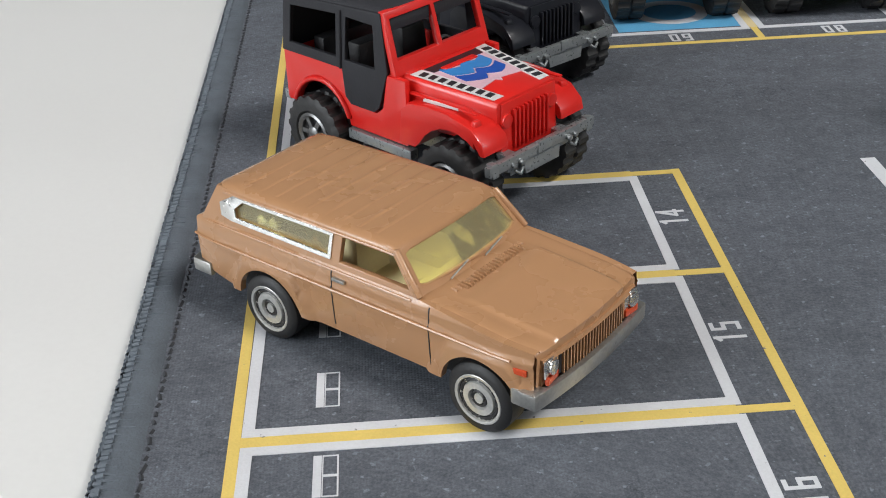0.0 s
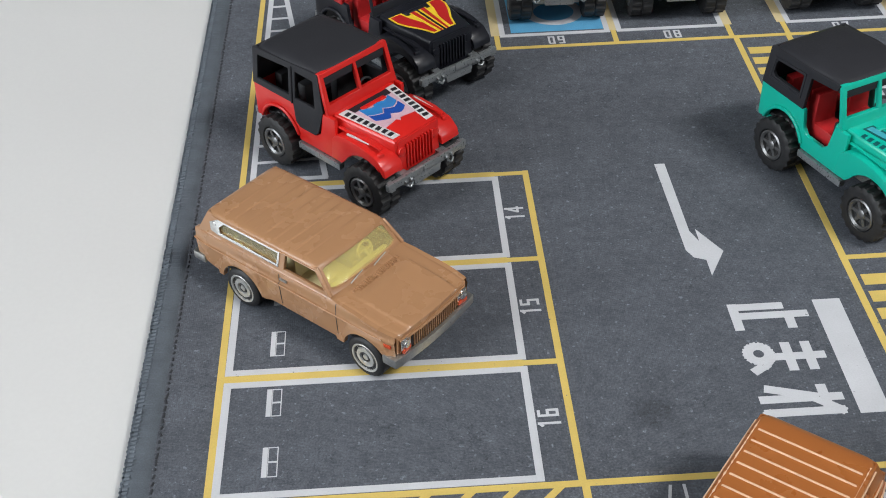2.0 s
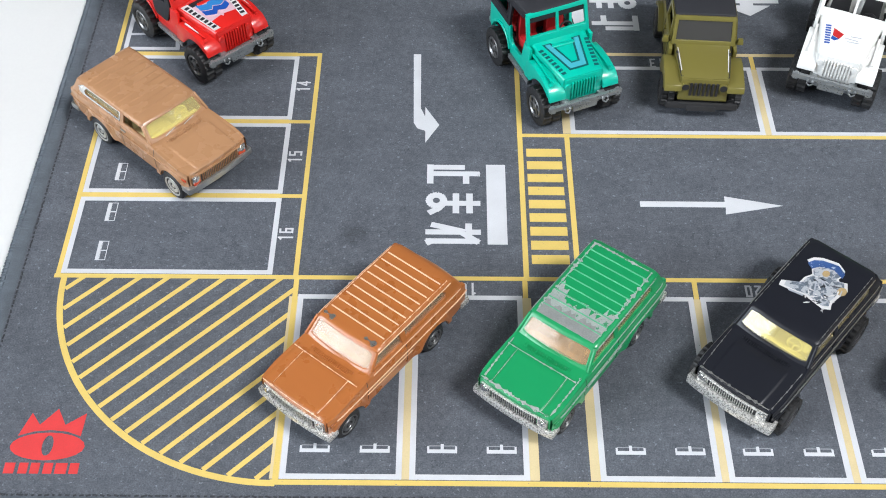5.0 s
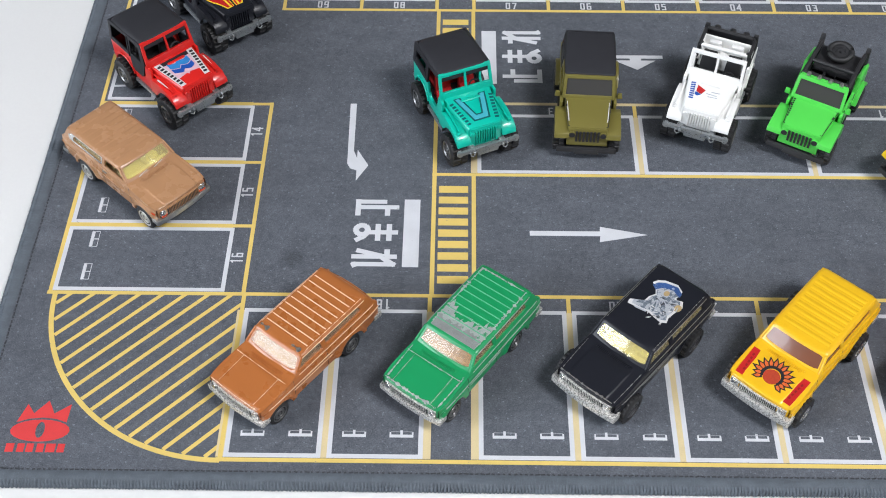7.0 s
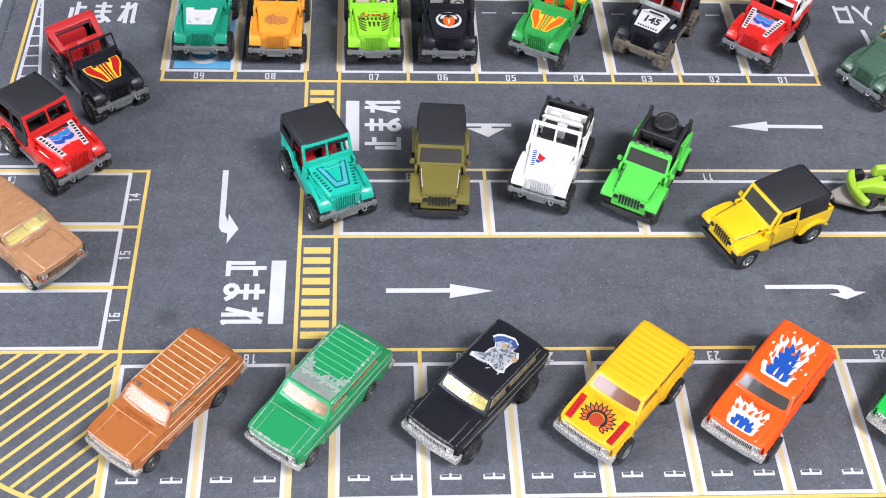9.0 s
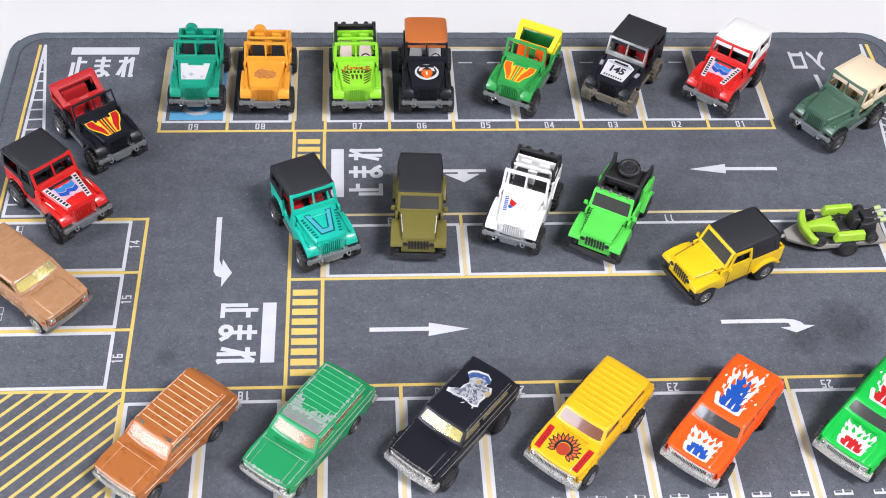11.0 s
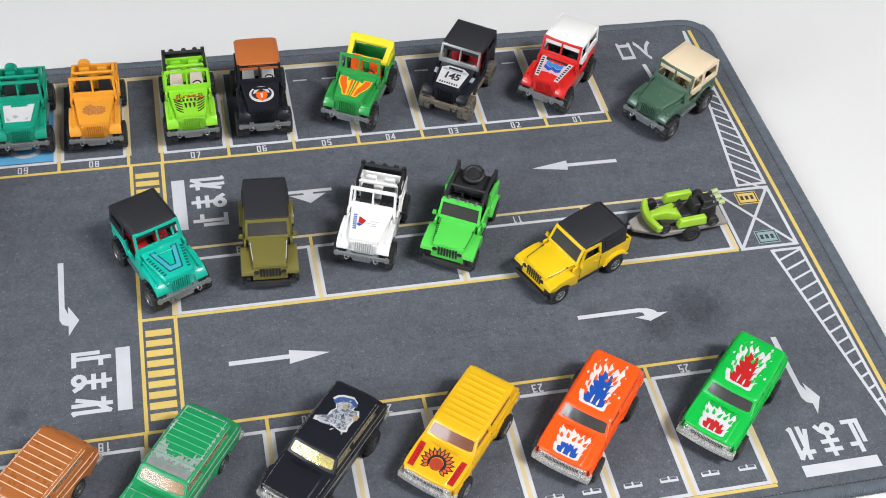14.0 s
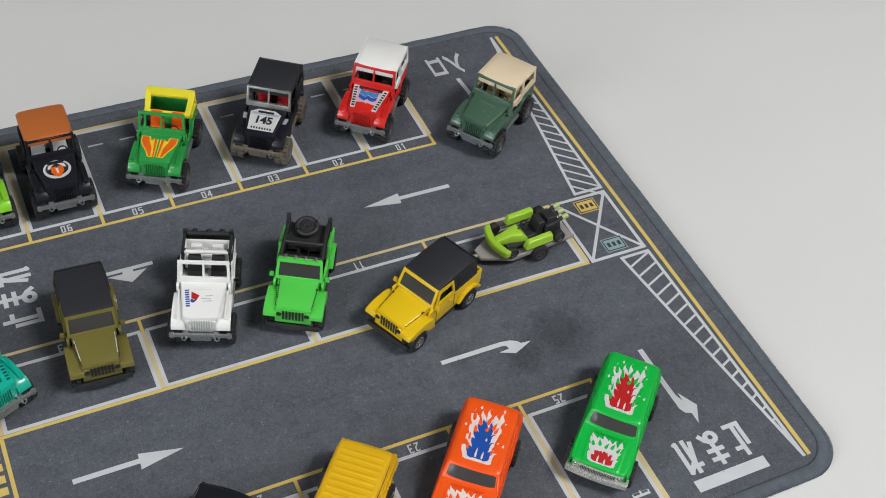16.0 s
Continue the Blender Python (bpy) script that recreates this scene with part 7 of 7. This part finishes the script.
LIME = material("lime_plastic", (0.36, 0.62, 0.04), 0.4, 0, 0.06, 120, 1500, 0.03, 0.3)
quad = thing("toy_quad_bike", pose(0.4062, 0.1010, 7.7 * MM, 0, 0, TRAILER_TURN) @ Matrix.Scale(1.04, 4), "lime green toy kart with black engine on a trailer", "toy vehicle")
bm = bmesh.new()
bow = [(21 - 0.025 * yy * yy, yy) for yy in range(-12, 13, 3)] + [(16.5 - 0.02 * yy * yy, yy) for yy in range(12, -13, -3)]
plate(bm, [bow], 2.2, 6.8, flat)
part("front_bumper", bm, LIME, quad, bevel=0.9)
bm = bmesh.new()
loft(bm, [hood_ring(17.5, 2.2, 3, 7.0, 0.8), hood_ring(9, 3.0, 3, 8.6, 0.8), hood_ring(2, 5.0, 2.6, 8.2, 0.8), hood_ring(-1, 5.2, 2.4, 5.0, 0.8)])
part("nose", bm, LIME, quad)
for s in (1, -1):
    bm = bmesh.new()
    box(bm, -14, 4.5, s * 10.4 - 2.3, s * 10.4 + 2.3, 3.4, 9.0, (0.9, 1.6, 0.6))
    part("side_pod", bm, LIME, quad, bevel=0.7)
bm = bmesh.new()
box(bm, -14, 12, -7, 7, 1.0, 3.0)
tube(bm, [(15, -9, 3.8), (15, 9, 3.8)], 0.7, 8)
part("frame", bm, BLACK_PLASTIC, quad)
bm = bmesh.new()
box(bm, -8, 0.5, -4.6, 4.6, 2.6, 4.6)
box(bm, -11, -7.4, -4.8, 4.8, 2.6, 12.0, (-1.5, 1.0, 0.7))
part("seat", bm, BLACK_PLASTIC, quad, bevel=0.6)
bm = bmesh.new()
box(bm, -23, -12, -6.5, 6.5, 2.6, 9.0, (1, 1, 1))
box(bm, -21, -14, -4, 4, 8.8, 12.5, (0.6, 0.6, 0.6))
for yy in (-4.5, 0, 4.5):
    tube(bm, [(-18, yy, 8), (-24, yy, 11)], 1.2, 8)
part("engine", bm, BLACK_PLASTIC, quad, bevel=0.3)
bm = bmesh.new()
for yy in (-4.6, 0, 4.6):
    tube(bm, [(-23.5, yy, 10.8), (-27.0, yy, 11.6)], 1.5, 10)
part("exhaust", bm, material("pale_lime_plastic", (0.42, 0.5, 0.2), 0.4, 0, 0.1), quad, "pale green exhaust tips")
use("steering_wheel", "steering_wheel", steering, BLACK_PLASTIC, quad, 0, "", shift(-0.5, 0, 10.4))
for x, w, outer in ((12.2, 4.0, 12.0), (-18.5, 5.0, 12.6)):
    for s in (1, -1):
        tyre = use("wheel", f"tyre_3.6_{w}_0", tyre_build(3.6, w, 0), RUBBER, quad, 0, "small black slick wheel", shift(x, s * (outer - w / 2), 3.6, 0 if s > 0 else 180))
        use("rim", f"rim_3.6_{w}_5", rim_build(3.6, w, 5), BLACK_RIM, tyre)
